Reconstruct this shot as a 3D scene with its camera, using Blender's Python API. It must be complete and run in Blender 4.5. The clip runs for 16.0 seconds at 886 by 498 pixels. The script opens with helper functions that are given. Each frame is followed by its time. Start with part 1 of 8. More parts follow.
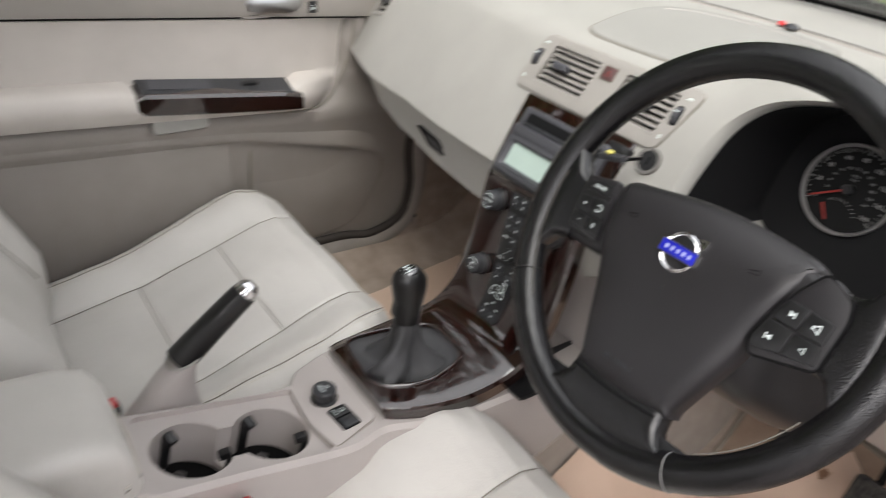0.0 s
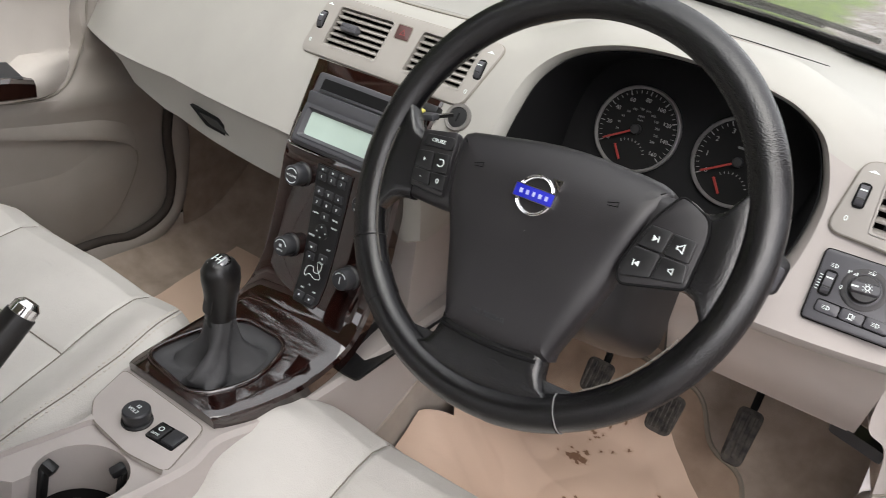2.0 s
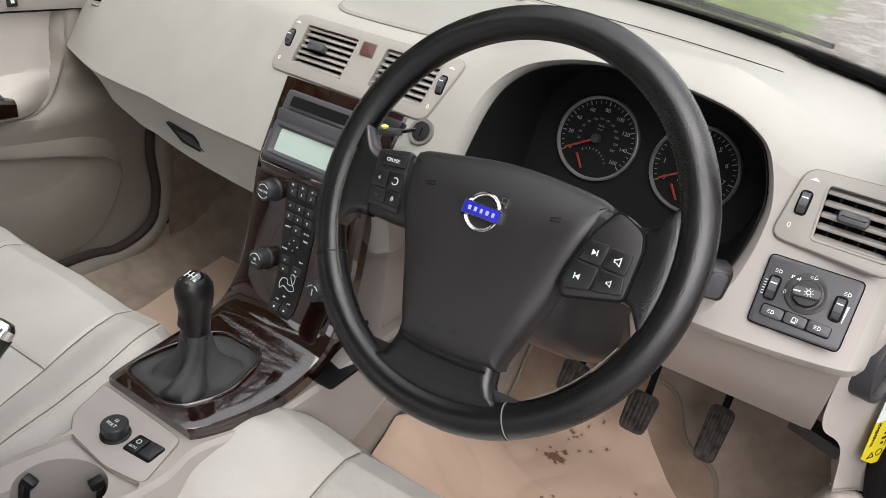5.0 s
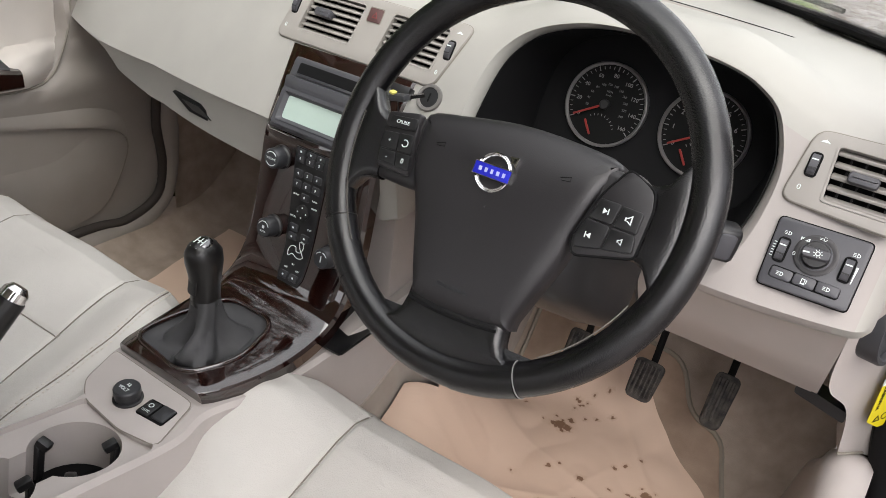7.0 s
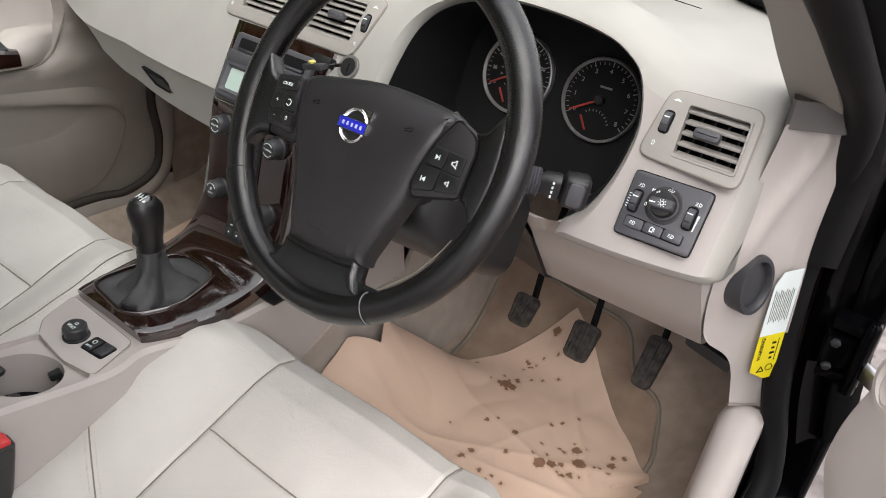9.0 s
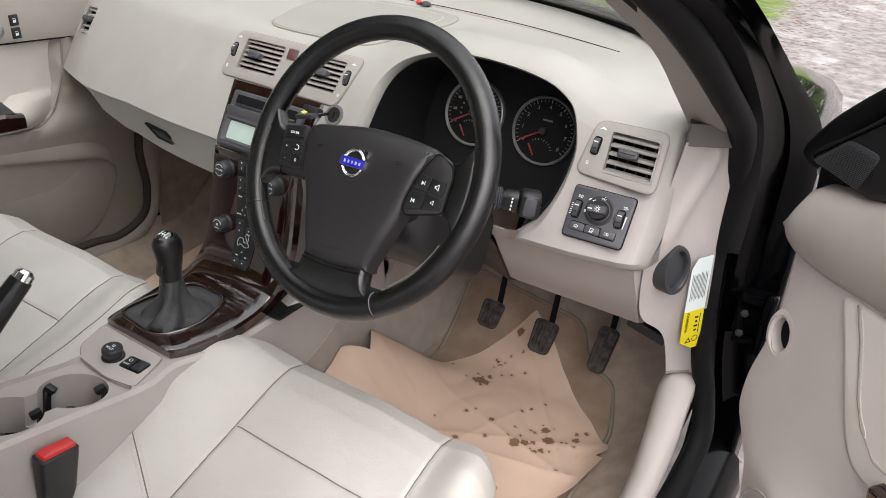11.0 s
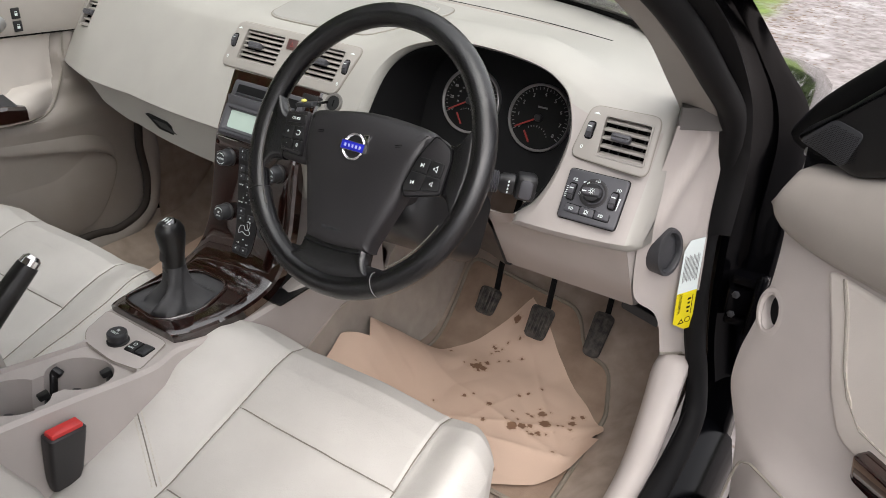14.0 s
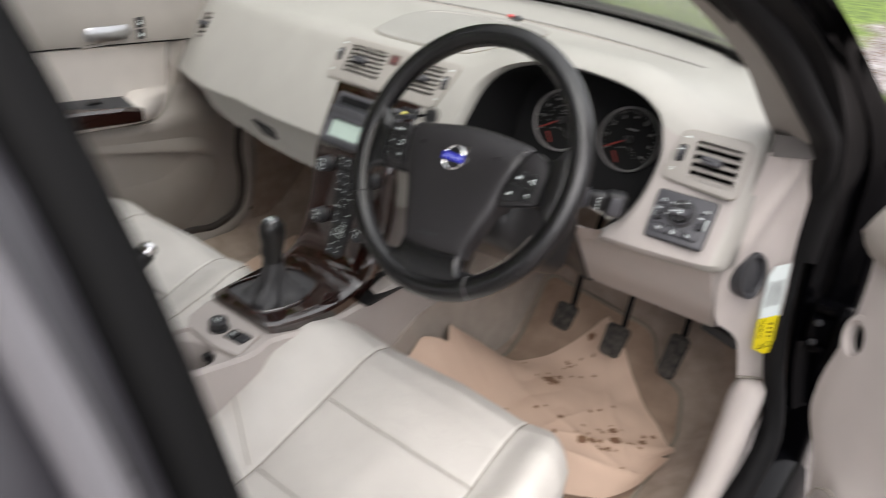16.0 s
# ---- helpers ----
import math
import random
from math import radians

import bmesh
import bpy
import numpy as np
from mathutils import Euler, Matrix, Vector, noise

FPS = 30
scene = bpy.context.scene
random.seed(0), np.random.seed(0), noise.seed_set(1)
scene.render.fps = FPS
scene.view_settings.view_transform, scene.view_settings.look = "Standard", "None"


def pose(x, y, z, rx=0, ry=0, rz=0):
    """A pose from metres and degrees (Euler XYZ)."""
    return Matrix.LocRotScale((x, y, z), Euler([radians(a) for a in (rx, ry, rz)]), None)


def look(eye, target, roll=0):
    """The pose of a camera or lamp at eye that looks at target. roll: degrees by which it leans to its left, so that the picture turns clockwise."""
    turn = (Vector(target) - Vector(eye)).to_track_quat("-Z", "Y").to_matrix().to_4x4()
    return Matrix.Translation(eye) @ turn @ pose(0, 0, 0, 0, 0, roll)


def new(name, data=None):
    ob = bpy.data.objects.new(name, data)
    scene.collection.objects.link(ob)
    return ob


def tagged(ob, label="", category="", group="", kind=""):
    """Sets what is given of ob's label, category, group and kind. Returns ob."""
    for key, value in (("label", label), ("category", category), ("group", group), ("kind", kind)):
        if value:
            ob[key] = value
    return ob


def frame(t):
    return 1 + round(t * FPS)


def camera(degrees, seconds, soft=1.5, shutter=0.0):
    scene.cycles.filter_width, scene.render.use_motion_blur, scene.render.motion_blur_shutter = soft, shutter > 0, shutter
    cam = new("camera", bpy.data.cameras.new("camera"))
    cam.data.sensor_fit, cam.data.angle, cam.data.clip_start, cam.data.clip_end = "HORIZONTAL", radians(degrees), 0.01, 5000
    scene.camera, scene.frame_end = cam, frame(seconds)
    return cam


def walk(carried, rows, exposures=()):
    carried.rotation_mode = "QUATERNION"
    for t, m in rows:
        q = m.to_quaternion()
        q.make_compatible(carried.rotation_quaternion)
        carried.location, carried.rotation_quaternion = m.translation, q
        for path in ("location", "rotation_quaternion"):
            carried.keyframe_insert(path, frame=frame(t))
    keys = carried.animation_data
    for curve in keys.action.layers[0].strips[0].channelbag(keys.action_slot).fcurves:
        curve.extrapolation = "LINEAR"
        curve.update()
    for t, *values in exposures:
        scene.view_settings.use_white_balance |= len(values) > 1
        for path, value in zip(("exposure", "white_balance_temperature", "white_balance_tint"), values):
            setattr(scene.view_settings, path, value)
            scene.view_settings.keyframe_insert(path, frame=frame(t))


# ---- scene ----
cam = camera(60.9, 16.0, soft=0.8, shutter=0.5)
PATH = [
    (0, (0.659, -0.046, 1.2), (-0.711, 1.0, 0.186), 5.3),
    (0.5, (0.609, -0.052, 1.187), (-0.524, 1.309, 0.257), 7.7),
    (1, (0.575, -0.083, 1.161), (-0.417, 1.386, 0.234), 8.7),
    (1.5, (0.562, -0.088, 1.148), (-0.375, 1.398, 0.193), 9.1),
    (2, (0.573, -0.086, 1.149), (-0.314, 1.421, 0.179), 8.8),
    (2.5, (0.589, -0.078, 1.154), (-0.273, 1.438, 0.175), 8.5),
    (3, (0.6, -0.073, 1.167), (-0.255, 1.446, 0.187), 8.3),
    (3.5, (0.6, -0.075, 1.166), (-0.261, 1.444, 0.19), 8.0),
    (3.7, (0.6, -0.077, 1.173), (-0.264, 1.442, 0.2), 8.0),
    (5.8, (0.62, -0.076, 1.181), (-0.275, 1.413, 0.191), 7.1),
    (6, (0.619, -0.08, 1.168), (-0.271, 1.406, 0.17), 7.2),
    (6.5, (0.617, -0.083, 1.166), (-0.265, 1.398, 0.152), 7.3),
    (7, (0.615, -0.088, 1.167), (-0.259, 1.391, 0.144), 7.3),
    (7.5, (0.624, -0.092, 1.175), (-0.256, 1.382, 0.148), 7.3),
    (8, (0.668, -0.097, 1.181), (-0.227, 1.366, 0.152), 7.1),
    (8.5, (0.74, -0.069, 1.179), (-0.183, 1.373, 0.144), 7.6),
    (9, (0.817, -0.053, 1.185), (-0.17, 1.331, 0.132), 5.4),
    (9.5, (0.848, -0.103, 1.202), (-0.135, 1.285, 0.151), 2.3),
    (10, (0.877, -0.183, 1.237), (-0.048, 1.278, 0.234), 2.8),
    (10.2, (0.884, -0.206, 1.247), (-0.042, 1.276, 0.274), 3.6),
    (12.3, (0.899, -0.234, 1.269), (-0.004, 1.26, 0.293), 3.1),
    (12.5, (0.901, -0.235, 1.272), (-0.011, 1.249, 0.29), 3.0),
    (13, (0.901, -0.24, 1.271), (-0.016, 1.238, 0.284), 3.2),
    (13.5, (0.904, -0.239, 1.269), (-0.017, 1.238, 0.283), 3.3),
    (14, (0.908, -0.256, 1.252), (0.002, 1.236, 0.277), 3.4),
    (14.5, (0.918, -0.235, 1.258), (0.029, 1.277, 0.297), 3.3),
    (15, (0.935, -0.183, 1.275), (0.058, 1.347, 0.33), 3.2),
    (15.5, (0.929, -0.213, 1.276), (0.056, 1.332, 0.354), 3.4),
    (16, (0.908, -0.321, 1.261), (-0.151, 1.091, 0.32), 4.1),
]
walk(cam, [(t, look(eye, target, roll)) for t, eye, target, roll in PATH], exposures=[(0.0, 1.08), (3.7, 1.05), (8.0, 1.03), (12.0, 0.94), (16.0, 0.92)])

# ---------- world and light ----------
world = bpy.data.worlds.new("sky")
scene.world = world
world.use_nodes = True
wn = world.node_tree.nodes
bg = wn["Background"]
sky = wn.new("ShaderNodeTexSky")
sky.sky_type = "NISHITA"
sky.sun_disc = False
sky.sun_elevation, sky.sun_rotation = radians(56), radians(141)
sky.air_density, sky.dust_density, sky.ozone_density = 1.0, 5.0, 1.0
cloud = wn.new("ShaderNodeMix")
cloud.data_type = "RGBA"
cloud.inputs["Factor"].default_value = 0.75
cloud.inputs["B"].default_value = (12.0, 11.6, 11.9, 1)
world.node_tree.links.new(sky.outputs[0], cloud.inputs["A"])
world.node_tree.links.new(cloud.outputs["Result"], bg.inputs[0])
bg.inputs[1].default_value = 0.125
sun = new("overcast_sun", bpy.data.lights.new("overcast_sun", "SUN"))
sun.data.energy, sun.data.angle, sun.data.color = 1.9, radians(60), (1.0, 0.965, 0.945)
sun.matrix_world = look((3.2, -4.0, 7.5), (0, 0, 0))


# ---------- materials ----------
def material(name, base, rough=0.5, metal=0.0, vary=0.06, scale=14.0, bump=0.0, bump_scale=900.0, coat=0.0, second=None, kind="noise", rough_vary=0.08, spec=0.5, crease_scale=45.0, crease_depth=0.25):
    """A surface with mottling at a large scale and fine relief at a small one."""
    m = bpy.data.materials.new(name)
    m.use_nodes = True
    n, l = m.node_tree.nodes, m.node_tree.links
    b = n["Principled BSDF"]
    co = n.new("ShaderNodeTexCoord")
    big = n.new("ShaderNodeTexNoise")
    big.inputs["Scale"].default_value = scale
    big.inputs["Detail"].default_value = 6
    l.new(co.outputs["Object"], big.inputs["Vector"])
    mix = n.new("ShaderNodeMix")
    mix.data_type = "RGBA"
    dark = second or tuple(c * (1 - 2 * vary) for c in base)
    light = base if second else tuple(min(1, c * (1 + vary)) for c in base)
    mix.inputs["A"].default_value = (*dark, 1)
    mix.inputs["B"].default_value = (*light, 1)
    ramp = n.new("ShaderNodeMapRange")
    ramp.inputs["From Min"].default_value, ramp.inputs["From Max"].default_value = 0.3, 0.7
    l.new(big.outputs["Fac"], ramp.inputs["Value"])
    l.new(ramp.outputs["Result"], mix.inputs["Factor"])
    l.new(mix.outputs["Result"], b.inputs["Base Color"])
    rr = n.new("ShaderNodeMapRange")
    rr.inputs["To Min"].default_value, rr.inputs["To Max"].default_value = max(0.02, rough - rough_vary), min(1, rough + rough_vary)
    l.new(big.outputs["Fac"], rr.inputs["Value"])
    l.new(rr.outputs["Result"], b.inputs["Roughness"])
    b.inputs["Metallic"].default_value = metal
    b.inputs["Coat Weight"].default_value = coat
    b.inputs["Coat Roughness"].default_value = 0.04
    b.inputs["Specular IOR Level"].default_value = spec
    if bump:
        fine = n.new("ShaderNodeTexVoronoi" if kind == "leather" else "ShaderNodeTexNoise")
        fine.inputs["Scale"].default_value = bump_scale
        l.new(co.outputs["Object"], fine.inputs["Vector"])
        bp = n.new("ShaderNodeBump")
        bp.inputs["Strength"].default_value = bump
        bp.inputs["Distance"].default_value = 0.0006
        l.new(fine.outputs[0], bp.inputs["Height"])
        last = bp
        if kind == "leather":
            crease = n.new("ShaderNodeTexNoise")
            crease.inputs["Scale"].default_value = crease_scale
            crease.inputs["Detail"].default_value = 4
            crease.inputs["Distortion"].default_value = 1.2
            l.new(co.outputs["Object"], crease.inputs["Vector"])
            bp2 = n.new("ShaderNodeBump")
            bp2.inputs["Strength"].default_value = crease_depth
            bp2.inputs["Distance"].default_value = 0.003
            l.new(crease.outputs["Fac"], bp2.inputs["Height"])
            l.new(bp.outputs["Normal"], bp2.inputs["Normal"])
            last = bp2
        l.new(last.outputs["Normal"], b.inputs["Normal"])
    return m


BEIGE = material("beige_soft_plastic", (0.335, 0.325, 0.300), 0.5, vary=0.03, bump=0.25, bump_scale=1400)
BEIGE_DARK = material("beige_hard_plastic", (0.415, 0.380, 0.360), 0.5, vary=0.03, bump=0.2, bump_scale=1200)
TAUPE = material("taupe_plastic", (0.30, 0.275, 0.25), 0.55, vary=0.04, bump=0.25, bump_scale=1200)
LEATHER = material("cream_leather", (0.525, 0.506, 0.475), 0.42, vary=0.04, scale=9, bump=0.3, bump_scale=700, kind="leather")
DOOR_PAD = material("cream_door_leather", (0.54, 0.50, 0.46), 0.5, vary=0.03, bump=0.3, bump_scale=800)
THREAD = material("grey_thread", (0.13, 0.12, 0.105), 0.8, vary=0.1, scale=300)
STITCH = material("pale_thread", (0.55, 0.51, 0.44), 0.8, vary=0.1, scale=300)
SEAM = material("seam_groove", (0.22, 0.2, 0.17), 0.8)
BLACK_LEATHER = material("black_grained_leather", (0.0046, 0.0044, 0.0053), 0.23, vary=0.15, scale=40, bump=0.38, bump_scale=720, kind="leather", crease_scale=420.0, crease_depth=0.06, spec=0.65, rough_vary=0.08)
SMOOTH_BLACK = material("smooth_black_leather", (0.0055, 0.0053, 0.0056), 0.32, vary=0.1, scale=60, bump=0.12, bump_scale=1500)
BLACK_PAD = material("black_soft_plastic", (0.0175, 0.0162, 0.0178), 0.38, vary=0.08, bump=0.25, bump_scale=1300)
BLACK = material("black_plastic", (0.010, 0.010, 0.011), 0.4, vary=0.1, bump=0.15, bump_scale=1200)
DARK_HOLE = material("matt_black", (0.004, 0.004, 0.0045), 0.85, spec=0.2)
CHARCOAL = material("charcoal_plastic", (0.029, 0.030, 0.034), 0.42, vary=0.06, bump=0.2, bump_scale=1400)
RUBBER = material("black_rubber", (0.0026, 0.0026, 0.0028), 0.6, spec=0.13, vary=0.15, bump=0.2, bump_scale=500)
DUSTY_RUBBER = material("dusty_rubber", (0.075, 0.066, 0.058), 0.85, scale=90, second=(0.008, 0.008, 0.008), bump=0.4, bump_scale=400)
BOOT = material("grey_leatherette", (0.058, 0.058, 0.061), 0.62, vary=0.1, scale=30, bump=0.2, bump_scale=1100, spec=0.35)
CHROME = material("chrome", (0.75, 0.75, 0.76), 0.12, metal=1.0, vary=0.02)
SATIN = material("satin_metal", (0.45, 0.45, 0.46), 0.3, metal=1.0, vary=0.04)
BLUE = material("blue_enamel", (0.015, 0.02, 0.42), 0.3, vary=0.03)
WHITE = material("white_print", (0.68, 0.75, 0.74), 0.6, vary=0.02)
DIAL_PRINT = material("dial_print", (0.26, 0.255, 0.25), 0.6, vary=0.03)
GREY_PRINT = material("grey_print", (0.15, 0.15, 0.15), 0.6)
PANEL_GREY = material("switch_panel_grey", (0.060, 0.060, 0.068), 0.45, vary=0.05, bump=0.2, bump_scale=1500)
RED = material("red_plastic", (0.55, 0.03, 0.03), 0.35, vary=0.05)
FRAME_PAINT = material("door_frame_paint", (0.0015, 0.0015, 0.002), 0.16, vary=0.1, spec=0.07)
GRILLE = material("speaker_cover_plastic", (0.275, 0.268, 0.248), 0.6, vary=0.03, bump=0.5, bump_scale=900)
CORNER_BLACK = material("mirror_corner_black", (0.0055, 0.0055, 0.006), 0.45, vary=0.08, spec=0.35, bump=0.2, bump_scale=1200)
SEAL_RUBBER = material("seal_rubber", (0.0062, 0.0060, 0.0065), 0.62, spec=0.16, vary=0.15, bump=0.2, bump_scale=500)
TUNNEL = material("pale_tunnel_carpet", (0.40, 0.355, 0.315), 0.97, scale=25, second=(0.33, 0.29, 0.255), bump=0.8, bump_scale=650)
NEEDLE = material("needle_red", (0.26, 0.022, 0.016), 0.5)
DIAL = material("dial_black", (0.007, 0.007, 0.007), 0.7, spec=0.15)
LCD = material("lcd_green", (0.42, 0.52, 0.47), 0.25, vary=0.03, scale=20)
YELLOW = material("yellow_label", (0.72, 0.60, 0.0), 0.5, vary=0.02)
PAINT = material("black_car_paint", (0.002, 0.002, 0.0025), 0.07, vary=0.1, spec=0.4, rough_vary=0.03)
LINING = material("matt_charcoal_lining", (0.0055, 0.0055, 0.0062), 0.7, spec=0.2, vary=0.08)
HEADLINER = material("headliner_cloth", (0.34, 0.325, 0.30), 0.95, vary=0.04, bump=0.4, bump_scale=900)
CARPET = material("taupe_carpet", (0.40, 0.325, 0.27), 0.97, scale=25, second=(0.28, 0.225, 0.185), bump=1.0, bump_scale=650)
MAT = material("brown_mat", (0.36, 0.265, 0.20), 0.97, scale=16, second=(0.235, 0.165, 0.12), bump=1.0, bump_scale=600)
# carpet darkened to carry the shade under the dashboard in its colour
SHADED_CARPET = material("shaded_carpet", (0.085, 0.073, 0.063), 0.97, vary=0.12, bump=1.0, bump_scale=650)
LOWER_DASH = material("lower_dash_plastic", (0.315, 0.288, 0.272), 0.5, vary=0.03, bump=0.2, bump_scale=1200)
VENT_TRIM = material("taupe_beige_plastic", (0.30, 0.282, 0.26), 0.5, vary=0.03, bump=0.2, bump_scale=1200)
LOWER_DOOR = material("taupe_door_plastic", (0.275, 0.247, 0.225), 0.6, vary=0.04, bump=0.3, bump_scale=900)
CLEAR = bpy.data.materials.new("window_glass")
CLEAR.use_nodes = True
_n, _l = CLEAR.node_tree.nodes, CLEAR.node_tree.links
_n.remove(_n["Principled BSDF"])
_t, _s, _m, _f = (_n.new("ShaderNode" + k) for k in ("BsdfTransparent", "BsdfGlossy", "MixShader", "LayerWeight"))
_t.inputs["Color"].default_value = (0.925, 0.94, 0.93, 1)
_s.inputs["Roughness"].default_value = 0.0
_f.inputs["Blend"].default_value = 0.5
_p, _q = _n.new("ShaderNodeMath"), _n.new("ShaderNodeMath")
_p.operation, _q.operation = "POWER", "MULTIPLY_ADD"
_p.inputs[1].default_value, _q.inputs[1].default_value, _q.inputs[2].default_value = 5.0, 0.85, 0.035
for _a, _b in ((_f.outputs["Facing"], _p.inputs[0]), (_p.outputs[0], _q.inputs[0]), (_q.outputs[0], _m.inputs[0]), (_t.outputs[0], _m.inputs[1]), (_s.outputs[0], _m.inputs[2]), (_m.outputs[0], _n["Material Output"].inputs[0])):
    _l.new(_a, _b)


def wood_material():
    m = material("dark_lacquered_wood", (0.035, 0.010, 0.007), 0.05, vary=0.2, rough_vary=0.02, spec=0.6, coat=1.0)
    m.node_tree.nodes["Principled BSDF"].inputs["Coat IOR"].default_value = 1.55
    n, l = m.node_tree.nodes, m.node_tree.links
    b = n["Principled BSDF"]
    co = n.new("ShaderNodeTexCoord")
    mp = n.new("ShaderNodeMapping")
    mp.inputs["Scale"].default_value = (60, 9, 14)
    l.new(co.outputs["Object"], mp.inputs["Vector"])
    w = n.new("ShaderNodeTexNoise")
    w.inputs["Scale"].default_value, w.inputs["Detail"].default_value, w.inputs["Distortion"].default_value = 3, 8, 1.5
    l.new(mp.outputs[0], w.inputs["Vector"])
    r = n.new("ShaderNodeValToRGB")
    r.color_ramp.elements[0].position, r.color_ramp.elements[0].color = 0.3, (0.005, 0.0019, 0.0016, 1)
    r.color_ramp.elements[1].position, r.color_ramp.elements[1].color = 0.75, (0.023, 0.0066, 0.0047, 1)
    l.new(w.outputs["Fac"], r.inputs[0])
    l.new(r.outputs[0], b.inputs["Base Color"])
    return m


def paper_material():
    m = material("kraft_paper", (0.61, 0.455, 0.355), 0.85, vary=0.03, scale=6, bump=0.2, bump_scale=300)
    n, l = m.node_tree.nodes, m.node_tree.links
    b = n["Principled BSDF"]
    base = b.inputs["Base Color"].links[0].from_socket
    co = n.new("ShaderNodeTexCoord")
    flat = n.new("ShaderNodeVectorMath")
    flat.operation = "MULTIPLY"
    flat.inputs[1].default_value = (1, 1, 0)
    l.new(co.outputs["Object"], flat.inputs[0])
    # ragged outlines for the drips and boot marks
    rag = n.new("ShaderNodeTexNoise")
    rag.inputs["Scale"].default_value, rag.inputs["Detail"].default_value = 150, 5
    l.new(flat.outputs[0], rag.inputs["Vector"])
    ragged = n.new("ShaderNodeMath")
    ragged.operation = "MULTIPLY_ADD"
    ragged.inputs[1].default_value, ragged.inputs[2].default_value = 0.014, -0.0070
    l.new(rag.outputs["Fac"], ragged.inputs[0])
    level = None
    drops = [(0.336, 1.022, 8), (0.323, 0.875, 12), (0.336, 0.875, 9), (0.311, 0.872, 5), (0.334, 0.898, 5), (0.331, 0.863, 3), (0.352, 0.775, 3), (0.405, 0.784, 6), (0.438, 0.847, 3), (0.452, 0.862, 3), (0.502, 0.821, 9), (0.488, 0.806, 3), (0.519, 0.798, 12), (0.470, 0.755, 11), (0.486, 0.765, 9), (0.499, 0.775, 5), (0.561, 0.831, 8), (0.555, 0.850, 5), (0.570, 0.862, 5), (0.366, 0.683, 6), (0.373, 0.702, 6), (0.416, 0.738, 4), (0.383, 0.654, 3), (0.406, 0.677, 4), (0.425, 0.667, 3), (0.448, 0.678, 3), (0.482, 0.636, 9), (0.494, 0.633, 6), (0.520, 0.766, 6), (0.511, 0.755, 5)]
    spatter = random.Random(21)
    for cx, cy, sx, sy, k in ((0.34, 0.95, 0.03, 0.03, 9), (0.32, 0.88, 0.03, 0.03, 5), (0.42, 0.76, 0.07, 0.06, 9), (0.50, 0.82, 0.05, 0.03, 8)):
        drops += [(spatter.gauss(cx, sx), spatter.gauss(cy, sy), spatter.uniform(0.6, 2.4)) for q in range(k)]
    for x, y, r in drops:
        dist = n.new("ShaderNodeVectorMath")
        dist.operation = "DISTANCE"
        dist.inputs[1].default_value = (x, y, 0)
        l.new(flat.outputs[0], dist.inputs[0])
        less = n.new("ShaderNodeMath")
        less.operation = "SUBTRACT"
        less.inputs[1].default_value = r * 0.00078 + 0.0012
        l.new(dist.outputs["Value"], less.inputs[0])
        if level is None:
            level = less.outputs[0]
        else:
            mn = n.new("ShaderNodeMath")
            mn.operation = "MINIMUM"
            l.new(level, mn.inputs[0])
            l.new(less.outputs[0], mn.inputs[1])
            level = mn.outputs[0]
    add = n.new("ShaderNodeMath")
    add.operation = "ADD"
    l.new(level, add.inputs[0])
    l.new(ragged.outputs[0], add.inputs[1])
    last = base
    # a faint dried halo, then the dark blot itself
    for lo, hi, colour in ((0.006, 0.0, (0.53, 0.385, 0.29, 1)), (0.0008, -0.0012, (0.20, 0.11, 0.065, 1))):
        edge = n.new("ShaderNodeMapRange")
        edge.inputs["From Min"].default_value, edge.inputs["From Max"].default_value = lo, hi
        l.new(add.outputs[0], edge.inputs["Value"])
        mix = n.new("ShaderNodeMix")
        mix.data_type = "RGBA"
        mix.inputs["B"].default_value = colour
        l.new(last, mix.inputs["A"])
        l.new(edge.outputs["Result"], mix.inputs["Factor"])
        last = mix.outputs["Result"]
    l.new(last, b.inputs["Base Color"])
    return m


WOOD = wood_material()
KRAFT = paper_material()


# ---------- mesh helpers ----------
def part(name, bm, mat, parent=None, label="", angle=38):
    me = bpy.data.meshes.new(name)
    bmesh.ops.recalc_face_normals(bm, faces=bm.faces)
    bm.to_mesh(me)
    bm.free()
    me.shade_smooth()
    me.set_sharp_from_angle(angle=radians(angle))
    me.materials.append(mat)
    ob = new(name, me)
    if parent:
        ob.parent = parent
    if label:
        tagged(ob, label)
    return ob


def thing(name, label, category, group="", kind="", at=(0, 0, 0)):
    ob = new(name)
    ob.empty_display_size = 0.02
    ob.location = at
    return tagged(ob, label, category, group, kind)


def under(ob, parent):
    """Hang a part that was built in world places under a thing that stands elsewhere."""
    ob.parent = parent
    ob.matrix_parent_inverse = parent.matrix_basis.inverted()
    return ob


def loft(rings, closed=True, caps=True, m=None):
    """A skin over rings of equally many points."""
    bm = bmesh.new()
    vs = [[bm.verts.new(m @ Vector(p) if m else p) for p in ring] for ring in rings]
    k = len(rings[0])
    for a, b in zip(vs, vs[1:]):
        for i in range(k if closed else k - 1):
            j = (i + 1) % k
            bm.faces.new((a[i], a[j], b[j], b[i]))
    if caps and closed:
        bm.faces.new(vs[0])
        bm.faces.new(vs[-1])
    return bm


def sheet(rings, thick, m=None):
    """An open skin over rings, given thickness downwards along its normals."""
    bm = loft(rings, closed=False, caps=False, m=m)
    bmesh.ops.recalc_face_normals(bm, faces=bm.faces)
    bmesh.ops.solidify(bm, geom=bm.faces[:], thickness=thick)
    return bm


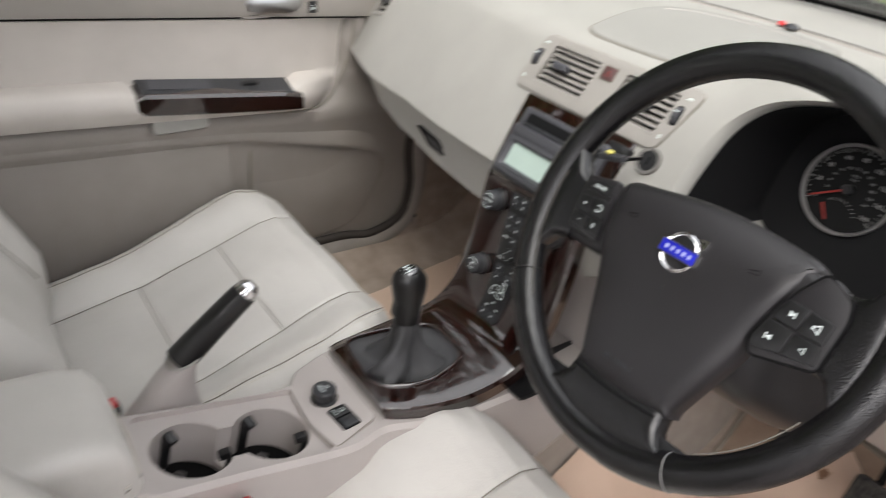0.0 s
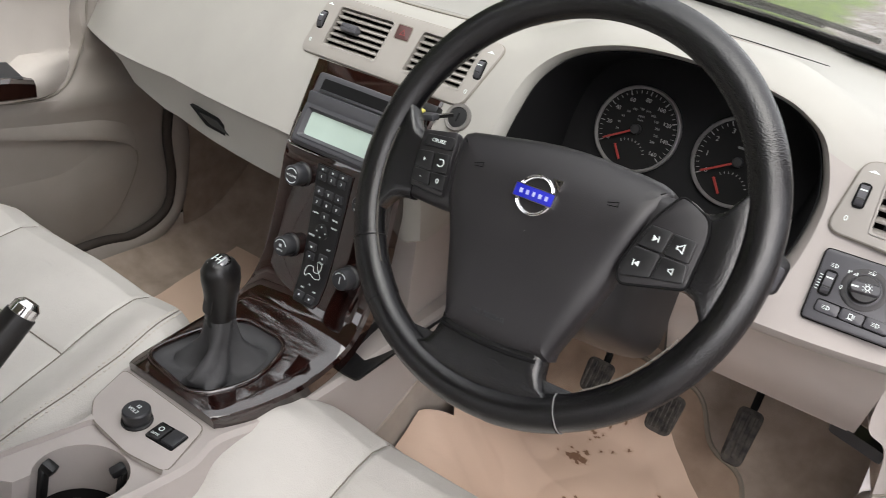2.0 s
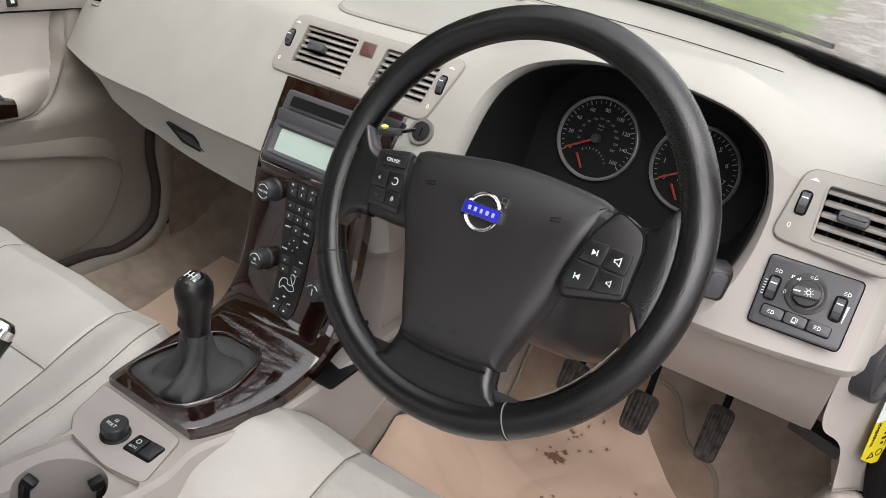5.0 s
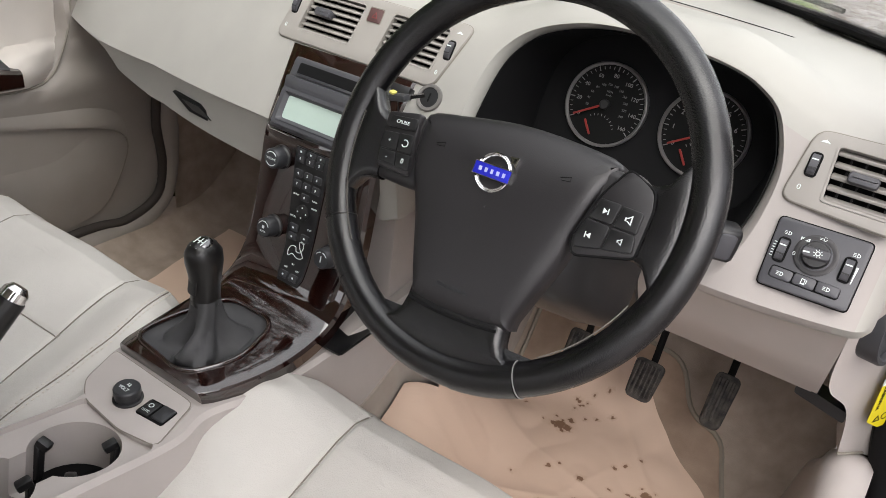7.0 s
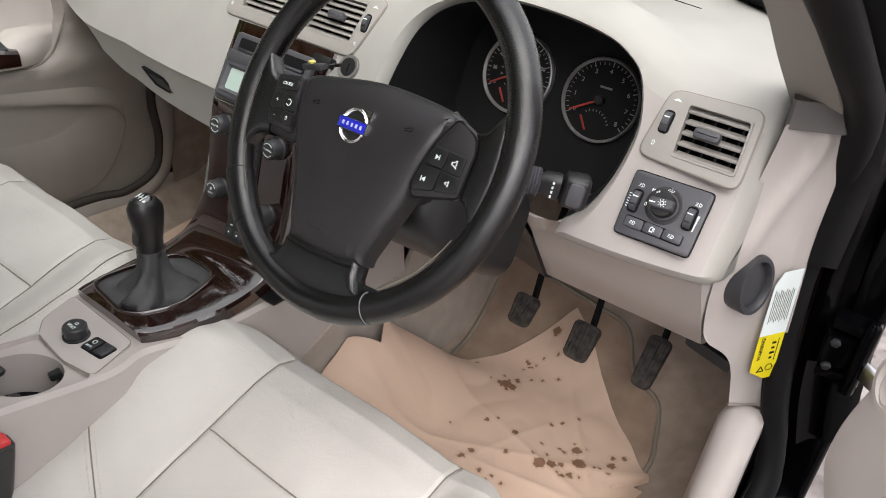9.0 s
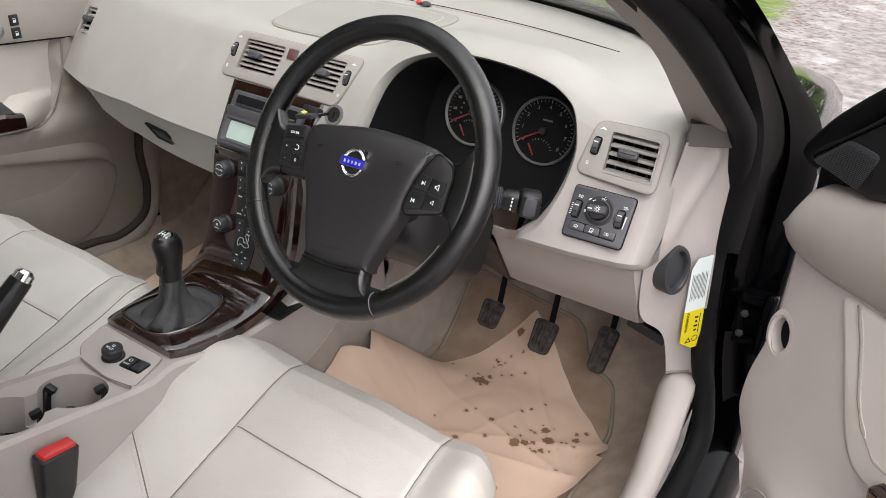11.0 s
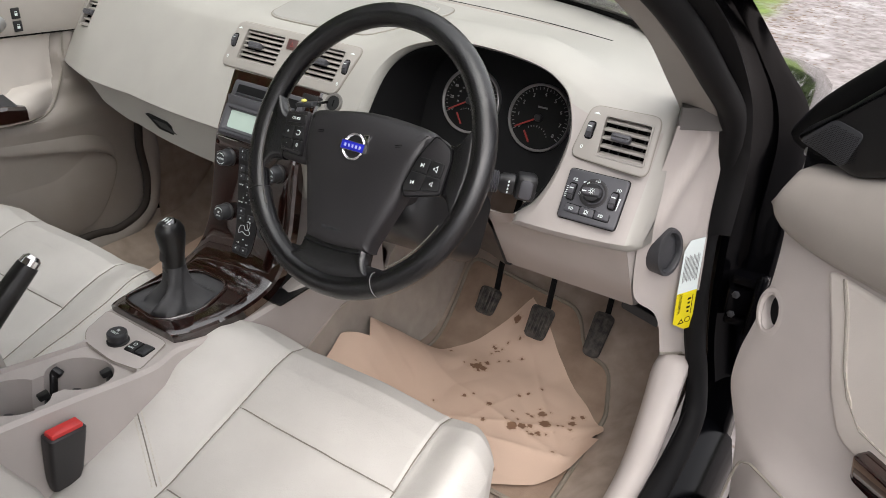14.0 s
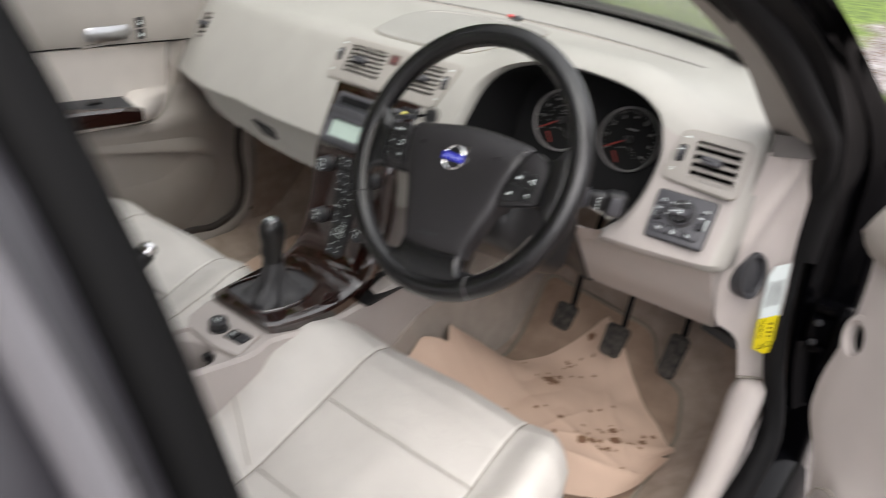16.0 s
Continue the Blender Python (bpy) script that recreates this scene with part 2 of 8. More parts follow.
def box(sx, sy, sz, m=None, bevel=0.0, seg=2):
    bm = bmesh.new()
    bmesh.ops.create_cube(bm, size=1, matrix=Matrix.Diagonal((sx, sy, sz, 1)))
    if bevel:
        bmesh.ops.bevel(bm, geom=bm.edges[:], offset=bevel, segments=seg, profile=0.6, affect="EDGES")
    if m:
        bm.transform(m)
    return bm


def rrect(w, h, r, n=5, cx=0, cy=0):
    """Outline of a rounded rectangle, anticlockwise."""
    out = []
    for sx, sy, a0 in ((1, 1, 0), (-1, 1, 90), (-1, -1, 180), (1, -1, 270)):
        for i in range(n):
            a = radians(a0 + 90 * i / (n - 1))
            out.append((cx + sx * (w / 2 - r) + r * math.cos(a), cy + sy * (h / 2 - r) + r * math.sin(a)))
    return out


def circle(r, n=24, cx=0, cy=0, ry=None):
    return [(cx + r * math.cos(2 * math.pi * i / n), cy + (ry or r) * math.sin(2 * math.pi * i / n)) for i in range(n)]


def rounded(pts, r, n=4):
    """A polygon's outline with its corners rounded."""
    out = []
    k = len(pts)
    for i in range(k):
        p, a, b = Vector(pts[i]), Vector(pts[i - 1]), Vector(pts[(i + 1) % k])
        da, db = (a - p), (b - p)
        d = min(r, da.length * 0.45, db.length * 0.45)
        s, e = p + da.normalized() * d, p + db.normalized() * d
        for j in range(n):
            t = j / (n - 1)
            q = s * (1 - t) ** 2 + p * 2 * t * (1 - t) + e * t * t
            out.append((q.x, q.y))
    return out


def slab(outline, z0, z1, m=None, bevel=0.0, seg=2):
    """A plate with this outline from z0 to z1, its upper edge rounded."""
    def inset(d, z):
        if d == 0:
            return [(x, y, z) for x, y in outline]
        cx = sum(p[0] for p in outline) / len(outline)
        cy = sum(p[1] for p in outline) / len(outline)
        out = []
        k = len(outline)
        for i in range(k):
            a, p, b = Vector(outline[i - 1]), Vector(outline[i]), Vector(outline[(i + 1) % k])
            t = (b - a).normalized()
            nn = Vector((-t.y, t.x))
            q = p + nn * d
            out.append((q.x, q.y, z))
        return out
    rings = [inset(0, z0)]
    if bevel:
        up = 1 if z1 > z0 else -1
        for i in range(seg + 1):
            a = math.pi / 2 * i / seg
            rings.append(inset(bevel * (1 - math.cos(a)), z1 - up * bevel * (1 - math.sin(a))))
    else:
        rings.append(inset(0, z1))
    return loft(rings, m=m)


def frame_ring(outer, inner, z0, z1, m=None):
    """A flat frame between two outlines with equally many points."""
    rings = [[(x, y, z0) for x, y in outer], [(x, y, z1) for x, y in outer], [(x, y, z1) for x, y in inner], [(x, y, z0) for x, y in inner], [(x, y, z0) for x, y in outer]]
    bm = loft(rings, caps=False, m=m)
    bmesh.ops.remove_doubles(bm, verts=bm.verts, dist=1e-6)
    return bm


def lathe(profile, n=28, m=None):
    """A turned body: (radius, height) along the z axis."""
    return loft([[(r * math.cos(2 * math.pi * i / n), r * math.sin(2 * math.pi * i / n), z) for i in range(n)] for r, z in profile], m=m)


def catmull(pts, n=6, closed=False):
    p = [Vector(q) for q in pts]
    k = len(p)
    out = []
    for i in range(k if closed else k - 1):
        a, b, c, d = (p[(i + j - 1) % k] if closed else p[min(max(i + j - 1, 0), k - 1)] for j in range(4))
        for s in range(n):
            t = s / n
            out.append(0.5 * ((2 * b) + (c - a) * t + (2 * a - 5 * b + 4 * c - d) * t * t + (3 * b - a - 3 * c + d) * t ** 3))
    if not closed:
        out.append(p[-1])
    return out


def tube(pts, r, n=8, closed=False, m=None, flat=1.0, taper=None):
    """A round bar along a line of points."""
    p = [Vector(q) for q in pts]
    k = len(p)
    rings = []
    ref = Vector((0.13, 0.21, 0.97))
    for i in range(k):
        t = ((p[(i + 1) % k] - p[i - 1]) if closed else (p[min(i + 1, k - 1)] - p[max(i - 1, 0)])).normalized()
        a = t.cross(ref).normalized()
        b = t.cross(a)
        rr = r * (taper[i] if taper else 1)
        rings.append([p[i] + rr * (math.cos(2 * math.pi * j / n) * a + flat * math.sin(2 * math.pi * j / n) * b) for j in range(n)])
    if closed:
        rings.append(rings[0])
    bm = loft(rings, caps=not closed, m=m)
    if closed:
        bmesh.ops.remove_doubles(bm, verts=bm.verts, dist=1e-6)
    return bm


def join(*bms):
    out = bmesh.new()
    for bm in bms:
        me = bpy.data.meshes.new("tmp")
        bm.to_mesh(me)
        bm.free()
        out.from_mesh(me)
        bpy.data.meshes.remove(me)
    return out


def cut(ob, cutters):
    """Take the cutters' room out of a mesh, for good."""
    for bm in cutters:
        bmesh.ops.recalc_face_normals(bm, faces=bm.faces)
    c = part("cutter", join(*cutters), DARK_HOLE)
    mod = ob.modifiers.new("cut", "BOOLEAN")
    mod.operation, mod.solver, mod.object = "DIFFERENCE", "EXACT", c
    mod.use_self = True
    bpy.context.view_layer.update()
    me = bpy.data.meshes.new_from_object(ob.evaluated_get(bpy.context.evaluated_depsgraph_get()))
    ob.modifiers.clear()
    mat = ob.data.materials[0]
    ob.data = me
    me.materials.clear()
    me.materials.append(mat)
    for f in me.polygons:
        f.material_index = 0
    me.shade_smooth()
    me.set_sharp_from_angle(angle=radians(32))
    old = c.data
    bpy.data.objects.remove(c)
    bpy.data.meshes.remove(old)
    return ob


def lettering(text, size, m, mat, parent, name="lettering", depth=0.0003, align="CENTER"):
    cu = bpy.data.curves.new("text", "FONT")
    cu.body, cu.size, cu.extrude = text, size, depth
    cu.align_x, cu.align_y = align, "CENTER"
    cu.resolution_u = 2
    ob = new("text", cu)
    bpy.context.view_layer.update()
    me = bpy.data.meshes.new_from_object(ob.evaluated_get(bpy.context.evaluated_depsgraph_get()))
    bpy.data.objects.remove(ob)
    bpy.data.curves.remove(cu)
    me.transform(m)
    me.materials.clear()
    me.materials.append(mat)
    out = new(name, me)
    out.parent = parent
    return out


def interp(x, xs, ys):
    return float(np.interp(x, xs, ys))


def smoothstep(a, b, x):
    t = min(1, max(0, (x - a) / (b - a)))
    return t * t * (3 - 2 * t)


# the dashboard's face is one slanting plane: u across, v up along it, w out of it
def on_face(u=0.0, v=0.0, w=0.0, turn=0):
    m = Matrix(((1, 0, 0, u), (0, 0.527, -0.850, 0.658 + 0.527 * v - 0.850 * w), (0, 0.850, 0.527, 0.851 + 0.850 * v + 0.527 * w), (0, 0, 0, 1)))
    return m @ Matrix.Rotation(radians(turn), 4, "Z")


def v_of(z):
    return (z - 0.851) / 0.850


# ---------- outside ----------
def ground_mesh():
    bm = bmesh.new()
    n = 60
    r = [[bm.verts.new((x, y, 0.02 * noise.noise((x * 0.3, y * 0.3, 0)) - 0.05)) for x in np.concatenate(([-900, -200, -60], np.linspace(-20, 20, n), [60, 200, 900]))] for y in np.concatenate(([-900, -200, -60], np.linspace(-20, 20, n), [60, 200, 900]))]
    for a, b in zip(r, r[1:]):
        for i in range(len(a) - 1):
            bm.faces.new((a[i], a[i + 1], b[i + 1], b[i]))
    return bm


def ground_material():
    m = material("verge_and_track", (0.2, 0.2, 0.2), 0.9, bump=0.8, bump_scale=60)
    n, l = m.node_tree.nodes, m.node_tree.links
    b = n["Principled BSDF"]
    co = n.new("ShaderNodeTexCoord")
    sep = n.new("ShaderNodeSeparateXYZ")
    l.new(co.outputs["Object"], sep.inputs[0])
    wob = n.new("ShaderNodeTexNoise")
    wob.inputs["Scale"].default_value, wob.inputs["Detail"].default_value = 1.6, 6
    l.new(co.outputs["Object"], wob.inputs["Vector"])

    def math_node(op, a, c):
        k = n.new("ShaderNodeMath")
        k.operation = op
        for s, v in zip(k.inputs, (a, c)):
            if isinstance(v, (int, float)):
                s.default_value = v
            else:
                l.new(v, s)
        return k.outputs[0]
    # the track runs along the car's offside and crosses ahead of it
    side = math_node("ADD", sep.outputs[0], math_node("MULTIPLY", wob.outputs["Fac"], 0.9))
    track = n.new("ShaderNodeMapRange")
    track.inputs["From Min"].default_value, track.inputs["From Max"].default_value = -0.10, 0.15
    l.new(side, track.inputs["Value"])
    grass = n.new("ShaderNodeTexNoise")
    grass.inputs["Scale"].default_value, grass.inputs["Detail"].default_value = 9, 10
    l.new(co.outputs["Object"], grass.inputs["Vector"])
    gr = n.new("ShaderNodeValToRGB")
    gr.color_ramp.elements[0].position, gr.color_ramp.elements[0].color = 0.3, (0.050, 0.085, 0.012, 1)
    gr.color_ramp.elements[1].position, gr.color_ramp.elements[1].color = 0.7, (0.150, 0.225, 0.030, 1)
    l.new(grass.outputs["Fac"], gr.inputs[0])
    sr = n.new("ShaderNodeValToRGB")
    sr.color_ramp.elements[0].position, sr.color_ramp.elements[0].color = 0.30, (0.115, 0.10, 0.092, 1)
    sr.color_ramp.elements[1].position, sr.color_ramp.elements[1].color = 0.66, (0.275, 0.25, 0.245, 1)
    st = n.new("ShaderNodeTexNoise")
    st.inputs["Scale"].default_value, st.inputs["Detail"].default_value = 13, 14
    l.new(co.outputs["Object"], st.inputs["Vector"])
    l.new(st.outputs["Fac"], sr.inputs[0])
    mix = n.new("ShaderNodeMix")
    mix.data_type = "RGBA"
    # fallen leaves and bare earth where the track meets the grass
    leaf = n.new("ShaderNodeTexVoronoi")
    leaf.inputs["Scale"].default_value = 16
    l.new(co.outputs["Object"], leaf.inputs["Vector"])
    drift = n.new("ShaderNodeTexNoise")
    drift.inputs["Scale"].default_value, drift.inputs["Detail"].default_value = 2.4, 5
    l.new(co.outputs["Object"], drift.inputs["Vector"])
    near = n.new("ShaderNodeMapRange")
    near.inputs["From Min"].default_value, near.inputs["From Max"].default_value = 1.1, 0.1
    near.inputs["To Min"].default_value, near.inputs["To Max"].default_value = 0.12, 0.42
    l.new(side, near.inputs["Value"])
    edge = math_node("MULTIPLY", near.outputs["Result"], math_node("MULTIPLY", drift.outputs["Fac"], 2.0))
    lf = n.new("ShaderNodeMapRange")
    lf.inputs["From Min"].default_value, lf.inputs["From Max"].default_value = 0.05, -0.05
    l.new(math_node("SUBTRACT", leaf.outputs["Distance"], edge), lf.inputs["Value"])
    lm = n.new("ShaderNodeMix")
    lm.data_type = "RGBA"
    lm.inputs["B"].default_value = (0.105, 0.066, 0.040, 1)
    l.new(lf.outputs["Result"], lm.inputs["Factor"])
    # wet patches and shallow puddles
    wet = n.new("ShaderNodeMapRange")
    wet.inputs["From Min"].default_value, wet.inputs["From Max"].default_value = 0.50, 0.62
    l.new(drift.outputs["Fac"], wet.inputs["Value"])
    shine = n.new("ShaderNodeMapRange")
    shine.inputs["To Min"].default_value, shine.inputs["To Max"].default_value = 0.85, 0.30
    l.new(math_node("MULTIPLY", wet.outputs["Result"], track.outputs["Result"]), shine.inputs["Value"])
    l.new(shine.outputs["Result"], b.inputs["Roughness"])
    l.new(sr.outputs[0], lm.inputs["A"])
    l.new(track.outputs["Result"], mix.inputs["Factor"])
    l.new(gr.outputs[0], mix.inputs["A"])
    l.new(lm.outputs["Result"], mix.inputs["B"])
    l.new(mix.outputs["Result"], b.inputs["Base Color"])
    return m


ground = tagged(part("ground", ground_mesh(), ground_material()), "wet gravel track beside a mown grass verge", "ground", kind="structure")




def hedge_mesh(rng):
    """A far, unseen field hedge added all round for reflections: many ragged leafy clumps on one line."""
    bm = bmesh.new()
    for i in range(420):
        a = 2 * math.pi * i / 420 + rng.uniform(-0.006, 0.006)
        d = 38 + rng.uniform(-1.5, 1.5)
        top = 3.2 + 1.6 * noise.noise((3 * math.cos(a), 3 * math.sin(a), 1)) + rng.uniform(-0.4, 0.5)
        for z in (0.2, 0.5 * top, top):
            bmesh.ops.create_icosphere(bm, subdivisions=1, radius=rng.uniform(0.5, 0.9), matrix=Matrix.Translation((d * math.cos(a) + rng.uniform(-0.4, 0.4), d * math.sin(a), z)) @ Matrix.Diagonal((1, 1, rng.uniform(0.8, 1.5), 1)))
    return bm


def bare_tree(x, y, height, seed):
    """A leafless tree: a tapered trunk that forks into ever finer branches."""
    rng = random.Random(seed)
    out = thing("tree", "tall leafless tree beyond the grass verge", "tree", "trees by the track", at=(x, y, -0.06))
    trunk, twigs = bmesh.new(), []

    def grow(p, d, length, r, level):
        pts = [p]
        for i in range(4):
            d = (d + Vector((rng.uniform(-1, 1), rng.uniform(-1, 1), rng.uniform(-0.3, 0.6))) * 0.16).normalized()
            pts.append(pts[-1] + d * length / 4)
        twigs.append((level, tube(pts, r, 6 if level < 2 else 3, taper=[1 - 0.45 * i / 4 for i in range(5)])))
        if level < 4:
            for i in range(5 if level else 7):
                base = pts[rng.choice((2, 3, 4))] if i else pts[4]
                side = Vector((rng.uniform(-1, 1), rng.uniform(-1, 1), rng.uniform(0.0, 0.9))).normalized()
                grow(base, (d * 0.7 + side).normalized(), length * rng.uniform(0.5, 0.72), r * 0.58, level + 1)
    grow(Vector((x, y, -0.08)), Vector((0, 0, 1)), height * 0.42, height * 0.022, 0)
    under(part("trunk", join(*[b for k, b in twigs if k == 0]), BARK), out)
    under(part("limbs", join(*[b for k, b in twigs if 0 < k < 3]), BARK), out)
    under(tagged(part("twigs", join(*[b for k, b in twigs if k >= 3]), BARK), "fine bare twigs", kind="stuff"), out)
    return out


BARK = material("grey_brown_bark", (0.07, 0.058, 0.045), 0.95, vary=0.25, scale=6, bump=1.0, bump_scale=40)
LEAVES = material("hedge_leaves", (0.07, 0.11, 0.025), 0.8, scale=3, second=(0.025, 0.04, 0.012), bump=1.0, bump_scale=30)
# out of view: gives the bonnet and wing something green to mirror
hedge = tagged(part("hedge", hedge_mesh(random.Random(4)), LEAVES), "unseen green hedge all round, added for the paint to reflect", "hedge", kind="stuff")
# unseen tree belt, added to darken the lacquer's reflections and the nearside light
belt = random.Random(8)
CLUMP = bmesh.new()
bmesh.ops.create_icosphere(CLUMP, subdivisions=1, radius=1.0)
clump_v, clump_f = [v.co.copy() for v in CLUMP.verts], [[v.index for v in f.verts] for f in CLUMP.faces]
CLUMP.free()
tree_v, tree_f = [], []
for i in range(3000):
    y = belt.uniform(-9, 17)
    top = 8.5 + 2.2 * noise.noise((y * 0.45, 2.0, 0)) + belt.uniform(-0.8, 0.8)
    m = Matrix.Translation((-8.2 + belt.uniform(-0.9, 0.9) + 0.12 * max(0, y - 6) ** 1.5, y, top * belt.random() ** 0.85)) @ Matrix.Rotation(belt.uniform(0, 3), 4, "X") @ Matrix.Diagonal((1, 0.7, belt.uniform(0.5, 1.1), 1)) @ Matrix.Scale(belt.uniform(0.25, 0.62), 4)
    k = len(tree_v)
    for q in clump_v:
        w = m @ q
        tree_v.append(w + 0.14 * noise.noise_vector(w * 5))
    tree_f += [[k + j for j in f] for f in clump_f]
tree_mesh = bpy.data.meshes.new("screening_trees")
tree_mesh.from_pydata(tree_v, [], tree_f)
TB = bmesh.new()
TB.from_mesh(tree_mesh)
bpy.data.meshes.remove(tree_mesh)
tagged(part("screening_trees", TB, LEAVES), "unseen dark tree belt, added to screen the sky on the left", "trees", kind="stuff")
for i, (x, y, h) in enumerate(((-7.5, 6.0, 15.0), (-9.0, 11.0, 16.0), (-7.0, 1.0, 14.0), (-8.5, -4.0, 14.0), (-5.5, 13.0, 15.0))):
    bare_tree(x, y, h, 11 + i)


# ---------- dashboard ----------
def sweep_back(x):
    """How far the dashboard's face falls back towards the doors."""
    return 0.09 * max(0, (-x - 0.15) / 0.51) ** 2 + 0.02 * max(0, (x - 0.5) / 0.15) ** 2


def hood(x):
    return smoothstep(0.13, 0.27, x) * (1 - smoothstep(0.42, 0.60, x))


def glass_base(x):
    return 1.27 - 0.70 * x * x


def face_top(x):
    """Height at which the face turns over into the top."""
    return 0.925 + 0.043 * hood(x)


def face_foot(x):
    return interp(x, (-0.7, -0.54, -0.36, -0.12, 0.1, 0.14, 0.66), (0.757, 0.757, 0.769, 0.767, 0.762, 0.772, 0.775))


def face_y(z):
    return 0.658 + 0.62 * (z - 0.851)


def dash_profile(x):
    s, h = sweep_back(x), hood(x)
    zt, zf = face_top(x), face_foot(x)
    yt, yf = face_y(zt) + s, face_y(zf) + s
    top = 0.946
    pts = [(glass_base(x), 0.955)]
    pts += [(1.12, 0.948), (1.06, top), (0.96, top + 0.006 * h), (0.88, top + 0.016 * h), (0.82 + 0.3 * s, top + 0.03 * h)]
    pts += [(yt + 0.062, zt + 0.021), (yt + 0.036, zt + 0.0195), (yt + 0.017, zt + 0.0135), (yt + 0.006, zt + 0.006), (yt, zt)]
    pts += [(yt + (yf - yt) * k, zt + (zf - zt) * k) for k in (0.1, 0.25, 0.4, 0.55, 0.7, 0.82, 0.91)]
    # under the face: the glovebox's narrow lower facet, or the driver's knee panel
    kx = smoothstep(0.115, 0.15, x)
    d = interp(x, (-0.60, -0.56, -0.50, -0.40, -0.28, -0.12), (0.006, 0.010, 0.045, 0.064, 0.073, 0.080))
    box_side = [(yf + 0.003, zf - 0.004), (yf + 0.005, zf - 0.007), (yf + 0.014, zf - d), (yf + 0.022, zf - d - 0.005), (yf + 0.12, zf - d + 0.01)]
    knee_side = [(yf + 0.004, zf - 0.009), (yf + 0.014, zf - 0.016), (yf + 0.080, zf - 0.030), (yf + 0.155, zf - 0.040), (yf + 0.21, zf - 0.040)]
    pts += [(yf, zf)] + [(p[0] + (q[0] - p[0]) * kx, p[1] + (q[1] - p[1]) * kx) for p, q in zip(box_side, knee_side)] + [(1.1, 0.70), (1.24, 0.80)]
    return [(x, y, z) for y, z in pts]


dashboard = thing("dashboard", "grey-beige soft plastic dashboard with hooded instrument binnacle", "dashboard")
xs = [-0.685, -0.68, -0.672] + list(np.linspace(-0.66, 0.62, 65)) + [0.634, 0.646, 0.652, 0.657, 0.662, 0.667]


def dash_ring(x):
    """The profile, turned back round the corner beside the driver's door."""
    back = interp(x, (0.640, 0.652, 0.657, 0.662, 0.667), (0.0, 0.0015, 0.005, 0.011, 0.024))
    return [(px, py + back, pz) for px, py, pz in dash_profile(x)]


dash_pad = part("dash_pad", loft([dash_ring(x) for x in xs]), BEIGE, dashboard, angle=30)

BINNACLE = [(0.492, 0.776), (0.512, 0.797), (0.525, 0.83), (0.530, 0.865), (0.527, 0.895), (0.508, 0.931), (0.482, 0.948), (0.454, 0.957), (0.41, 0.963), (0.356, 0.966), (0.305, 0.965), (0.262, 0.957), (0.225, 0.942), (0.202, 0.920), (0.191, 0.895), (0.186, 0.855), (0.186, 0.82), (0.19, 0.79), (0.225, 0.765), (0.25, 0.742), (0.30, 0.735), (0.42, 0.735), (0.481, 0.745)]
bin2d = [(p.x, p.y) for p in catmull([(x, z, 0) for x, z in BINNACLE], 4, closed=True)]


def binnacle_ring(depth, grow=0.0):
    """The opening's outline, carried forward into the dashboard."""
    cx, cz = 0.357, 0.875
    out = []
    for x, z in bin2d:
        k = 1 - 0.10 * max(0, depth) / 0.15
        x2, z2 = cx + (x - cx) * k, cz + (z - cz) * k
        d = Vector((x2 - cx, z2 - cz)).normalized() * grow
        out.append((x2 + d.x, face_y(z) + depth + (0 if depth < 0.1 else 0.3 * (0.875 - z)), z2 + d.y - 0.10 * max(0, depth)))
    return out


# centre across, height, width, height of the opening, slats, tab's place, lean, sweep
VENTS = [(-0.058, v_of(0.8995), 0.093, 0.059, 7, -0.012, 0.003, 0.0), (0.075, v_of(0.8995), 0.090, 0.059, 7, 0.004, 0.004, 0.0), (0.6105, v_of(0.8975), 0.069, 0.058, 5, -0.004, -0.002, 0.0), (-0.625, v_of(0.862), 0.034, 0.060, 5, 0.0, 0.004, 0.079)]


def vent_shape(w, h, lean, g):
    return rounded([(w / 2 + g + lean, h / 2 + g), (-w / 2 - g + lean, h / 2 + g), (-w / 2 - g - lean, -h / 2 - g), (w / 2 + g - lean, -h / 2 - g)], 0.004)


def vent_place(u, v, sweep):
    return Matrix.Translation((0, sweep, 0)) @ on_face(u, v, 0.0)


cut(dash_pad, [loft([binnacle_ring(-0.06, 0.022), binnacle_ring(-0.004, 0.011), binnacle_ring(0.001, 0.0065), binnacle_ring(0.006, 0.0032), binnacle_ring(0.012, 0.001), binnacle_ring(0.020), binnacle_ring(0.16)])] + [slab(vent_shape(w, h, lean, 0.0004), -0.030, 0.02, vent_place(u, v, sweep)) for u, v, w, h, slats, tab, lean, sweep in VENTS])
dash_pad.data.materials.append(LOWER_DASH)
for f in dash_pad.data.polygons:
    c = f.center
    if c.x > 0.45 and c.z < face_top(c.x) - 0.010 and c.y < face_y(c.z) + 0.022:
        f.material_index = 1
part("binnacle_lining", sheet([r[:70] for r in (binnacle_ring(0.018, -0.0012), binnacle_ring(0.06, -0.002), binnacle_ring(0.155, -0.002))], 0.001), LINING, dashboard, "black instrument hood lining")
part("instrument_panel", loft([binnacle_ring(0.151, -0.003), binnacle_ring(0.155, -0.003)]), LINING, dashboard, "black instrument panel")


# ---------- centre console ribbon: stack and gear surround ----------
console = thing("centre_console", "beige plastic centre console with cup holders", "console")
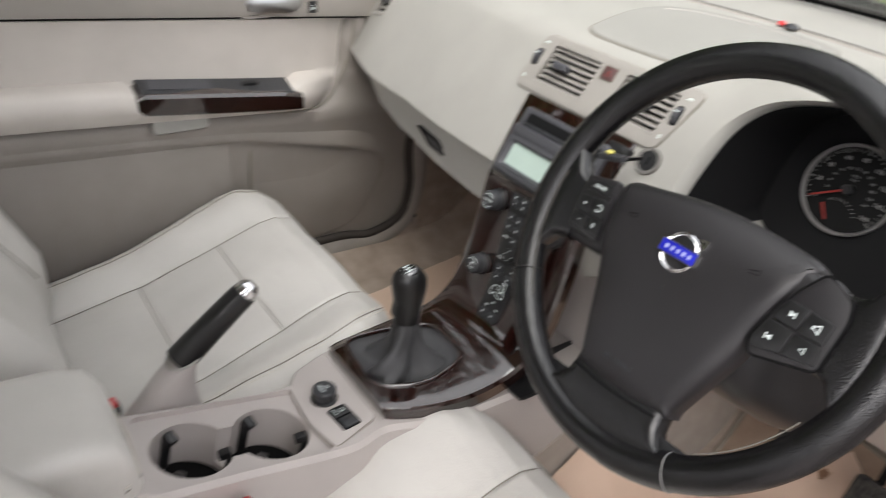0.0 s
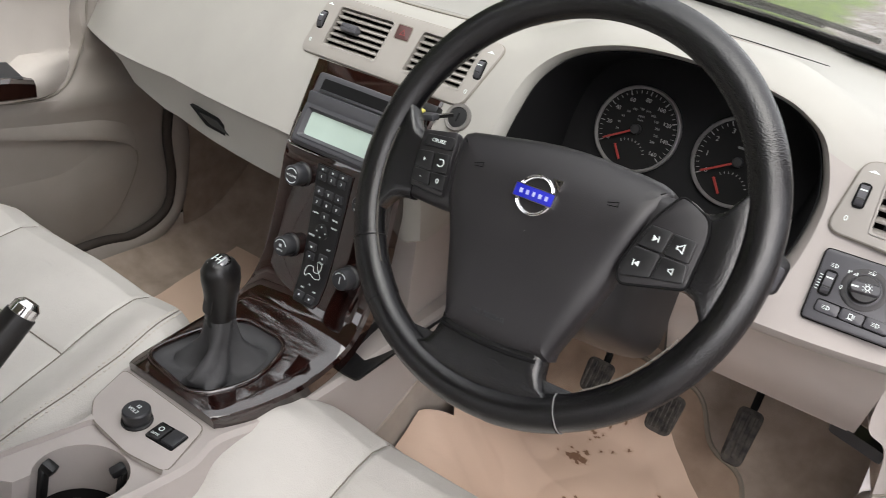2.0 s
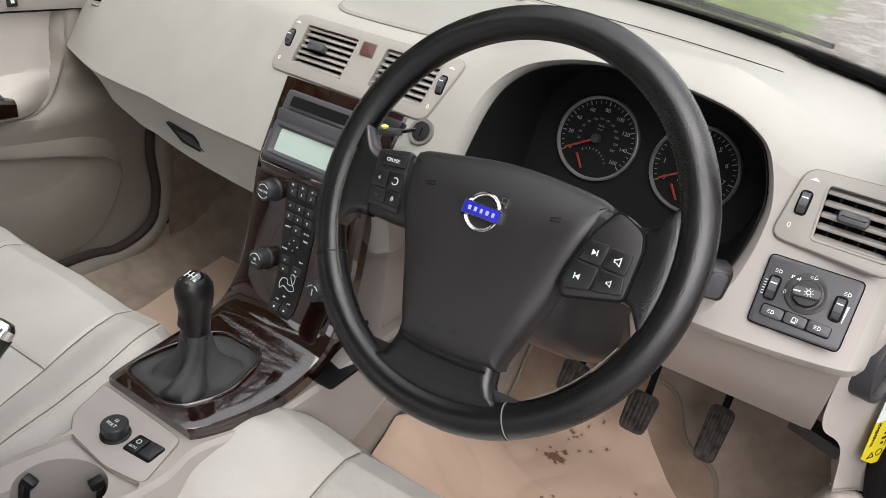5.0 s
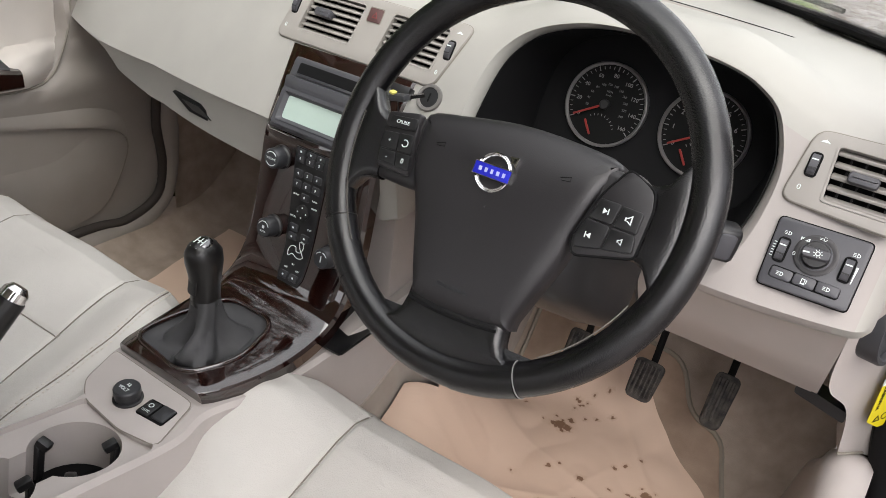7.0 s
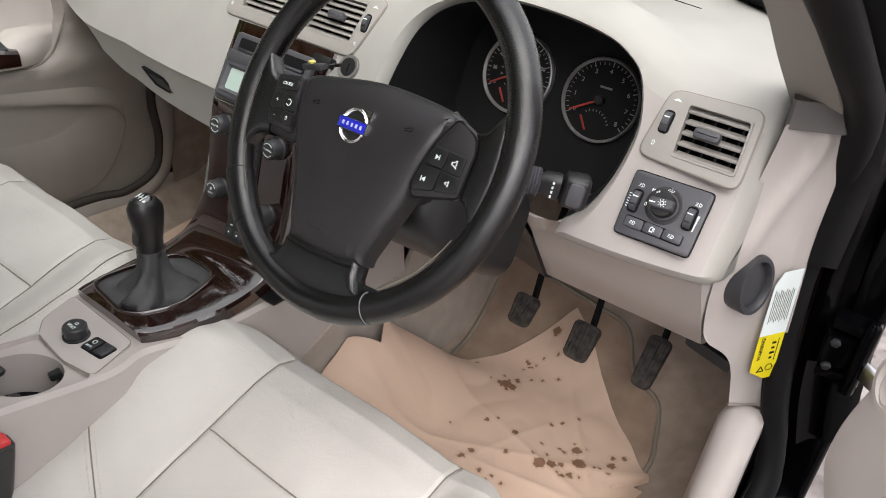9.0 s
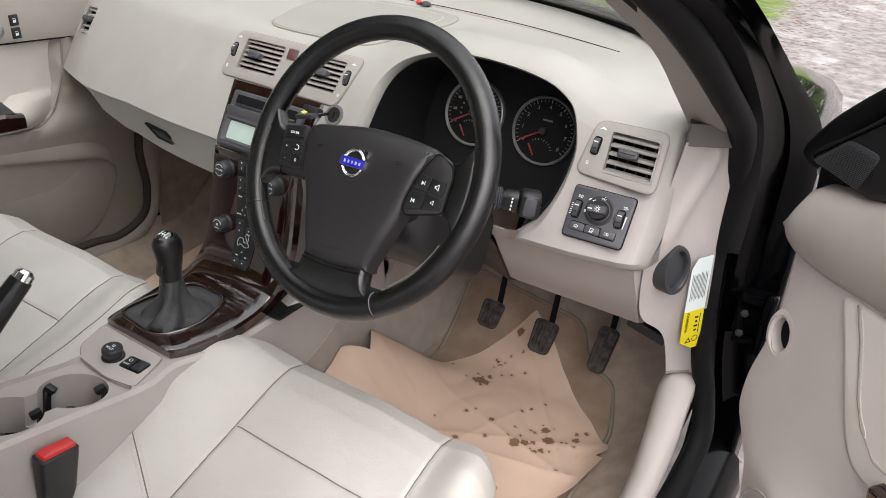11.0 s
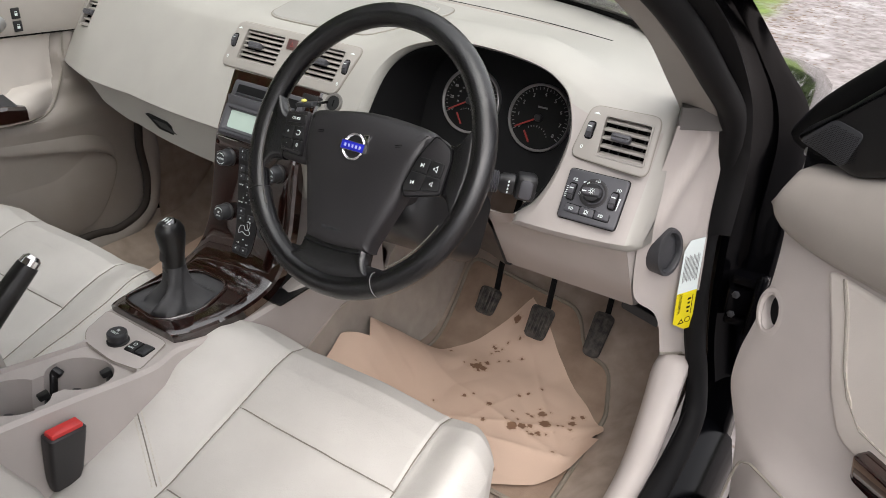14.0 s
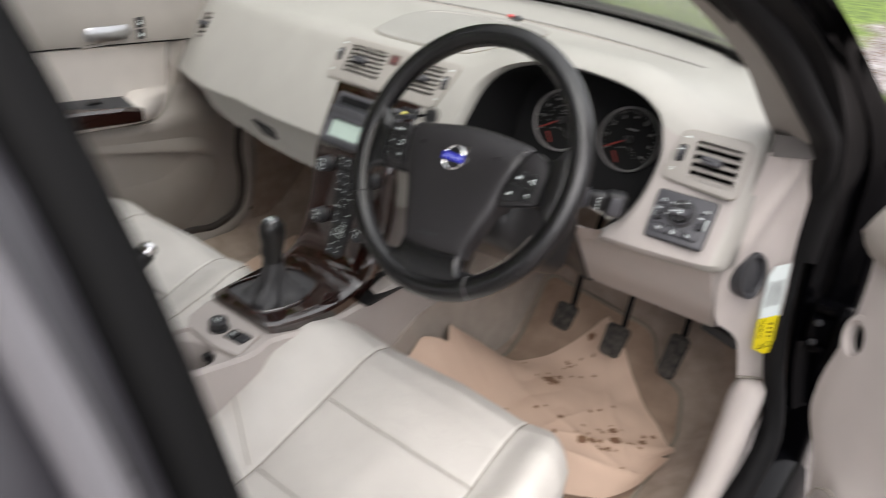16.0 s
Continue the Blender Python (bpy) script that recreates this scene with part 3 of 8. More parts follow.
STACK = [(0.656, 0.863, -0.103, 0.103), (0.619, 0.803, -0.099, 0.099), (0.595, 0.757, -0.097, 0.097), (0.583, 0.70, -0.097, 0.097), (0.571, 0.64, -0.099, 0.097), (0.558, 0.595, -0.102, 0.095), (0.535, 0.560, -0.106, 0.093), (0.50, 0.544, -0.109, 0.091), (0.45, 0.538, -0.110, 0.088), (0.40, 0.536, -0.107, 0.076), (0.36, 0.535, -0.103, 0.06), (0.346, 0.5335, -0.100, 0.052)]


KS = (-1, -0.965, -0.93, -0.75, -0.5, -0.25, 0, 0.25, 0.5, 0.75, 0.93, 0.965, 1)


def ribbon(rows, thick, crown=0.004):
    line = catmull([(0, y, z) for y, z, *_ in rows], 5)
    ls = catmull([(a, b, 0) for *_, a, b in rows], 5)
    top, bot = [], []
    for i, (p, w) in enumerate(zip(line, ls)):
        t = (line[min(i + 1, len(line) - 1)] - line[max(i - 1, 0)]).normalized()
        nn = Vector((1, 0, 0)).cross(t)
        if nn.y > 0:
            nn = -nn
        ring = []
        for k in KS:
            x = (w.x + w.y) / 2 + (w.y - w.x) / 2 * k
            drop = crown * k * k + (0.006 if abs(k) == 1 else 0.0012 if abs(k) == 0.965 else 0)
            ring.append(p + Vector((x, 0, 0)) - nn * drop)
        low = [q - nn * (thick - (0.006 if abs(k) == 1 else 0)) for q, k in zip(reversed(ring), KS)]
        top.append([*ring, *low])
    return loft(top)


fascia = part("wood_fascia", ribbon(STACK, 0.022, 0.003), WOOD, console, "glossy dark brown wood-effect fascia", 30)

CON = [(-0.45, 0.60, -0.10, 0.095), (0.00, 0.575, -0.075, 0.080), (0.06, 0.562, -0.066, 0.079), (0.16, 0.542, -0.062, 0.078), (0.26, 0.522, -0.062, 0.080), (0.30, 0.518, -0.085, 0.080), (0.345, 0.515, -0.112, 0.070), (0.42, 0.513, -0.118, 0.092), (0.52, 0.515, -0.118, 0.10), (0.60, 0.53, -0.115, 0.112), (0.75, 0.54, -0.11, 0.12), (0.95, 0.54, -0.11, 0.13)]


def console_ring(y, z, a, b):
    return [(a - 0.03, y, 0.24), (a - 0.012, y, 0.40), (a, y, z - 0.03), (a, y, z - 0.006), (a + 0.006, y, z), (a + 0.03, y, z), ((a + b) / 2, y, z), (b - 0.03, y, z), (b - 0.006, y, z), (b, y, z - 0.006), (b + 0.002, y, z - 0.03), (b + 0.014, y, 0.40), (b + 0.035, y, 0.24)]


def con_rows():
    a = catmull([(y, z, 0) for y, z, *_ in CON], 4)
    b = catmull([(p, q, 0) for *_, p, q in CON], 4)
    return [console_ring(p.x, p.y, q.x, q.y) for p, q in zip(a, b)]


tunnel = part("console_body", loft([r for r in con_rows() if r[0][1] < 0.83]), BEIGE_DARK, console, angle=40)


def tunnel_side(s, y, z):
    a = interp(y, [r[0] for r in CON], [r[2] for r in CON])
    b = interp(y, [r[0] for r in CON], [r[3] for r in CON])
    return s * interp(z, (0.24, 0.40, 0.49), (0.035, 0.014, 0.002)) + (b if s > 0 else a)


part("stack_core", box(0.186, 0.66, 0.27, pose(0.002, 0.985, 0.635), 0.006), BEIGE_DARK, console, "plain side of the centre stack")
# carpet that climbs the tunnel below and ahead of the console
for s in (-1, 1):
    rows = []
    for y in np.linspace(0.30, 1.30, 41):
        top = interp(y, (0.30, 0.45, 0.595, 0.66, 0.80, 0.83, 0.86), (0.30, 0.34, 0.414, 0.445, 0.455, 0.50, 0.53))
        rows.append([(tunnel_side(s, y, z) + s * 0.004, y, z) for z in np.linspace(0.235, top, 8)] + ([(tunnel_side(s, y, top) - s * 0.004, y, top + 0.002)] if y < 0.84 else [(0.0, y, top + 0.01)]))
    tagged(part("tunnel_carpet", sheet(rows, 0.003), TUNNEL, angle=60), "taupe carpet on the side of the tunnel", "carpet", kind="structure")


# ---------- steering wheel ----------
WHEEL = Matrix.Translation((0.342, 0.461, 0.885)) @ Matrix.Rotation(radians(-4.6), 4, "Z") @ Matrix.Rotation(radians(90 - 29.5), 4, "X") @ Matrix.Rotation(radians(6), 4, "Z")
wheel = thing("steering_wheel", "black leather-wrapped three-spoke steering wheel", "steering wheel")
ring = [(0.1783 * math.cos(2 * math.pi * i / 96), 0.1783 * math.sin(2 * math.pi * i / 96), 0) for i in range(96)]
part("rim", tube(ring, 0.0155, 16, closed=True, m=WHEEL), BLACK_LEATHER, wheel, "black grained leather rim")
pad_out = [(-0.096, 0.038), (-0.06, 0.0445), (0, 0.0495), (0.06, 0.0455), (0.102, 0.0365), (0.097, 0.014), (0.090, -0.008), (0.084, -0.030), (0.080, -0.052), (0.0695, -0.0815), (0.056, -0.117), (0.0505, -0.128), (0.0, -0.1325), (-0.047, -0.1290), (-0.052, -0.117), (-0.069, -0.0685), (-0.081, -0.0385), (-0.089, -0.020), (-0.094, 0.010)]
pad2d = [(p.x, p.y) for p in catmull([(x, y, 0) for x, y in reversed(pad_out)], 3, closed=True)][::-1]
pad2d = pad2d[::-1] if sum((b[0] - a[0]) * (b[1] + a[1]) for a, b in zip(pad2d, pad2d[1:])) > 0 else pad2d


def pad_z(x, y):
    """The cover swells gently towards its middle."""
    return 0.0150 - 0.0042 * min(1.0, (x / 0.10) ** 2 * 0.8 + ((y + 0.03) / 0.10) ** 2 * 0.9) ** 1.4 - 0.0075 * smoothstep(0.004, 0.056, y) - 0.004 * smoothstep(0.03, 0.095, abs(x) + 0.35 * (y + 0.05)) * smoothstep(0.0, -0.06, y)


def pad_mesh():
    rings = []
    for shrink, drop in ((0.0005, 0.026), (0.0, 0.011), (0.0012, 0.0065), (0.004, 0.0030), (0.009, 0.0008), (0.016, 0.0)):
        ring = []
        k = len(pad2d)
        for i in range(k):
            a, p, b = Vector(pad2d[i - 1]), Vector(pad2d[i]), Vector(pad2d[(i + 1) % k])
            t = (b - a).normalized()
            q = p + Vector((-t.y, t.x)) * shrink
            ring.append((q.x, q.y, pad_z(q.x, q.y) - drop))
        rings.append(ring)
    last = rings[-1]
    for f in (0.8, 0.6, 0.4, 0.2, 0.02):
        rings.append([(x * f, -0.03 + (y + 0.03) * f, pad_z(x * f, -0.03 + (y + 0.03) * f)) for x, y, z in last])
    return loft(rings, m=WHEEL)


part("airbag_pad", pad_mesh(), BLACK_PAD, wheel, "black airbag cover", 60)


# ---------- air vents, switches and dials on the dashboard ----------
def air_vent(u, v, w, h, slats, knob_u, lean, sweep):
    """A duct cut into the face, with level slats standing in it, uprights behind them and a thumb tab."""
    out = thing("air_vent", "dark vent with beige level slats, black thumb tab", "air vent", "dashboard vents")
    m = vent_place(u, v, sweep)
    shape = lambda g: vent_shape(w, h, lean, g)
    for panel in [c for c in dashboard.children if c.name.startswith("vent_surround")]:
        if abs(panel["middle"] - u) < 0.13:
            cut(panel, [slab(shape(0.0002), -0.030, 0.02, m)])
    part("duct", join(frame_ring(shape(0.0), shape(-0.0012), -0.028, 0.0, m), slab(shape(-0.0006), -0.029, -0.026, m)), DARK_HOLE, out, "matt black duct")
    part("vent_frame", frame_ring(shape(0.0), shape(-0.0022), -0.006, 0.0042, m), VENT_TRIM, out)
    for i in range(slats):
        y = h * ((i + 0.5) / slats - 0.5)
        sl = lean * 2 * y / h
        sm = m @ Matrix.Translation((sl, y, -0.0045)) @ Matrix.Rotation(radians(27), 4, "X")
        part("slat", box(w - 0.0050, 0.26 * h / slats + 0.0008, 0.0125, sm, 0.0009, 1), VENT_TRIM, out)
    for k in (-0.30, -0.1, 0.12, 0.34):
        part("upright", box(0.0020, h * 0.96, 0.003, m @ Matrix.Translation((w * k, 0, -0.0125))), BLACK, out)
    tab = part("thumb_tab", loft([[(x, y, z) for x, y in rrect(a, b, 0.003, 4)] for a, b, z in ((0.022, 0.008, -0.006), (0.027, 0.0105, 0.002), (0.028, 0.0115, 0.008), (0.026, 0.0095, 0.0105), (0.020, 0.005, 0.0112))], m=m @ Matrix.Translation((knob_u, 0.001, 0))), PANEL_GREY, out, "dark grey thumb tab", 40)
    return out


centre_panel = dashboard
PAN = rounded([(-0.124, v_of(0.933)), (-0.138, v_of(0.862)), (0.126, v_of(0.860)), (0.153, v_of(0.933))], 0.014, 6)
part("vent_surround", slab(PAN, -0.002, 0.004, on_face(), 0.0018), VENT_TRIM, centre_panel)["middle"] = 0.006
part("shut_line", tube([on_face() @ Vector((x, y, 0.0004)) for x, y in PAN], 0.0011, 5, closed=True), SEAM, centre_panel)
for spec in VENTS[:2]:
    air_vent(*spec)
hazard = thing("hazard_button", "dull red hazard warning button between the vents", "button")
part("button", slab(rrect(0.0215, 0.0185, 0.002), 0.002, 0.0052, on_face(0.0085, v_of(0.9145), 0), 0.0012), material("dull_red", (0.085, 0.040, 0.038), 0.5), hazard)
part("surround", frame_ring(rrect(0.0235, 0.0205, 0.002), rrect(0.0218, 0.0188, 0.002), 0.003, 0.0046, on_face(0.0085, v_of(0.9145), 0)), SEAM, hazard)
tri = [(0.0055 * math.sin(a), 0.0055 * math.cos(a) - 0.001) for a in (0, -2.094, 2.094)]
tri_in = [(0.0034 * math.sin(a), 0.0034 * math.cos(a) - 0.001) for a in (0, -2.094, 2.094)]
part("triangle_mark", frame_ring(tri, tri_in, 0.0050, 0.0054, on_face(0.0085, v_of(0.9145), 0)), material("faded_red", (0.22, 0.035, 0.035), 0.5), hazard)


def thumbwheel(u, v, name="thumbwheel", tall=0.0215, wide=0.0075, base=0.003, label="small black thumbwheel with a white index mark"):
    out = thing(name, label, "thumbwheel", "thumbwheels")
    m = on_face(u, v, base)
    part("slot", slab(rrect(wide + 0.004, tall + 0.004, 0.004), 0.0, 0.0014, m, 0.0004), DARK_HOLE, out)
    prof = [(0.0 + 0.0135 * math.sin(a), 0.0065 * math.cos(a)) for a in np.linspace(-1.35, 1.35, 15)]
    rings = []
    for s in (-1, 1):
        rings.append([(s * wide / 2, t * tall / 0.027, max(0.0012, h)) for t, h in prof])
    part("roller", loft(rings, m=m), PANEL_GREY, out)
    part("index_mark", box(wide * 0.8, 0.0013, 0.0006, m @ Matrix.Translation((0, tall * 0.2, 0.0062))), WHITE, out)
    part("grip_ridge", box(wide * 0.9, 0.0016, 0.0008, m @ Matrix.Translation((0, -tall * 0.2, 0.0060))), BLACK, out)
    return out


thumbwheel(-0.121, v_of(0.902))
thumbwheel(0.131, v_of(0.902))
thumbwheel(0.5605, v_of(0.900))
lettering("0", 0.008, on_face(-0.126, v_of(0.876), 0.0043), WHITE, centre_panel)
lettering("0", 0.008, on_face(0.125, v_of(0.876), 0.0043), WHITE, centre_panel)
for uu in (-0.117, 0.136):
    part("open_mark", slab([(0.005, -0.001), (0.0, 0.002), (-0.005, -0.001)], 0.004, 0.0044, on_face(uu, v_of(0.922), 0)), WHITE, centre_panel)

driver_panel = dashboard
PAN2 = rounded([(0.552, v_of(0.930)), (0.543, v_of(0.866)), (0.655, v_of(0.862)), (0.650, v_of(0.933))], 0.014, 6)
part("vent_surround", slab(PAN2, -0.004, 0.003, on_face(), 0.0018), VENT_TRIM, driver_panel)["middle"] = 0.60
part("shut_line", tube([on_face() @ Vector((x, y, 0.0002)) for x, y in PAN2], 0.0011, 5, closed=True), SEAM, driver_panel)
lettering("0", 0.008, on_face(0.556, v_of(0.879), 0.0033), WHITE, driver_panel)
part("open_mark", slab([(0.005, -0.001), (0.0, 0.002), (-0.005, -0.001)], 0.003, 0.0034, on_face(0.5625, v_of(0.921), 0)), WHITE, driver_panel)
air_vent(*VENTS[2])

# vent at the passenger's end of the dashboard
air_vent(*VENTS[3])

# ---------- headlight switch panel ----------
lights = thing("light_switch_panel", "charcoal headlight switch panel with rotary knob and three buttons", "switch panel")
LP = Matrix(on_face(0.594, v_of(0.8245), 0.0))
part("plate", slab(rounded([(0.0435, 0.0350), (-0.0415, 0.0325), (-0.0385, -0.0365), (0.0440, -0.0340)], 0.005), -0.004, 0.004, LP, 0.0016), PANEL_GREY, lights)
part("plate_gap", tube([LP @ Vector((x * 1.012, y * 1.015, 0.0006)) for x, y in rounded([(0.0435, 0.0350), (-0.0415, 0.0325), (-0.0385, -0.0365), (0.0440, -0.0340)], 0.005)], 0.0007, 5, closed=True), DARK_HOLE, lights)
part("dish", lathe([(0.0200, 0.0036), (0.0200, 0.0043), (0.0190, 0.0047), (0.0150, 0.0042), (0.0150, 0.0038)], 36, LP @ Matrix.Translation((0.001, 0.0065, 0))), BLACK_PAD, lights)
part("rotary_knob", lathe([(0.0132, 0.004), (0.0130, 0.012), (0.0120, 0.0145), (0.0, 0.0148)], 28, LP @ Matrix.Translation((0.001, 0.0065, 0))), BLACK, lights, "black rotary knob")
part("grip", loft([[(x, y, z) for x, y in rrect(a, b, 0.003, 4)] for a, b, z in ((0.0258, 0.0125, 0.012), (0.0250, 0.0095, 0.019), (0.0235, 0.0080, 0.0200))], m=LP @ Matrix.Translation((0.001, 0.0065, 0)) @ Matrix.Rotation(radians(6), 4, "Z")), PANEL_GREY, lights, angle=40)
part("pointer", box(0.006, 0.0014, 0.0006, LP @ Matrix.Translation((-0.0075, 0.0052, 0.0202)) @ Matrix.Rotation(radians(6), 4, "Z")), WHITE, lights)
sunm = LP @ Matrix.Translation((0.0025, 0.0068, 0.0202))
part("lamp_symbol", join(frame_ring(circle(0.0023, 12), circle(0.0015, 12), 0, 0.0003, sunm), *[box(0.0016, 0.0006, 0.0003, sunm @ Matrix.Rotation(k * math.pi / 4, 4, "Z") @ Matrix.Translation((0.0036, 0, 0.0001))) for k in range(8)]), WHITE, lights)
FOG = lambda m: join(frame_ring([(0.0, 0.0022), (0.0, -0.0022), (0.0024, -0.0016), (0.0032, 0.0), (0.0024, 0.0016)][::-1], [(0.0006, 0.0014), (0.0006, -0.0014), (0.0020, -0.0010), (0.0025, 0.0), (0.0020, 0.0010)][::-1], 0, 0.0003, m), *[box(0.0026, 0.0005, 0.0003, m @ Matrix.Translation((-0.0022, 0.0014 * (i - 1), 0.0001))) for i in range(3)])
PUMP = lambda m: join(frame_ring(rrect(0.0036, 0.0050, 0.0006, 3), rrect(0.0024, 0.0036, 0.0004, 3), 0, 0.0003, m), box(0.0050, 0.0007, 0.0003, m @ Matrix.Translation((0, -0.0028, 0.0001))), box(0.0007, 0.0036, 0.0003, m @ Matrix.Translation((0.0030, 0.0002, 0.0001))))
for k, x in enumerate((-0.0205, 0.0008, 0.0221)):
    bmx = LP @ Matrix.Translation((x, -0.0215 + 0.0006 * k, 0))
    b = part("push_button", slab(rrect(0.0205, 0.0108, 0.0025), 0.003, 0.0068, bmx, 0.0012), PANEL_GREY, lights)
    part("symbol", (PUMP if k == 1 else FOG)(bmx @ Matrix.Translation((-0.001, 0, 0.0070))), WHITE, b)
part("button_gap", slab(rrect(0.0645, 0.0122, 0.003, 4, 0.0008, -0.0209), 0.0038, 0.0043, LP), DARK_HOLE, lights)
lettering("0", 0.0060, LP @ Matrix.Translation((-0.0175, 0.0015, 0.0047)), WHITE, lights)
for x, y in ((-0.0290, 0.0185), (0.002, 0.0240), (0.0335, 0.0195)):
    part("symbol", FOG(LP @ Matrix.Translation((x, y, 0.0043))), WHITE, lights)
part("symbol", join(*[box(0.0012 if i != 2 else 0.002, 0.0030, 0.0003, LP @ Matrix.Translation((-0.0165 + 0.0018 * i, 0.0180, 0.0043))) for i in range(5)]), WHITE, lights)
thumbwheel(0.594 - 0.0290, v_of(0.8245) + 0.001, base=0.004)
thumbwheel(0.594 + 0.0305, v_of(0.8245) + 0.0035, base=0.004)
part("scale_mark", slab([(0.0372, -0.008), (0.0380, -0.008), (0.0392, 0.009), (0.0370, 0.009)], 0.004, 0.0044, LP), WHITE, lights)
for i in range(6):
    part("scale_mark", box(0.0026, 0.0009, 0.0003, LP @ Matrix.Translation((-0.0365, -0.007 + 0.0028 * i, 0.0042))), WHITE, lights)

# ---------- instruments ----------
cluster = thing("instrument_cluster", "pair of round dials, white figures and red needles on black", "instrument")


def dial(x, top, step, big, name, small_needle):
    m = Matrix.Translation((x, 0.816, 0.852)) @ Matrix.Rotation(radians(90 - 17), 4, "X")
    out = part(name, lathe([(0.0535, -0.006), (0.0535, 0.000), (0.0, 0.0002)], 48, m), DIAL, cluster, "black dial with white figures")
    part("bezel", loft([[(q * math.cos(2 * math.pi * i / 48), q * math.sin(2 * math.pi * i / 48), h) for i in range(48)] for q, h in ((0.0545, -0.006), (0.0545, 0.004), (0.053, 0.0052), (0.0505, 0.0022), (0.0505, 0.0004))], caps=False, m=m), material("dial_rim", (0.34, 0.33, 0.33), 0.35, metal=0.7), out, "grey dial rim")
    a0, a1 = radians(212), radians(-38)
    n = int(top / step)
    for i in range(n * 4 + 1):
        a = a0 + (a1 - a0) * i / (n * 4)
        long = i % 4 == 0
        part("tick", box(0.006 if long else 0.0036, 0.0011 if long else 0.0007, 0.0005, m @ Matrix.Rotation(a, 4, "Z") @ Matrix.Translation((0.0465, 0, 0.0008))), DIAL_PRINT, out)
    for i in range(n + 1):
        a = a0 + (a1 - a0) * i / n
        lettering(str(int(i * step)), big, m @ Matrix.Translation((0.0375 * math.cos(a), 0.0375 * math.sin(a), 0.0008)), DIAL_PRINT, out, "figure")
    if top > 100:
        for i in range(1, 13):
            a = a0 + (a1 - a0) * (i * 20 / 1.609) / 160
            lettering(str(i * 20), 0.0042, m @ Matrix.Translation((0.0255 * math.cos(a), 0.0255 * math.sin(a), 0.0008)), GREY_PRINT, out, "figure")
        lettering("MPH", 0.0040, m @ Matrix.Translation((0, 0.0165, 0.0008)), GREY_PRINT, out, "figure")
        lettering("km/h", 0.0036, m @ Matrix.Translation((0, 0.012, 0.0008)), GREY_PRINT, out, "figure")
    else:
        part("maker_bar", box(0.017, 0.0028, 0.0003, m @ Matrix.Translation((0.002, 0.017, 0.0008))), GREY_PRINT, out)
    aa = a0 - 0.02
    part("needle", box(0.047, 0.0026, 0.0016, m @ Matrix.Rotation(aa, 4, "Z") @ Matrix.Translation((0.0195, 0, 0.0062)), 0.0006, 1), NEEDLE, out, "red needle")
    part("needle_hub", lathe([(0.0062, 0.001), (0.0062, 0.008), (0.0052, 0.0092), (0, 0.0094)], 24, m), BLACK, out)
    for i in range(9):
        a = radians(125 - 12.5 * i)
        part("small_tick", box(0.0028, 0.0007, 0.0004, m @ Matrix.Translation((-0.002, -0.0365, 0.0007)) @ Matrix.Rotation(a, 4, "Z") @ Matrix.Translation((0.0225, 0, 0))), DIAL_PRINT, out)
    part("small_needle", box(0.021, 0.003, 0.0014, m @ Matrix.Translation((-0.014, -0.033, 0.004)) @ Matrix.Rotation(radians(125), 4, "Z"), 0.0006, 1), NEEDLE, out, "red needle")
    return out


dial(0.295, 160, 20, 0.0072, "speed_dial", 0)
dial(0.424, 8, 1, 0.0085, "rev_dial", 0)
part("message_window", slab(rrect(0.024, 0.022, 0.002), 0, 0.002, Matrix.Translation((0.3585, 0.822, 0.822)) @ Matrix.Rotation(radians(73), 4, "X")), BLACK, cluster, "small dark display window")

# ---------- top of the dashboard ----------
grille = thing("speaker_grille", "taupe speaker cover let into the dashboard top", "speaker cover")
GR = [(-0.083, 0.742), (-0.110, 0.79), (-0.150, 0.90), (-0.150, 0.965), (-0.115, 1.01), (-0.03, 1.038), (0.04, 1.042), (0.115, 1.028), (0.142, 0.985), (0.146, 0.90), (0.142, 0.80), (0.128, 0.745), (0.085, 0.738), (-0.03, 0.734)]
GR2 = [(p.x, p.y) for p in catmull([(x, y, 0) for x, y in GR], 4, closed=True)]


def dash_top_z(x, y):
    pr = dash_profile(x)[:11]
    ys, zs = [p[1] for p in pr][::-1], [p[2] for p in pr][::-1]
    return interp(y, ys, zs)


def skin_plate(outline, lift, thick, rings=(1.0, 0.98, 0.9, 0.75, 0.55, 0.3, 0.05)):
    cx = sum(p[0] for p in outline) / len(outline)
    cy = sum(p[1] for p in outline) / len(outline)
    rows = []
    for i, k in enumerate(rings):
        rows.append([(cx + (x - cx) * k, cy + (y - cy) * k, dash_top_z(cx + (x - cx) * k, cy + (y - cy) * k) + lift * (0.2 if i == 0 else 1)) for x, y in outline])
    bm = loft(rows, caps=False)
    bm.faces.new([v for v in bm.verts][-len(outline):])
    return bm


part("cover", skin_plate(GR2, 0.0035, 0.003), GRILLE, grille)
part("rim_line", tube([(x, y, dash_top_z(x, y) + 0.001) for x, y in GR2], 0.0012, 6, closed=True), SEAM, grille)
part("inner_line", tube([(x * 0.86 - 0.004, 0.895 + (y - 0.895) * 0.84, dash_top_z(x * 0.86, 0.895 + (y - 0.895) * 0.84) + 0.0036) for x, y in GR2[12:44]], 0.0010, 6), BEIGE_DARK, grille)
slot = thing("defroster_slot", "narrow dark defroster slot along the dashboard top", "air slot")
line = [(x, 1.080 - 0.38 * x * x, 0.9475) for x in np.linspace(-0.46, 0.46, 40)]
part("slot_rim", tube([(x, y, z - 0.004) for x, y, z in line], 0.011, 8, flat=0.5), TAUPE, slot)
part("slot_gap", tube([(x, y, z + 0.0008) for x, y, z in line], 0.0032, 6, flat=0.5), DARK_HOLE, slot)
led = thing("alarm_light", "small red alarm light on the dashboard top", "light")
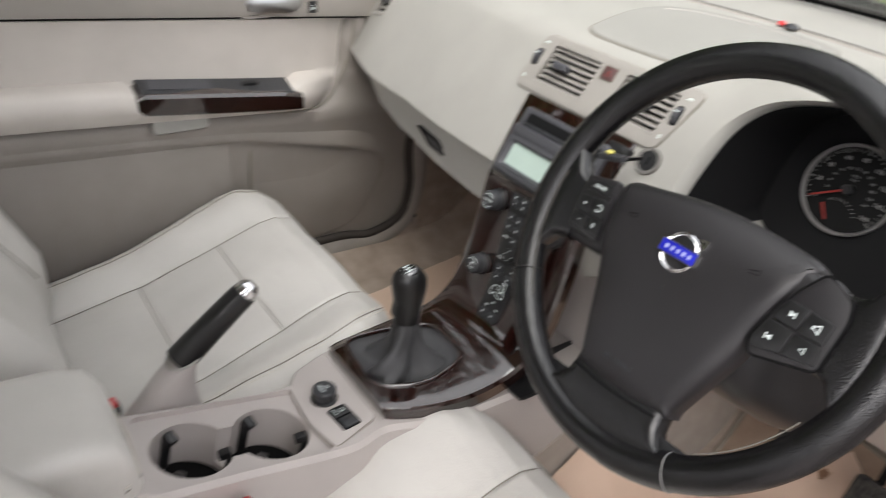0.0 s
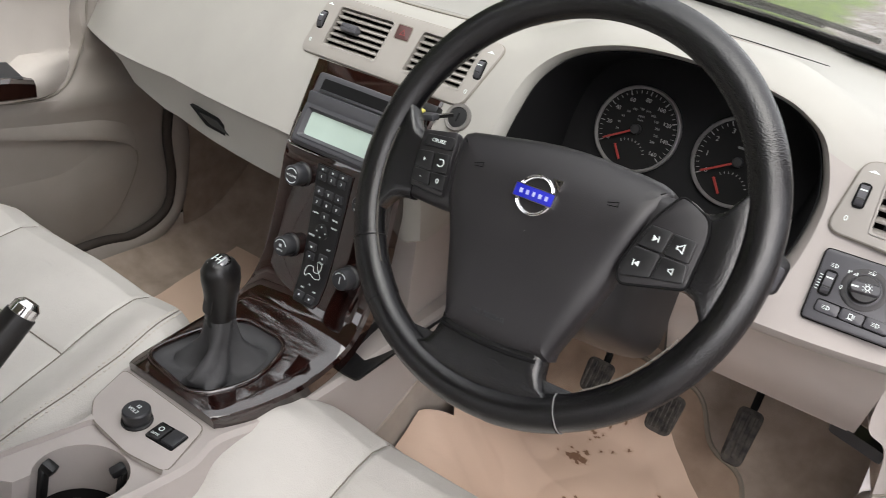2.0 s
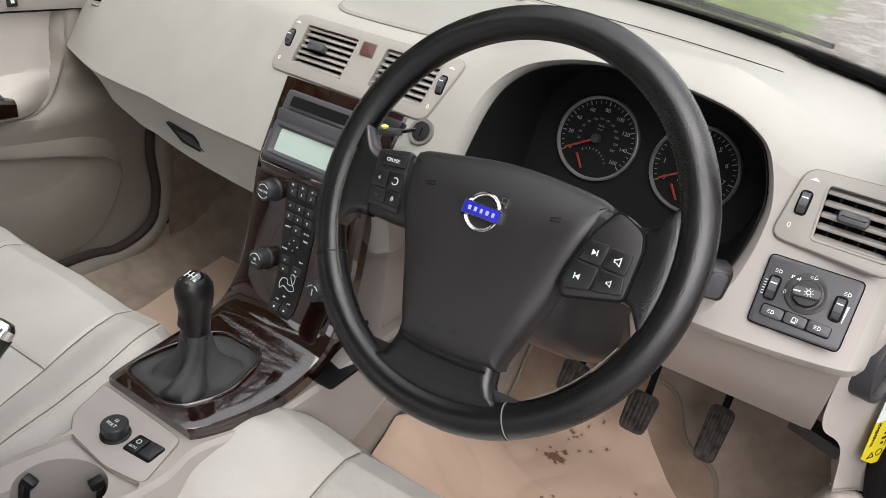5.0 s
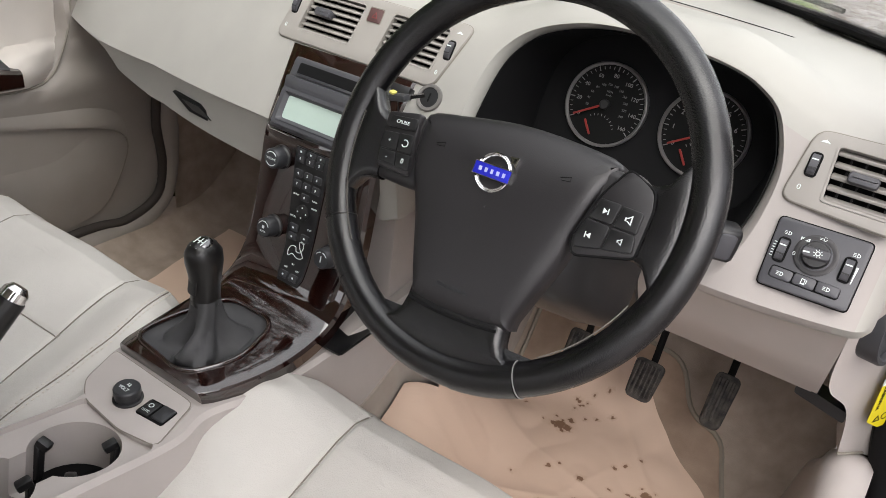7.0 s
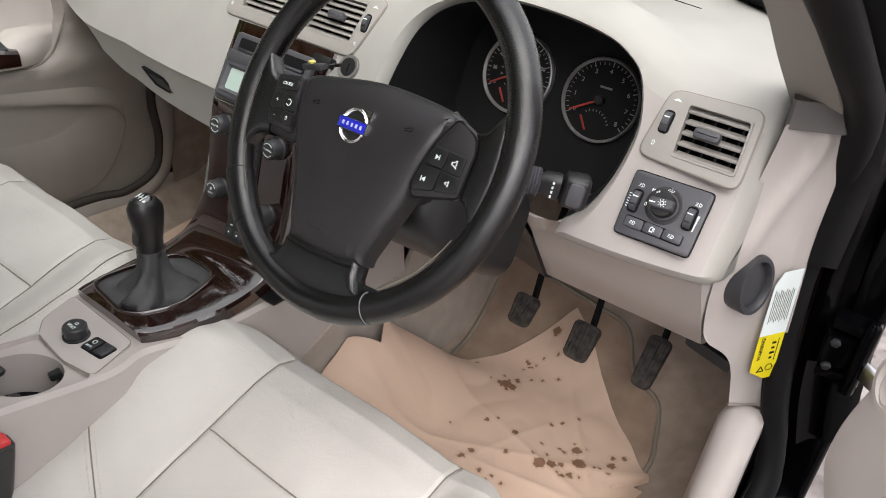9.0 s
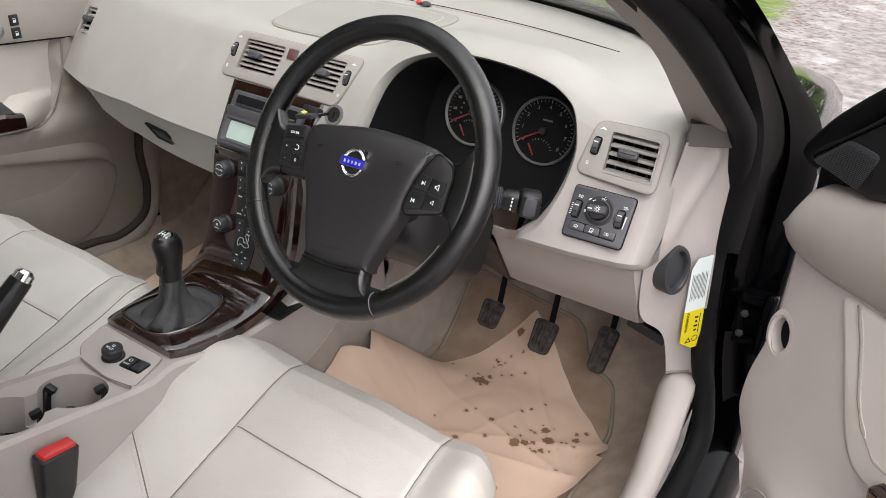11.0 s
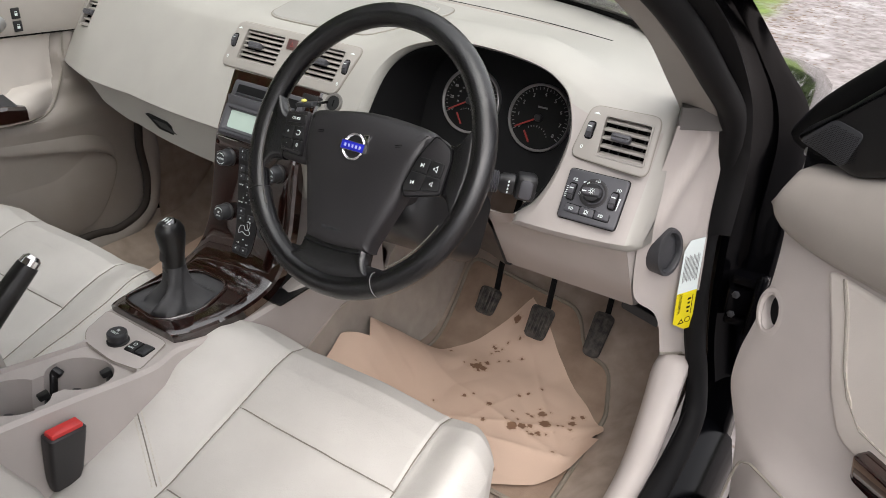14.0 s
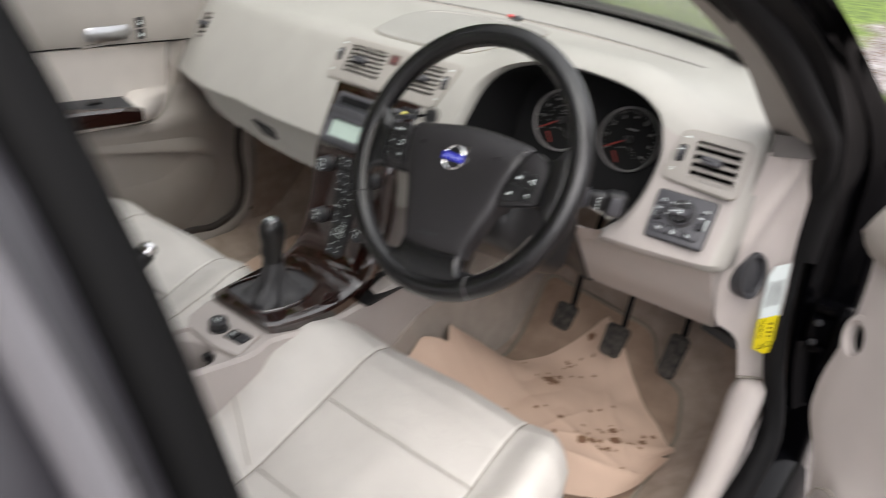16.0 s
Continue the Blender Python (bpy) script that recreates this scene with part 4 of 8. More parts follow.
part("lens", lathe([(0.006, 0), (0.006, 0.003), (0.003, 0.0055), (0, 0.006)], 14, pose(0.002, 1.068, 0.950)), RED, led)
part("sensor_dome", lathe([(0.011, 0), (0.010, 0.003), (0.005, 0.006), (0, 0.0065)], 18, pose(0.022, 1.064, 0.950)), CHARCOAL, led)

# ---------- under the dashboard, driver's side ----------
knee = thing("knee_panel", "beige plastic knee panel beneath the dashboard", "panel")


def knee_ring(x):
    k = (x - 0.14) / 0.51
    zf = face_foot(x)
    y0 = face_y(zf) + 0.016
    lo = interp(x, (0.14, 0.30, 0.40, 0.43, 0.47, 0.62, 0.652), (0.70, 0.655, 0.622, 0.603, 0.604, 0.606, 0.606))
    d = zf - lo
    tip = smoothstep(0.495, 0.445, x)
    return [(x, y0 + 0.01 + 0.008 * tip, zf - 0.004 - 0.013 * tip), (x, y0 + 0.012 + 0.1 * d, zf - 0.02), (x, y0 + 0.30 * d + 0.02, zf - 0.5 * d), (x, y0 + 0.62 * d + 0.014, lo + 0.014), (x, y0 + 0.72 * d + 0.018, lo + 0.003), (x, y0 + 0.72 * d + 0.03, lo), (x, y0 + 0.72 * d + 0.09, lo - 0.004), (x, y0 + 0.12 - 0.05 * tip, zf - 0.004 - 0.07 * tip)]


part("panel", loft([knee_ring(x) for x in (0.428, 0.431, 0.45, 0.48, 0.52, 0.56, 0.6, 0.63, 0.646, 0.651)]), BEIGE_DARK, knee, angle=62)
part("column_tray", loft([[(q[0], q[1] - 0.004, q[2] - 0.004) for q in knee_ring(x)] for x in (0.246, 0.28, 0.34, 0.40, 0.4275)]), BLACK, knee, "black cover beneath the column", 62)
part("inner_panel", loft([knee_ring(x) for x in (0.135, 0.18, 0.22, 0.245, 0.248)]), BEIGE_DARK, knee, "beige panel beside the column", 62)
part("panel_lip", tube([(x, knee_ring(x)[4][1] - 0.002, knee_ring(x)[4][2] + 0.0015) for x in np.linspace(0.431, 0.645, 14)], 0.0035, 6), BEIGE_DARK, knee)
column = thing("steering_column", "black steering column shroud behind the wheel", "column")
ax = (WHEEL.to_3x3() @ Vector((0, 0, 1))).normalized()
rings = []
for d, w, h, dy in ((-0.035, 0.030, 0.03, -0.005), (-0.045, 0.052, 0.045, -0.008), (-0.09, 0.058, 0.052, -0.012), (-0.15, 0.06, 0.056, -0.016), (-0.24, 0.055, 0.05, -0.012)):
    rings.append([(x, y + dy, d) for x, y in rrect(2 * w, 2 * h, 0.02, 5)])
part("shroud", loft(rings, m=WHEEL), BLACK_PAD, column)
part("lower_cover", loft([[(x, y + cy, d) for x, y in rrect(2 * w, h, 0.03, 6)] for d, w, h, cy in ((-0.060, 0.040, 0.070, -0.038), (-0.075, 0.060, 0.085, -0.046), (-0.11, 0.070, 0.100, -0.052), (-0.17, 0.078, 0.112, -0.056), (-0.23, 0.080, 0.115, -0.056))], m=WHEEL), BLACK, column, "black lower column cover", 50)


def stalk(side, name, label):
    out = thing(name, label, "stalk", "column stalks")
    base = WHEEL @ Vector((side * 0.05, 0.0, -0.075))
    tip = Vector((0.528, 0.600, 0.835)) if side > 0 else WHEEL @ Vector((-0.2, 0.015, -0.085))
    d = (tip - base).normalized()
    up = Vector((0, 0, 1))
    z = d.cross(up).normalized()
    m = Matrix((d, z.cross(d), z)).transposed().to_4x4()
    m.translation = base
    L = (tip - base).length
    part("arm", loft([[(s, y, zz) for y, zz in rrect(w, t, min(w, t) * 0.35, 4)] for s, w, t in ((0, 0.018, 0.014), (L * 0.42, 0.019, 0.015), (L * 0.50, 0.018, 0.014), (L * 0.66, 0.018, 0.015), (L * 0.70, 0.026, 0.020), (L * 0.80, 0.028, 0.021), (L * 0.81, 0.024, 0.017))], m=m), BLACK, out, angle=50)
    part("ridged_ring", lathe([(0.0125, 0)] + [(0.0158 if i % 2 else 0.0142, 0.0015 * i + 0.001) for i in range(10)] + [(0.0125, 0.0165)], 24, m @ Matrix.Translation((L * 0.555, 0, 0)) @ Matrix.Rotation(radians(90), 4, "Y")), PANEL_GREY, out)
    part("end_cap", loft([[(s, y, zz) for y, zz in rrect(w, t, 0.006, 4)] for s, w, t in ((L * 0.82, 0.030, 0.021), (L * 0.84, 0.035, 0.025), (L * 0.97, 0.036, 0.026), (L * 0.99, 0.033, 0.023), (L, 0.028, 0.018))], m=m), BLACK, out, angle=50)
    part("end_button", slab(rrect(0.017, 0.027, 0.005, 5), 0.010, 0.0142, m @ Matrix.Translation((L * 0.91, 0, 0)), 0.0014), PANEL_GREY, out, "dark grey end button")
    for i in range(4):
        part("symbol", box(0.002, 0.003, 0.0005, m @ Matrix.Translation((L * 0.75, -0.008 + 0.0052 * i, 0.0112))), WHITE, out)
    return out


stalk(1, "wiper_stalk", "black wiper stalk with ridged ring and end button")
stalk(-1, "indicator_stalk", "black indicator stalk behind the steering wheel")

ignition = thing("ignition_switch", "grey-ringed black ignition switch with key and yellow tag", "ignition")
IG = on_face(0.1285, v_of(0.8495), 0.0)
part("ring", lathe([(0.0175, -0.002), (0.0175, 0.002), (0.0165, 0.0035), (0.0128, 0.003), (0.0125, 0.001)], 28, IG), material("dull_ring", (0.20, 0.19, 0.18), 0.45, metal=0.4), ignition, "grey ring")
part("barrel", lathe([(0.0126, 0.0), (0.0126, 0.0015), (0.0, 0.0018)], 24, IG), BLACK, ignition, "black barrel face")
part("key_slot", box(0.0022, 0.011, 0.0006, IG @ Matrix.Translation((0, 0, 0.0019))), DARK_HOLE, ignition)
PALE_YELLOW = material("pale_yellow", (0.55, 0.50, 0.12), 0.5)
key = thing("ignition_key", "key with yellow plastic tag in the ignition", "key")
KM = Matrix.Translation(Vector((0.105, 0.618, 0.853))) @ Matrix.Rotation(radians(-12), 4, "Y")
part("key_grip", box(0.036, 0.015, 0.008, KM, 0.003), CHARCOAL, key)
part("shaft", box(0.022, 0.006, 0.004, KM @ Matrix.Translation((0.019, 0.014, -0.001)) @ Matrix.Rotation(radians(50), 4, "Z")), CHROME, key)
part("tag", slab(rrect(0.007, 0.009, 0.002), 0, 0.0020, KM @ Matrix.Translation((0.0, -0.004, 0.006)) @ Matrix.Rotation(radians(20), 4, "Y")), PALE_YELLOW, key, "pale yellow tag")
part("slot_box", box(0.034, 0.014, 0.02, on_face(0.088, v_of(0.846), 0.002), 0.002), BLACK, ignition)
tag2 = thing("key_fob", "dangling key fob with yellow tag below the ignition", "key fob")
part("fob", box(0.012, 0.006, 0.026, pose(0.115, 0.62, 0.775, 10, 8, 0), 0.002), CHARCOAL, tag2)
part("tag", box(0.012, 0.0025, 0.012, pose(0.13, 0.615, 0.768, 10, 30, 0), 0.001), PALE_YELLOW, tag2, "pale yellow tag")
part("cord", tube([(0.108, 0.62, 0.85), (0.112, 0.621, 0.81), (0.116, 0.62, 0.788)], 0.0012, 6), BLACK, tag2)

# glovebox catch
catch = thing("glovebox_catch", "dark pointed recess of the glovebox catch", "catch")
pr = dash_profile(-0.258)
pf, pg = Vector(pr[20]), Vector(pr[21])
gv = (pg - pf).normalized()
gm = Matrix((Vector((1, 0, 0)), gv, Vector((1, 0, 0)).cross(gv))).transposed().to_4x4()
gm.translation = pf.lerp(pg, 0.50)
part("recess", slab([(-0.052, -0.014), (0.010, -0.012), (0.052, 0.016), (-0.020, 0.010)], 0.004, -0.0016, gm), LINING, catch)
part("lever", slab([(-0.030, -0.008), (0.006, -0.007), (0.030, 0.009), (-0.010, 0.004)], -0.001, -0.0030, gm), BLACK, catch)


# ---------- stack: radio, keypad, knobs ----------
def stack_frame(z):
    """Pose on the stack's surface at a height: x across, y up along it, z out of it."""
    rows = catmull([(0, y, zz) for y, zz, *_ in STACK], 12)
    best = min(range(1, len(rows) - 1), key=lambda i: abs(rows[i].z - z) + (1 if rows[i].y < 0.54 else 0))
    t = (rows[best - 1] - rows[best + 1]).normalized()
    n = Vector((1, 0, 0)).cross(t)
    m = Matrix((Vector((1, 0, 0)), t, n)).transposed().to_4x4()
    m.translation = rows[best]
    return m


radio = thing("car_radio", "charcoal car radio with disc slot and pale green display", "radio")
RM = stack_frame(0.7995)
part("body", slab(rounded([(0.0805, 0.0590), (-0.0790, 0.0590), (-0.0815, -0.0410), (0.0815, -0.0410)], 0.006), -0.004, 0.006, RM, 0.003, 3), PANEL_GREY, radio)
part("disc_slot", slab(rrect(0.138, 0.019, 0.003), 0.0052, 0.0064, RM @ Matrix.Translation((0.002, 0.0420, 0))), DARK_HOLE, radio)
part("slot_shelf", box(0.134, 0.004, 0.006, RM @ Matrix.Translation((0.002, 0.0345, 0.0075)) @ Matrix.Rotation(radians(20), 4, "X"), 0.001, 1), CHARCOAL, radio)
part("ledge", box(0.154, 0.020, 0.009, RM @ Matrix.Translation((0, 0.0215, 0.0075)) @ Matrix.Rotation(radians(14), 4, "X"), 0.003), PANEL_GREY, radio)
part("display_frame", join(frame_ring(rrect(0.152, 0.050, 0.004), rrect(0.140, 0.040, 0.003), 0.005, 0.0125, RM @ Matrix.Translation((0.001, -0.0105, 0))), loft([[(x, y, z) for x, y in rrect(w, h, 0.003)] for w, h, z in ((0.140, 0.040, 0.0125), (0.130, 0.0305, 0.0066))], caps=False, m=RM @ Matrix.Translation((0.001, -0.0095, 0)))), PANEL_GREY, radio)
part("display", slab(rrect(0.133, 0.034, 0.002), 0.004, 0.0068, RM @ Matrix.Translation((0.001, -0.0085, 0))), LCD, radio, "pale green blank display")
part("chrome_line", tube([RM @ Vector(p) for p in ((-0.0835, 0.0, 0.0035), (-0.0835, -0.040, 0.0035), (-0.079, -0.0435, 0.0035), (-0.03, -0.0440, 0.0035))], 0.0009, 6), CHROME, radio)

keypad = thing("control_keypad", "black button strip running down the centre stack", "keypad")
KP = stack_frame(0.655)
key_outline = rounded([(0.029, 0.092), (-0.030, 0.092), (-0.0265, 0.0), (-0.0235, -0.084), (-0.018, -0.091), (0.018, -0.091), (0.0235, -0.084), (0.0265, 0.0)], 0.004)


def stack_wrap(outline, n=22, lift=0.002, thick=0.003):
    """A strip that follows the stack's bend."""
    rows = []
    z0, z1 = 0.570, 0.752
    for i in range(n + 1):
        z = z0 + (z1 - z0) * i / n
        m = stack_frame(z)
        k = i / n
        half = 0.021 + 0.008 * k
        if i == 0:
            half *= 0.8
        rows.append([m @ Vector(p) for p in ((-half, 0, -0.004), (-half, 0, lift), (-half + 0.002, 0, lift + 0.001), (half - 0.002, 0, lift + 0.001), (half, 0, lift), (half, 0, -0.004))])
    return loft(rows)


part("plate", stack_wrap(key_outline), BLACK, keypad)


def key_button(x, z, w, h, mark=True, round_=False, label=""):
    m = stack_frame(z) @ Matrix.Translation((x, 0, 0))
    b = part("button", lathe([(w / 2, 0.001), (w / 2, 0.0055), (w / 2 - 0.001, 0.0062), (0, 0.0062)], 20, m) if round_ else slab(rrect(w, h, 0.0022, 4), 0.001, 0.0055, m, 0.0012), CHARCOAL if not round_ else BLACK, keypad)
    if mark:
        bar = box(0.0026, 0.0024, 0.0003, m @ Matrix.Translation((0, 0, 0.0058)))
        part("print", bar, WHITE, b)
    return b


for i, z in enumerate((0.737, 0.722, 0.707)):
    for j in range(3):
        m = stack_frame(z)
        b = key_button(-0.0165 + 0.0165 * j, z, 0.0135, 0.0105, False)
        lettering(str(3 * i + j + 1), 0.0052, m @ Matrix.Translation((-0.0165 + 0.0165 * j, 0.0002, 0.0058)), WHITE, b, "print")
b = key_button(0.0, 0.692, 0.0135, 0.0105, False)
lettering("0", 0.0052, stack_frame(0.692) @ Matrix.Translation((0, 0.0002, 0.0058)), WHITE, b, "print")
for j in range(3):
    key_button(-0.017 + 0.017 * j, 0.7485, 0.0145, 0.0068)
for x, z, txt in ((-0.017, 0.692, "AUTO"), (0.0165, 0.692, "SCAN"), (0.0175, 0.678, "MENU"), (-0.0165, 0.659, "ENTER"), (0.0155, 0.647, "EXIT"), (0.0, 0.594, "AC"), (-0.010, 0.588, "ON"), (0.011, 0.588, "OFF")):
    lettering(txt, 0.0034, stack_frame(z) @ Matrix.Translation((x, 0, 0.0033)), WHITE, keypad, "print")
key_button(0.0, 0.668, 0.0215, 0.02, False, True)
for a in range(4):
    part("print", box(0.0018, 0.0018, 0.0003, stack_frame(0.668) @ Matrix.Translation((0.0072 * math.cos(a * math.pi / 2), 0.0072 * math.sin(a * math.pi / 2), 0.0064))), WHITE, keypad)
for x, z in ((-0.011, 0.646), (-0.011, 0.632), (0.011, 0.636), (-0.009, 0.578), (0.009, 0.578)):
    key_button(x, z, 0.015, 0.0105)
fig = [(-0.014, -0.002), (-0.010, 0.006), (-0.002, 0.007), (0.0, 0.001), (0.008, 0.002), (0.011, 0.010), (0.009, 0.017), (0.003, 0.015), (0.006, 0.006), (0.013, -0.004), (0.004, -0.008), (-0.006, -0.004), (-0.012, -0.009)]
part("airflow_outline", tube([stack_frame(0.614) @ Vector((p.x, p.y, 0.0034)) for p in catmull([(x, y, 0) for x, y in fig], 3, closed=True)], 0.0006, 5, closed=True), WHITE, keypad)
part("airflow_outline", tube([stack_frame(0.614) @ Vector((0.009 + 0.0035 * math.cos(a), 0.0185 + 0.0035 * math.sin(a), 0.0034)) for a in np.linspace(0, 6.0, 10)], 0.0006, 5), WHITE, keypad)


def stack_knob(x, z, mark):
    out = thing("rotary_knob", "charcoal rotary knob with white printed mark on dark fascia", "knob", "centre stack knobs")
    m = stack_frame(z) @ Matrix.Translation((x, 0, -0.002))
    part("skirt", lathe([(0.0165, 0.0), (0.0165, 0.004), (0.0145, 0.006)], 32, m), BLACK, out)
    part("cap", lathe([(0.0142, 0.004), (0.0145, 0.008), (0.0138, 0.0205), (0.0122, 0.0225), (0.0, 0.0227)], 32, m), CHARCOAL, out)
    mm = m @ Matrix.Translation((0, 0, 0.0227))
    if mark == "volume":
        lettering("VOLUME", 0.0042, mm, WHITE, out, "print")
        arcs = (35, 145), (215, 325)
    elif mark == "tuning":
        lettering("TUNING", 0.0042, mm, WHITE, out, "print")
        arcs = (35, 145), (215, 325)
    elif mark == "fan":
        lettering("AUTO", 0.0038, mm @ Matrix.Translation((0, -0.005, 0)), WHITE, out, "print")
        part("print", box(0.004, 0.004, 0.0003, mm @ Matrix.Translation((0, 0.0015, 0))), WHITE, out)
        arcs = ((20, 160),)
    else:
        part("print", box(0.0016, 0.009, 0.0003, mm), WHITE, out)
        arcs = (30, 80), (100, 150)
    for a0, a1 in arcs:
        part("print", tube([mm @ Vector((0.0095 * math.cos(radians(a)), 0.0095 * math.sin(radians(a)), 0)) for a in np.linspace(a0, a1, 12)], 0.0006, 5), WHITE, out)
    return out


stack_knob(-0.053, 0.729, "volume")
stack_knob(0.062, 0.729, "tuning")
stack_knob(-0.050, 0.630, "fan")
stack_knob(0.056, 0.628, "heat")

# ---------- gear lever ----------
DARK_CHROME = material("dark_chrome", (0.16, 0.16, 0.165), 0.18, metal=1.0, vary=0.03)
gear = thing("gear_lever", "black leather gear lever with chrome shift plate and boot", "gear lever")
BO0 = rounded([(-0.094, 0.366), (0.010, 0.356), (0.040, 0.418), (0.024, 0.494), (-0.060, 0.494), (-0.086, 0.430)], 0.026, 8)[::-1]
bo = []
for a, b in zip(BO0, BO0[1:] + BO0[:1]):
    n = max(1, int(math.dist(a, b) / 0.004))
    bo += [(a[0] + (b[0] - a[0]) * i / n, a[1] + (b[1] - a[1]) * i / n) for i in range(n)]


def plate_z(y):
    return interp(y, (0.34, 0.36, 0.40, 0.45, 0.50, 0.535), (0.533, 0.535, 0.536, 0.538, 0.544, 0.560))


# the fascia is open under the boot, with a rounded lip round the opening
cut(fascia, [slab(bo if sum((b[0] - a[0]) * (b[1] + a[1]) for a, b in zip(bo, bo[1:])) < 0 else bo[::-1], 0.49, 0.62)])
rows = []
axis0, axis1 = Vector((-0.024, 0.425, 0.536)), Vector((-0.020, 0.421, 0.594))
for k, (f, r, z) in enumerate(((1.01, 0, -0.003), (0.95, 0, -0.0085), (0.84, 0, -0.0115), (0.70, 0, -0.0120), (0.50, 0.024, -0.0110), (0.28, 0.024, -0.0055), (0.12, 0.0235, 0.006), (0.0, 0.0215, 0.021), (0.0, 0.0200, 0.036), (0.0, 0.0190, 0.051), (0.0, 0.0182, 0.066))):
    ring = []
    for i, (x, y) in enumerate(bo):
        c = axis0.lerp(axis1, max(0, z) / 0.066)
        d = Vector((x - axis0.x, y - axis0.y))
        a = math.atan2(d.y, d.x)
        wide = d * f + d.normalized() * r * (1 - f) if r else d * f
        amp = (0, 0, 0.0010, 0.0042, 0.0105, 0.0140, 0.0120, 0.0078, 0.0042, 0.0018, 0)[k]
        # slack leather: a pouch on the near side, hollows beside it, a lesser bulge behind
        tw = 0.10 * (k - 5)
        fold = amp * (0.9 * math.exp(-((a + 1.45 - 1.6 * tw) / 0.20) ** 2) - 1.1 * math.exp(-((a + 1.00 - 1.6 * tw) / 0.15) ** 2) + 1.9 * math.exp(-((a + 1.05 - tw) / 0.46) ** 2) - 0.9 * math.exp(-((a + 1.95 - tw) / 0.34) ** 2) - 0.9 * math.exp(-((a + 0.15 - tw) / 0.36) ** 2) + 0.9 * math.exp(-((a + 2.75) / 0.42) ** 2) + 0.8 * math.exp(-((a - 0.9) / 0.5) ** 2) - 0.5 * math.exp(-((a - 1.9) / 0.4) ** 2))
        q = d.normalized() * fold
        ring.append((c.x + wide.x + q.x, c.y + wide.y + q.y, plate_z(y) * f + 0.5360 * (1 - f) + z + 0.42 * fold))
    rows.append(ring)
part("boot", loft(rows, caps=False), BOOT, gear, "dark grey folded gear boot", 60)
part("boot_ring", tube([(axis0.x + (x - axis0.x) * 1.03, axis0.y + (y - axis0.y) * 1.03, plate_z(y) - 0.0005) for x, y in bo], 0.0034, 10, closed=True), WOOD, gear, "lacquered lip round the boot")
KNOB = Matrix.Translation(axis1) @ Matrix.Rotation(radians(-2), 4, "X") @ Matrix.Rotation(radians(1), 4, "Y") @ Matrix.Diagonal((1.04, 1.04, 1.27, 1))


def knob_ring(z, w, d, cy=0):
    return [(w * math.cos(2 * math.pi * i / 28), cy + d * math.sin(2 * math.pi * i / 28), z) for i in range(28)]


part("knob", loft([knob_ring(*r) for r in ((-0.004, 0.0150, 0.0155), (0.0, 0.0172, 0.0175), (0.02, 0.0172, 0.0182), (0.036, 0.0190, 0.021), (0.048, 0.0205, 0.0235, -0.001), (0.058, 0.0195, 0.0235, -0.002), (0.066, 0.0145, 0.018, -0.003), (0.0695, 0.008, 0.010, -0.004), (0.070, 0.002, 0.002, -0.004))], m=KNOB), SMOOTH_BLACK, gear, "black leather knob", 60)
part("knob_insert", slab(rrect(0.014, 0.030, 0.004), 0.0, 0.0014, KNOB @ Matrix.Translation((0, -0.0175, 0.030)) @ Matrix.Rotation(radians(80), 4, "X"), 0.0006), BLACK, gear)
tm = KNOB @ Matrix.Translation((0, -0.006, 0.0695)) @ Matrix.Rotation(radians(14), 4, "X")
part("shift_plate", loft([[(x, y, z) for x, y in circle(r, 24, 0, 0, r * 1.15)] for r, z in ((0.0125, -0.004), (0.0112, -0.0012), (0.0085, 0.0004), (0.005, 0.0010), (0.001, 0.0011))], m=tm), DARK_CHROME, gear, "chrome shift pattern plate")
for i, x in enumerate((-0.0055, 0.0, 0.0055)):
    part("shift_line", box(0.0012, 0.011, 0.0005, tm @ Matrix.Translation((x, 0, 0.0010))), WHITE if i < 9 else WHITE, gear)
part("shift_line", box(0.012, 0.0012, 0.0005, tm @ Matrix.Translation((0, 0, 0.0011))), WHITE, gear)
lettering("2 4 R", 0.0048, tm @ Matrix.Translation((0, -0.0095, 0.0006)), WHITE, gear)

# open tray behind the stack
tray = thing("side_tray", "open black tray beside the centre stack", "tray")
part("tray_floor", sheet([[(0.070, y, 0.540), (0.080, y, 0.5235), (0.100, y, 0.5225), (0.116, y, 0.5235), (0.122, y, 0.528)] for y in (0.520, 0.58, 0.66, 0.74)], 0.003), BLACK, tray)

# ---------- console fittings ----------
def con_z(y):
    return interp(y, [r[0] for r in CON], [r[1] for r in CON])


tilt = math.degrees(math.atan2(0.522 - 0.562, 0.20))
CUPS = [(0.012, 0.213), (0.010, 0.118)]


def on_console(x, y, lift=0.0):
    return Matrix.Translation((x, y, con_z(y) + lift)) @ Matrix.Rotation(radians(tilt), 4, "X")


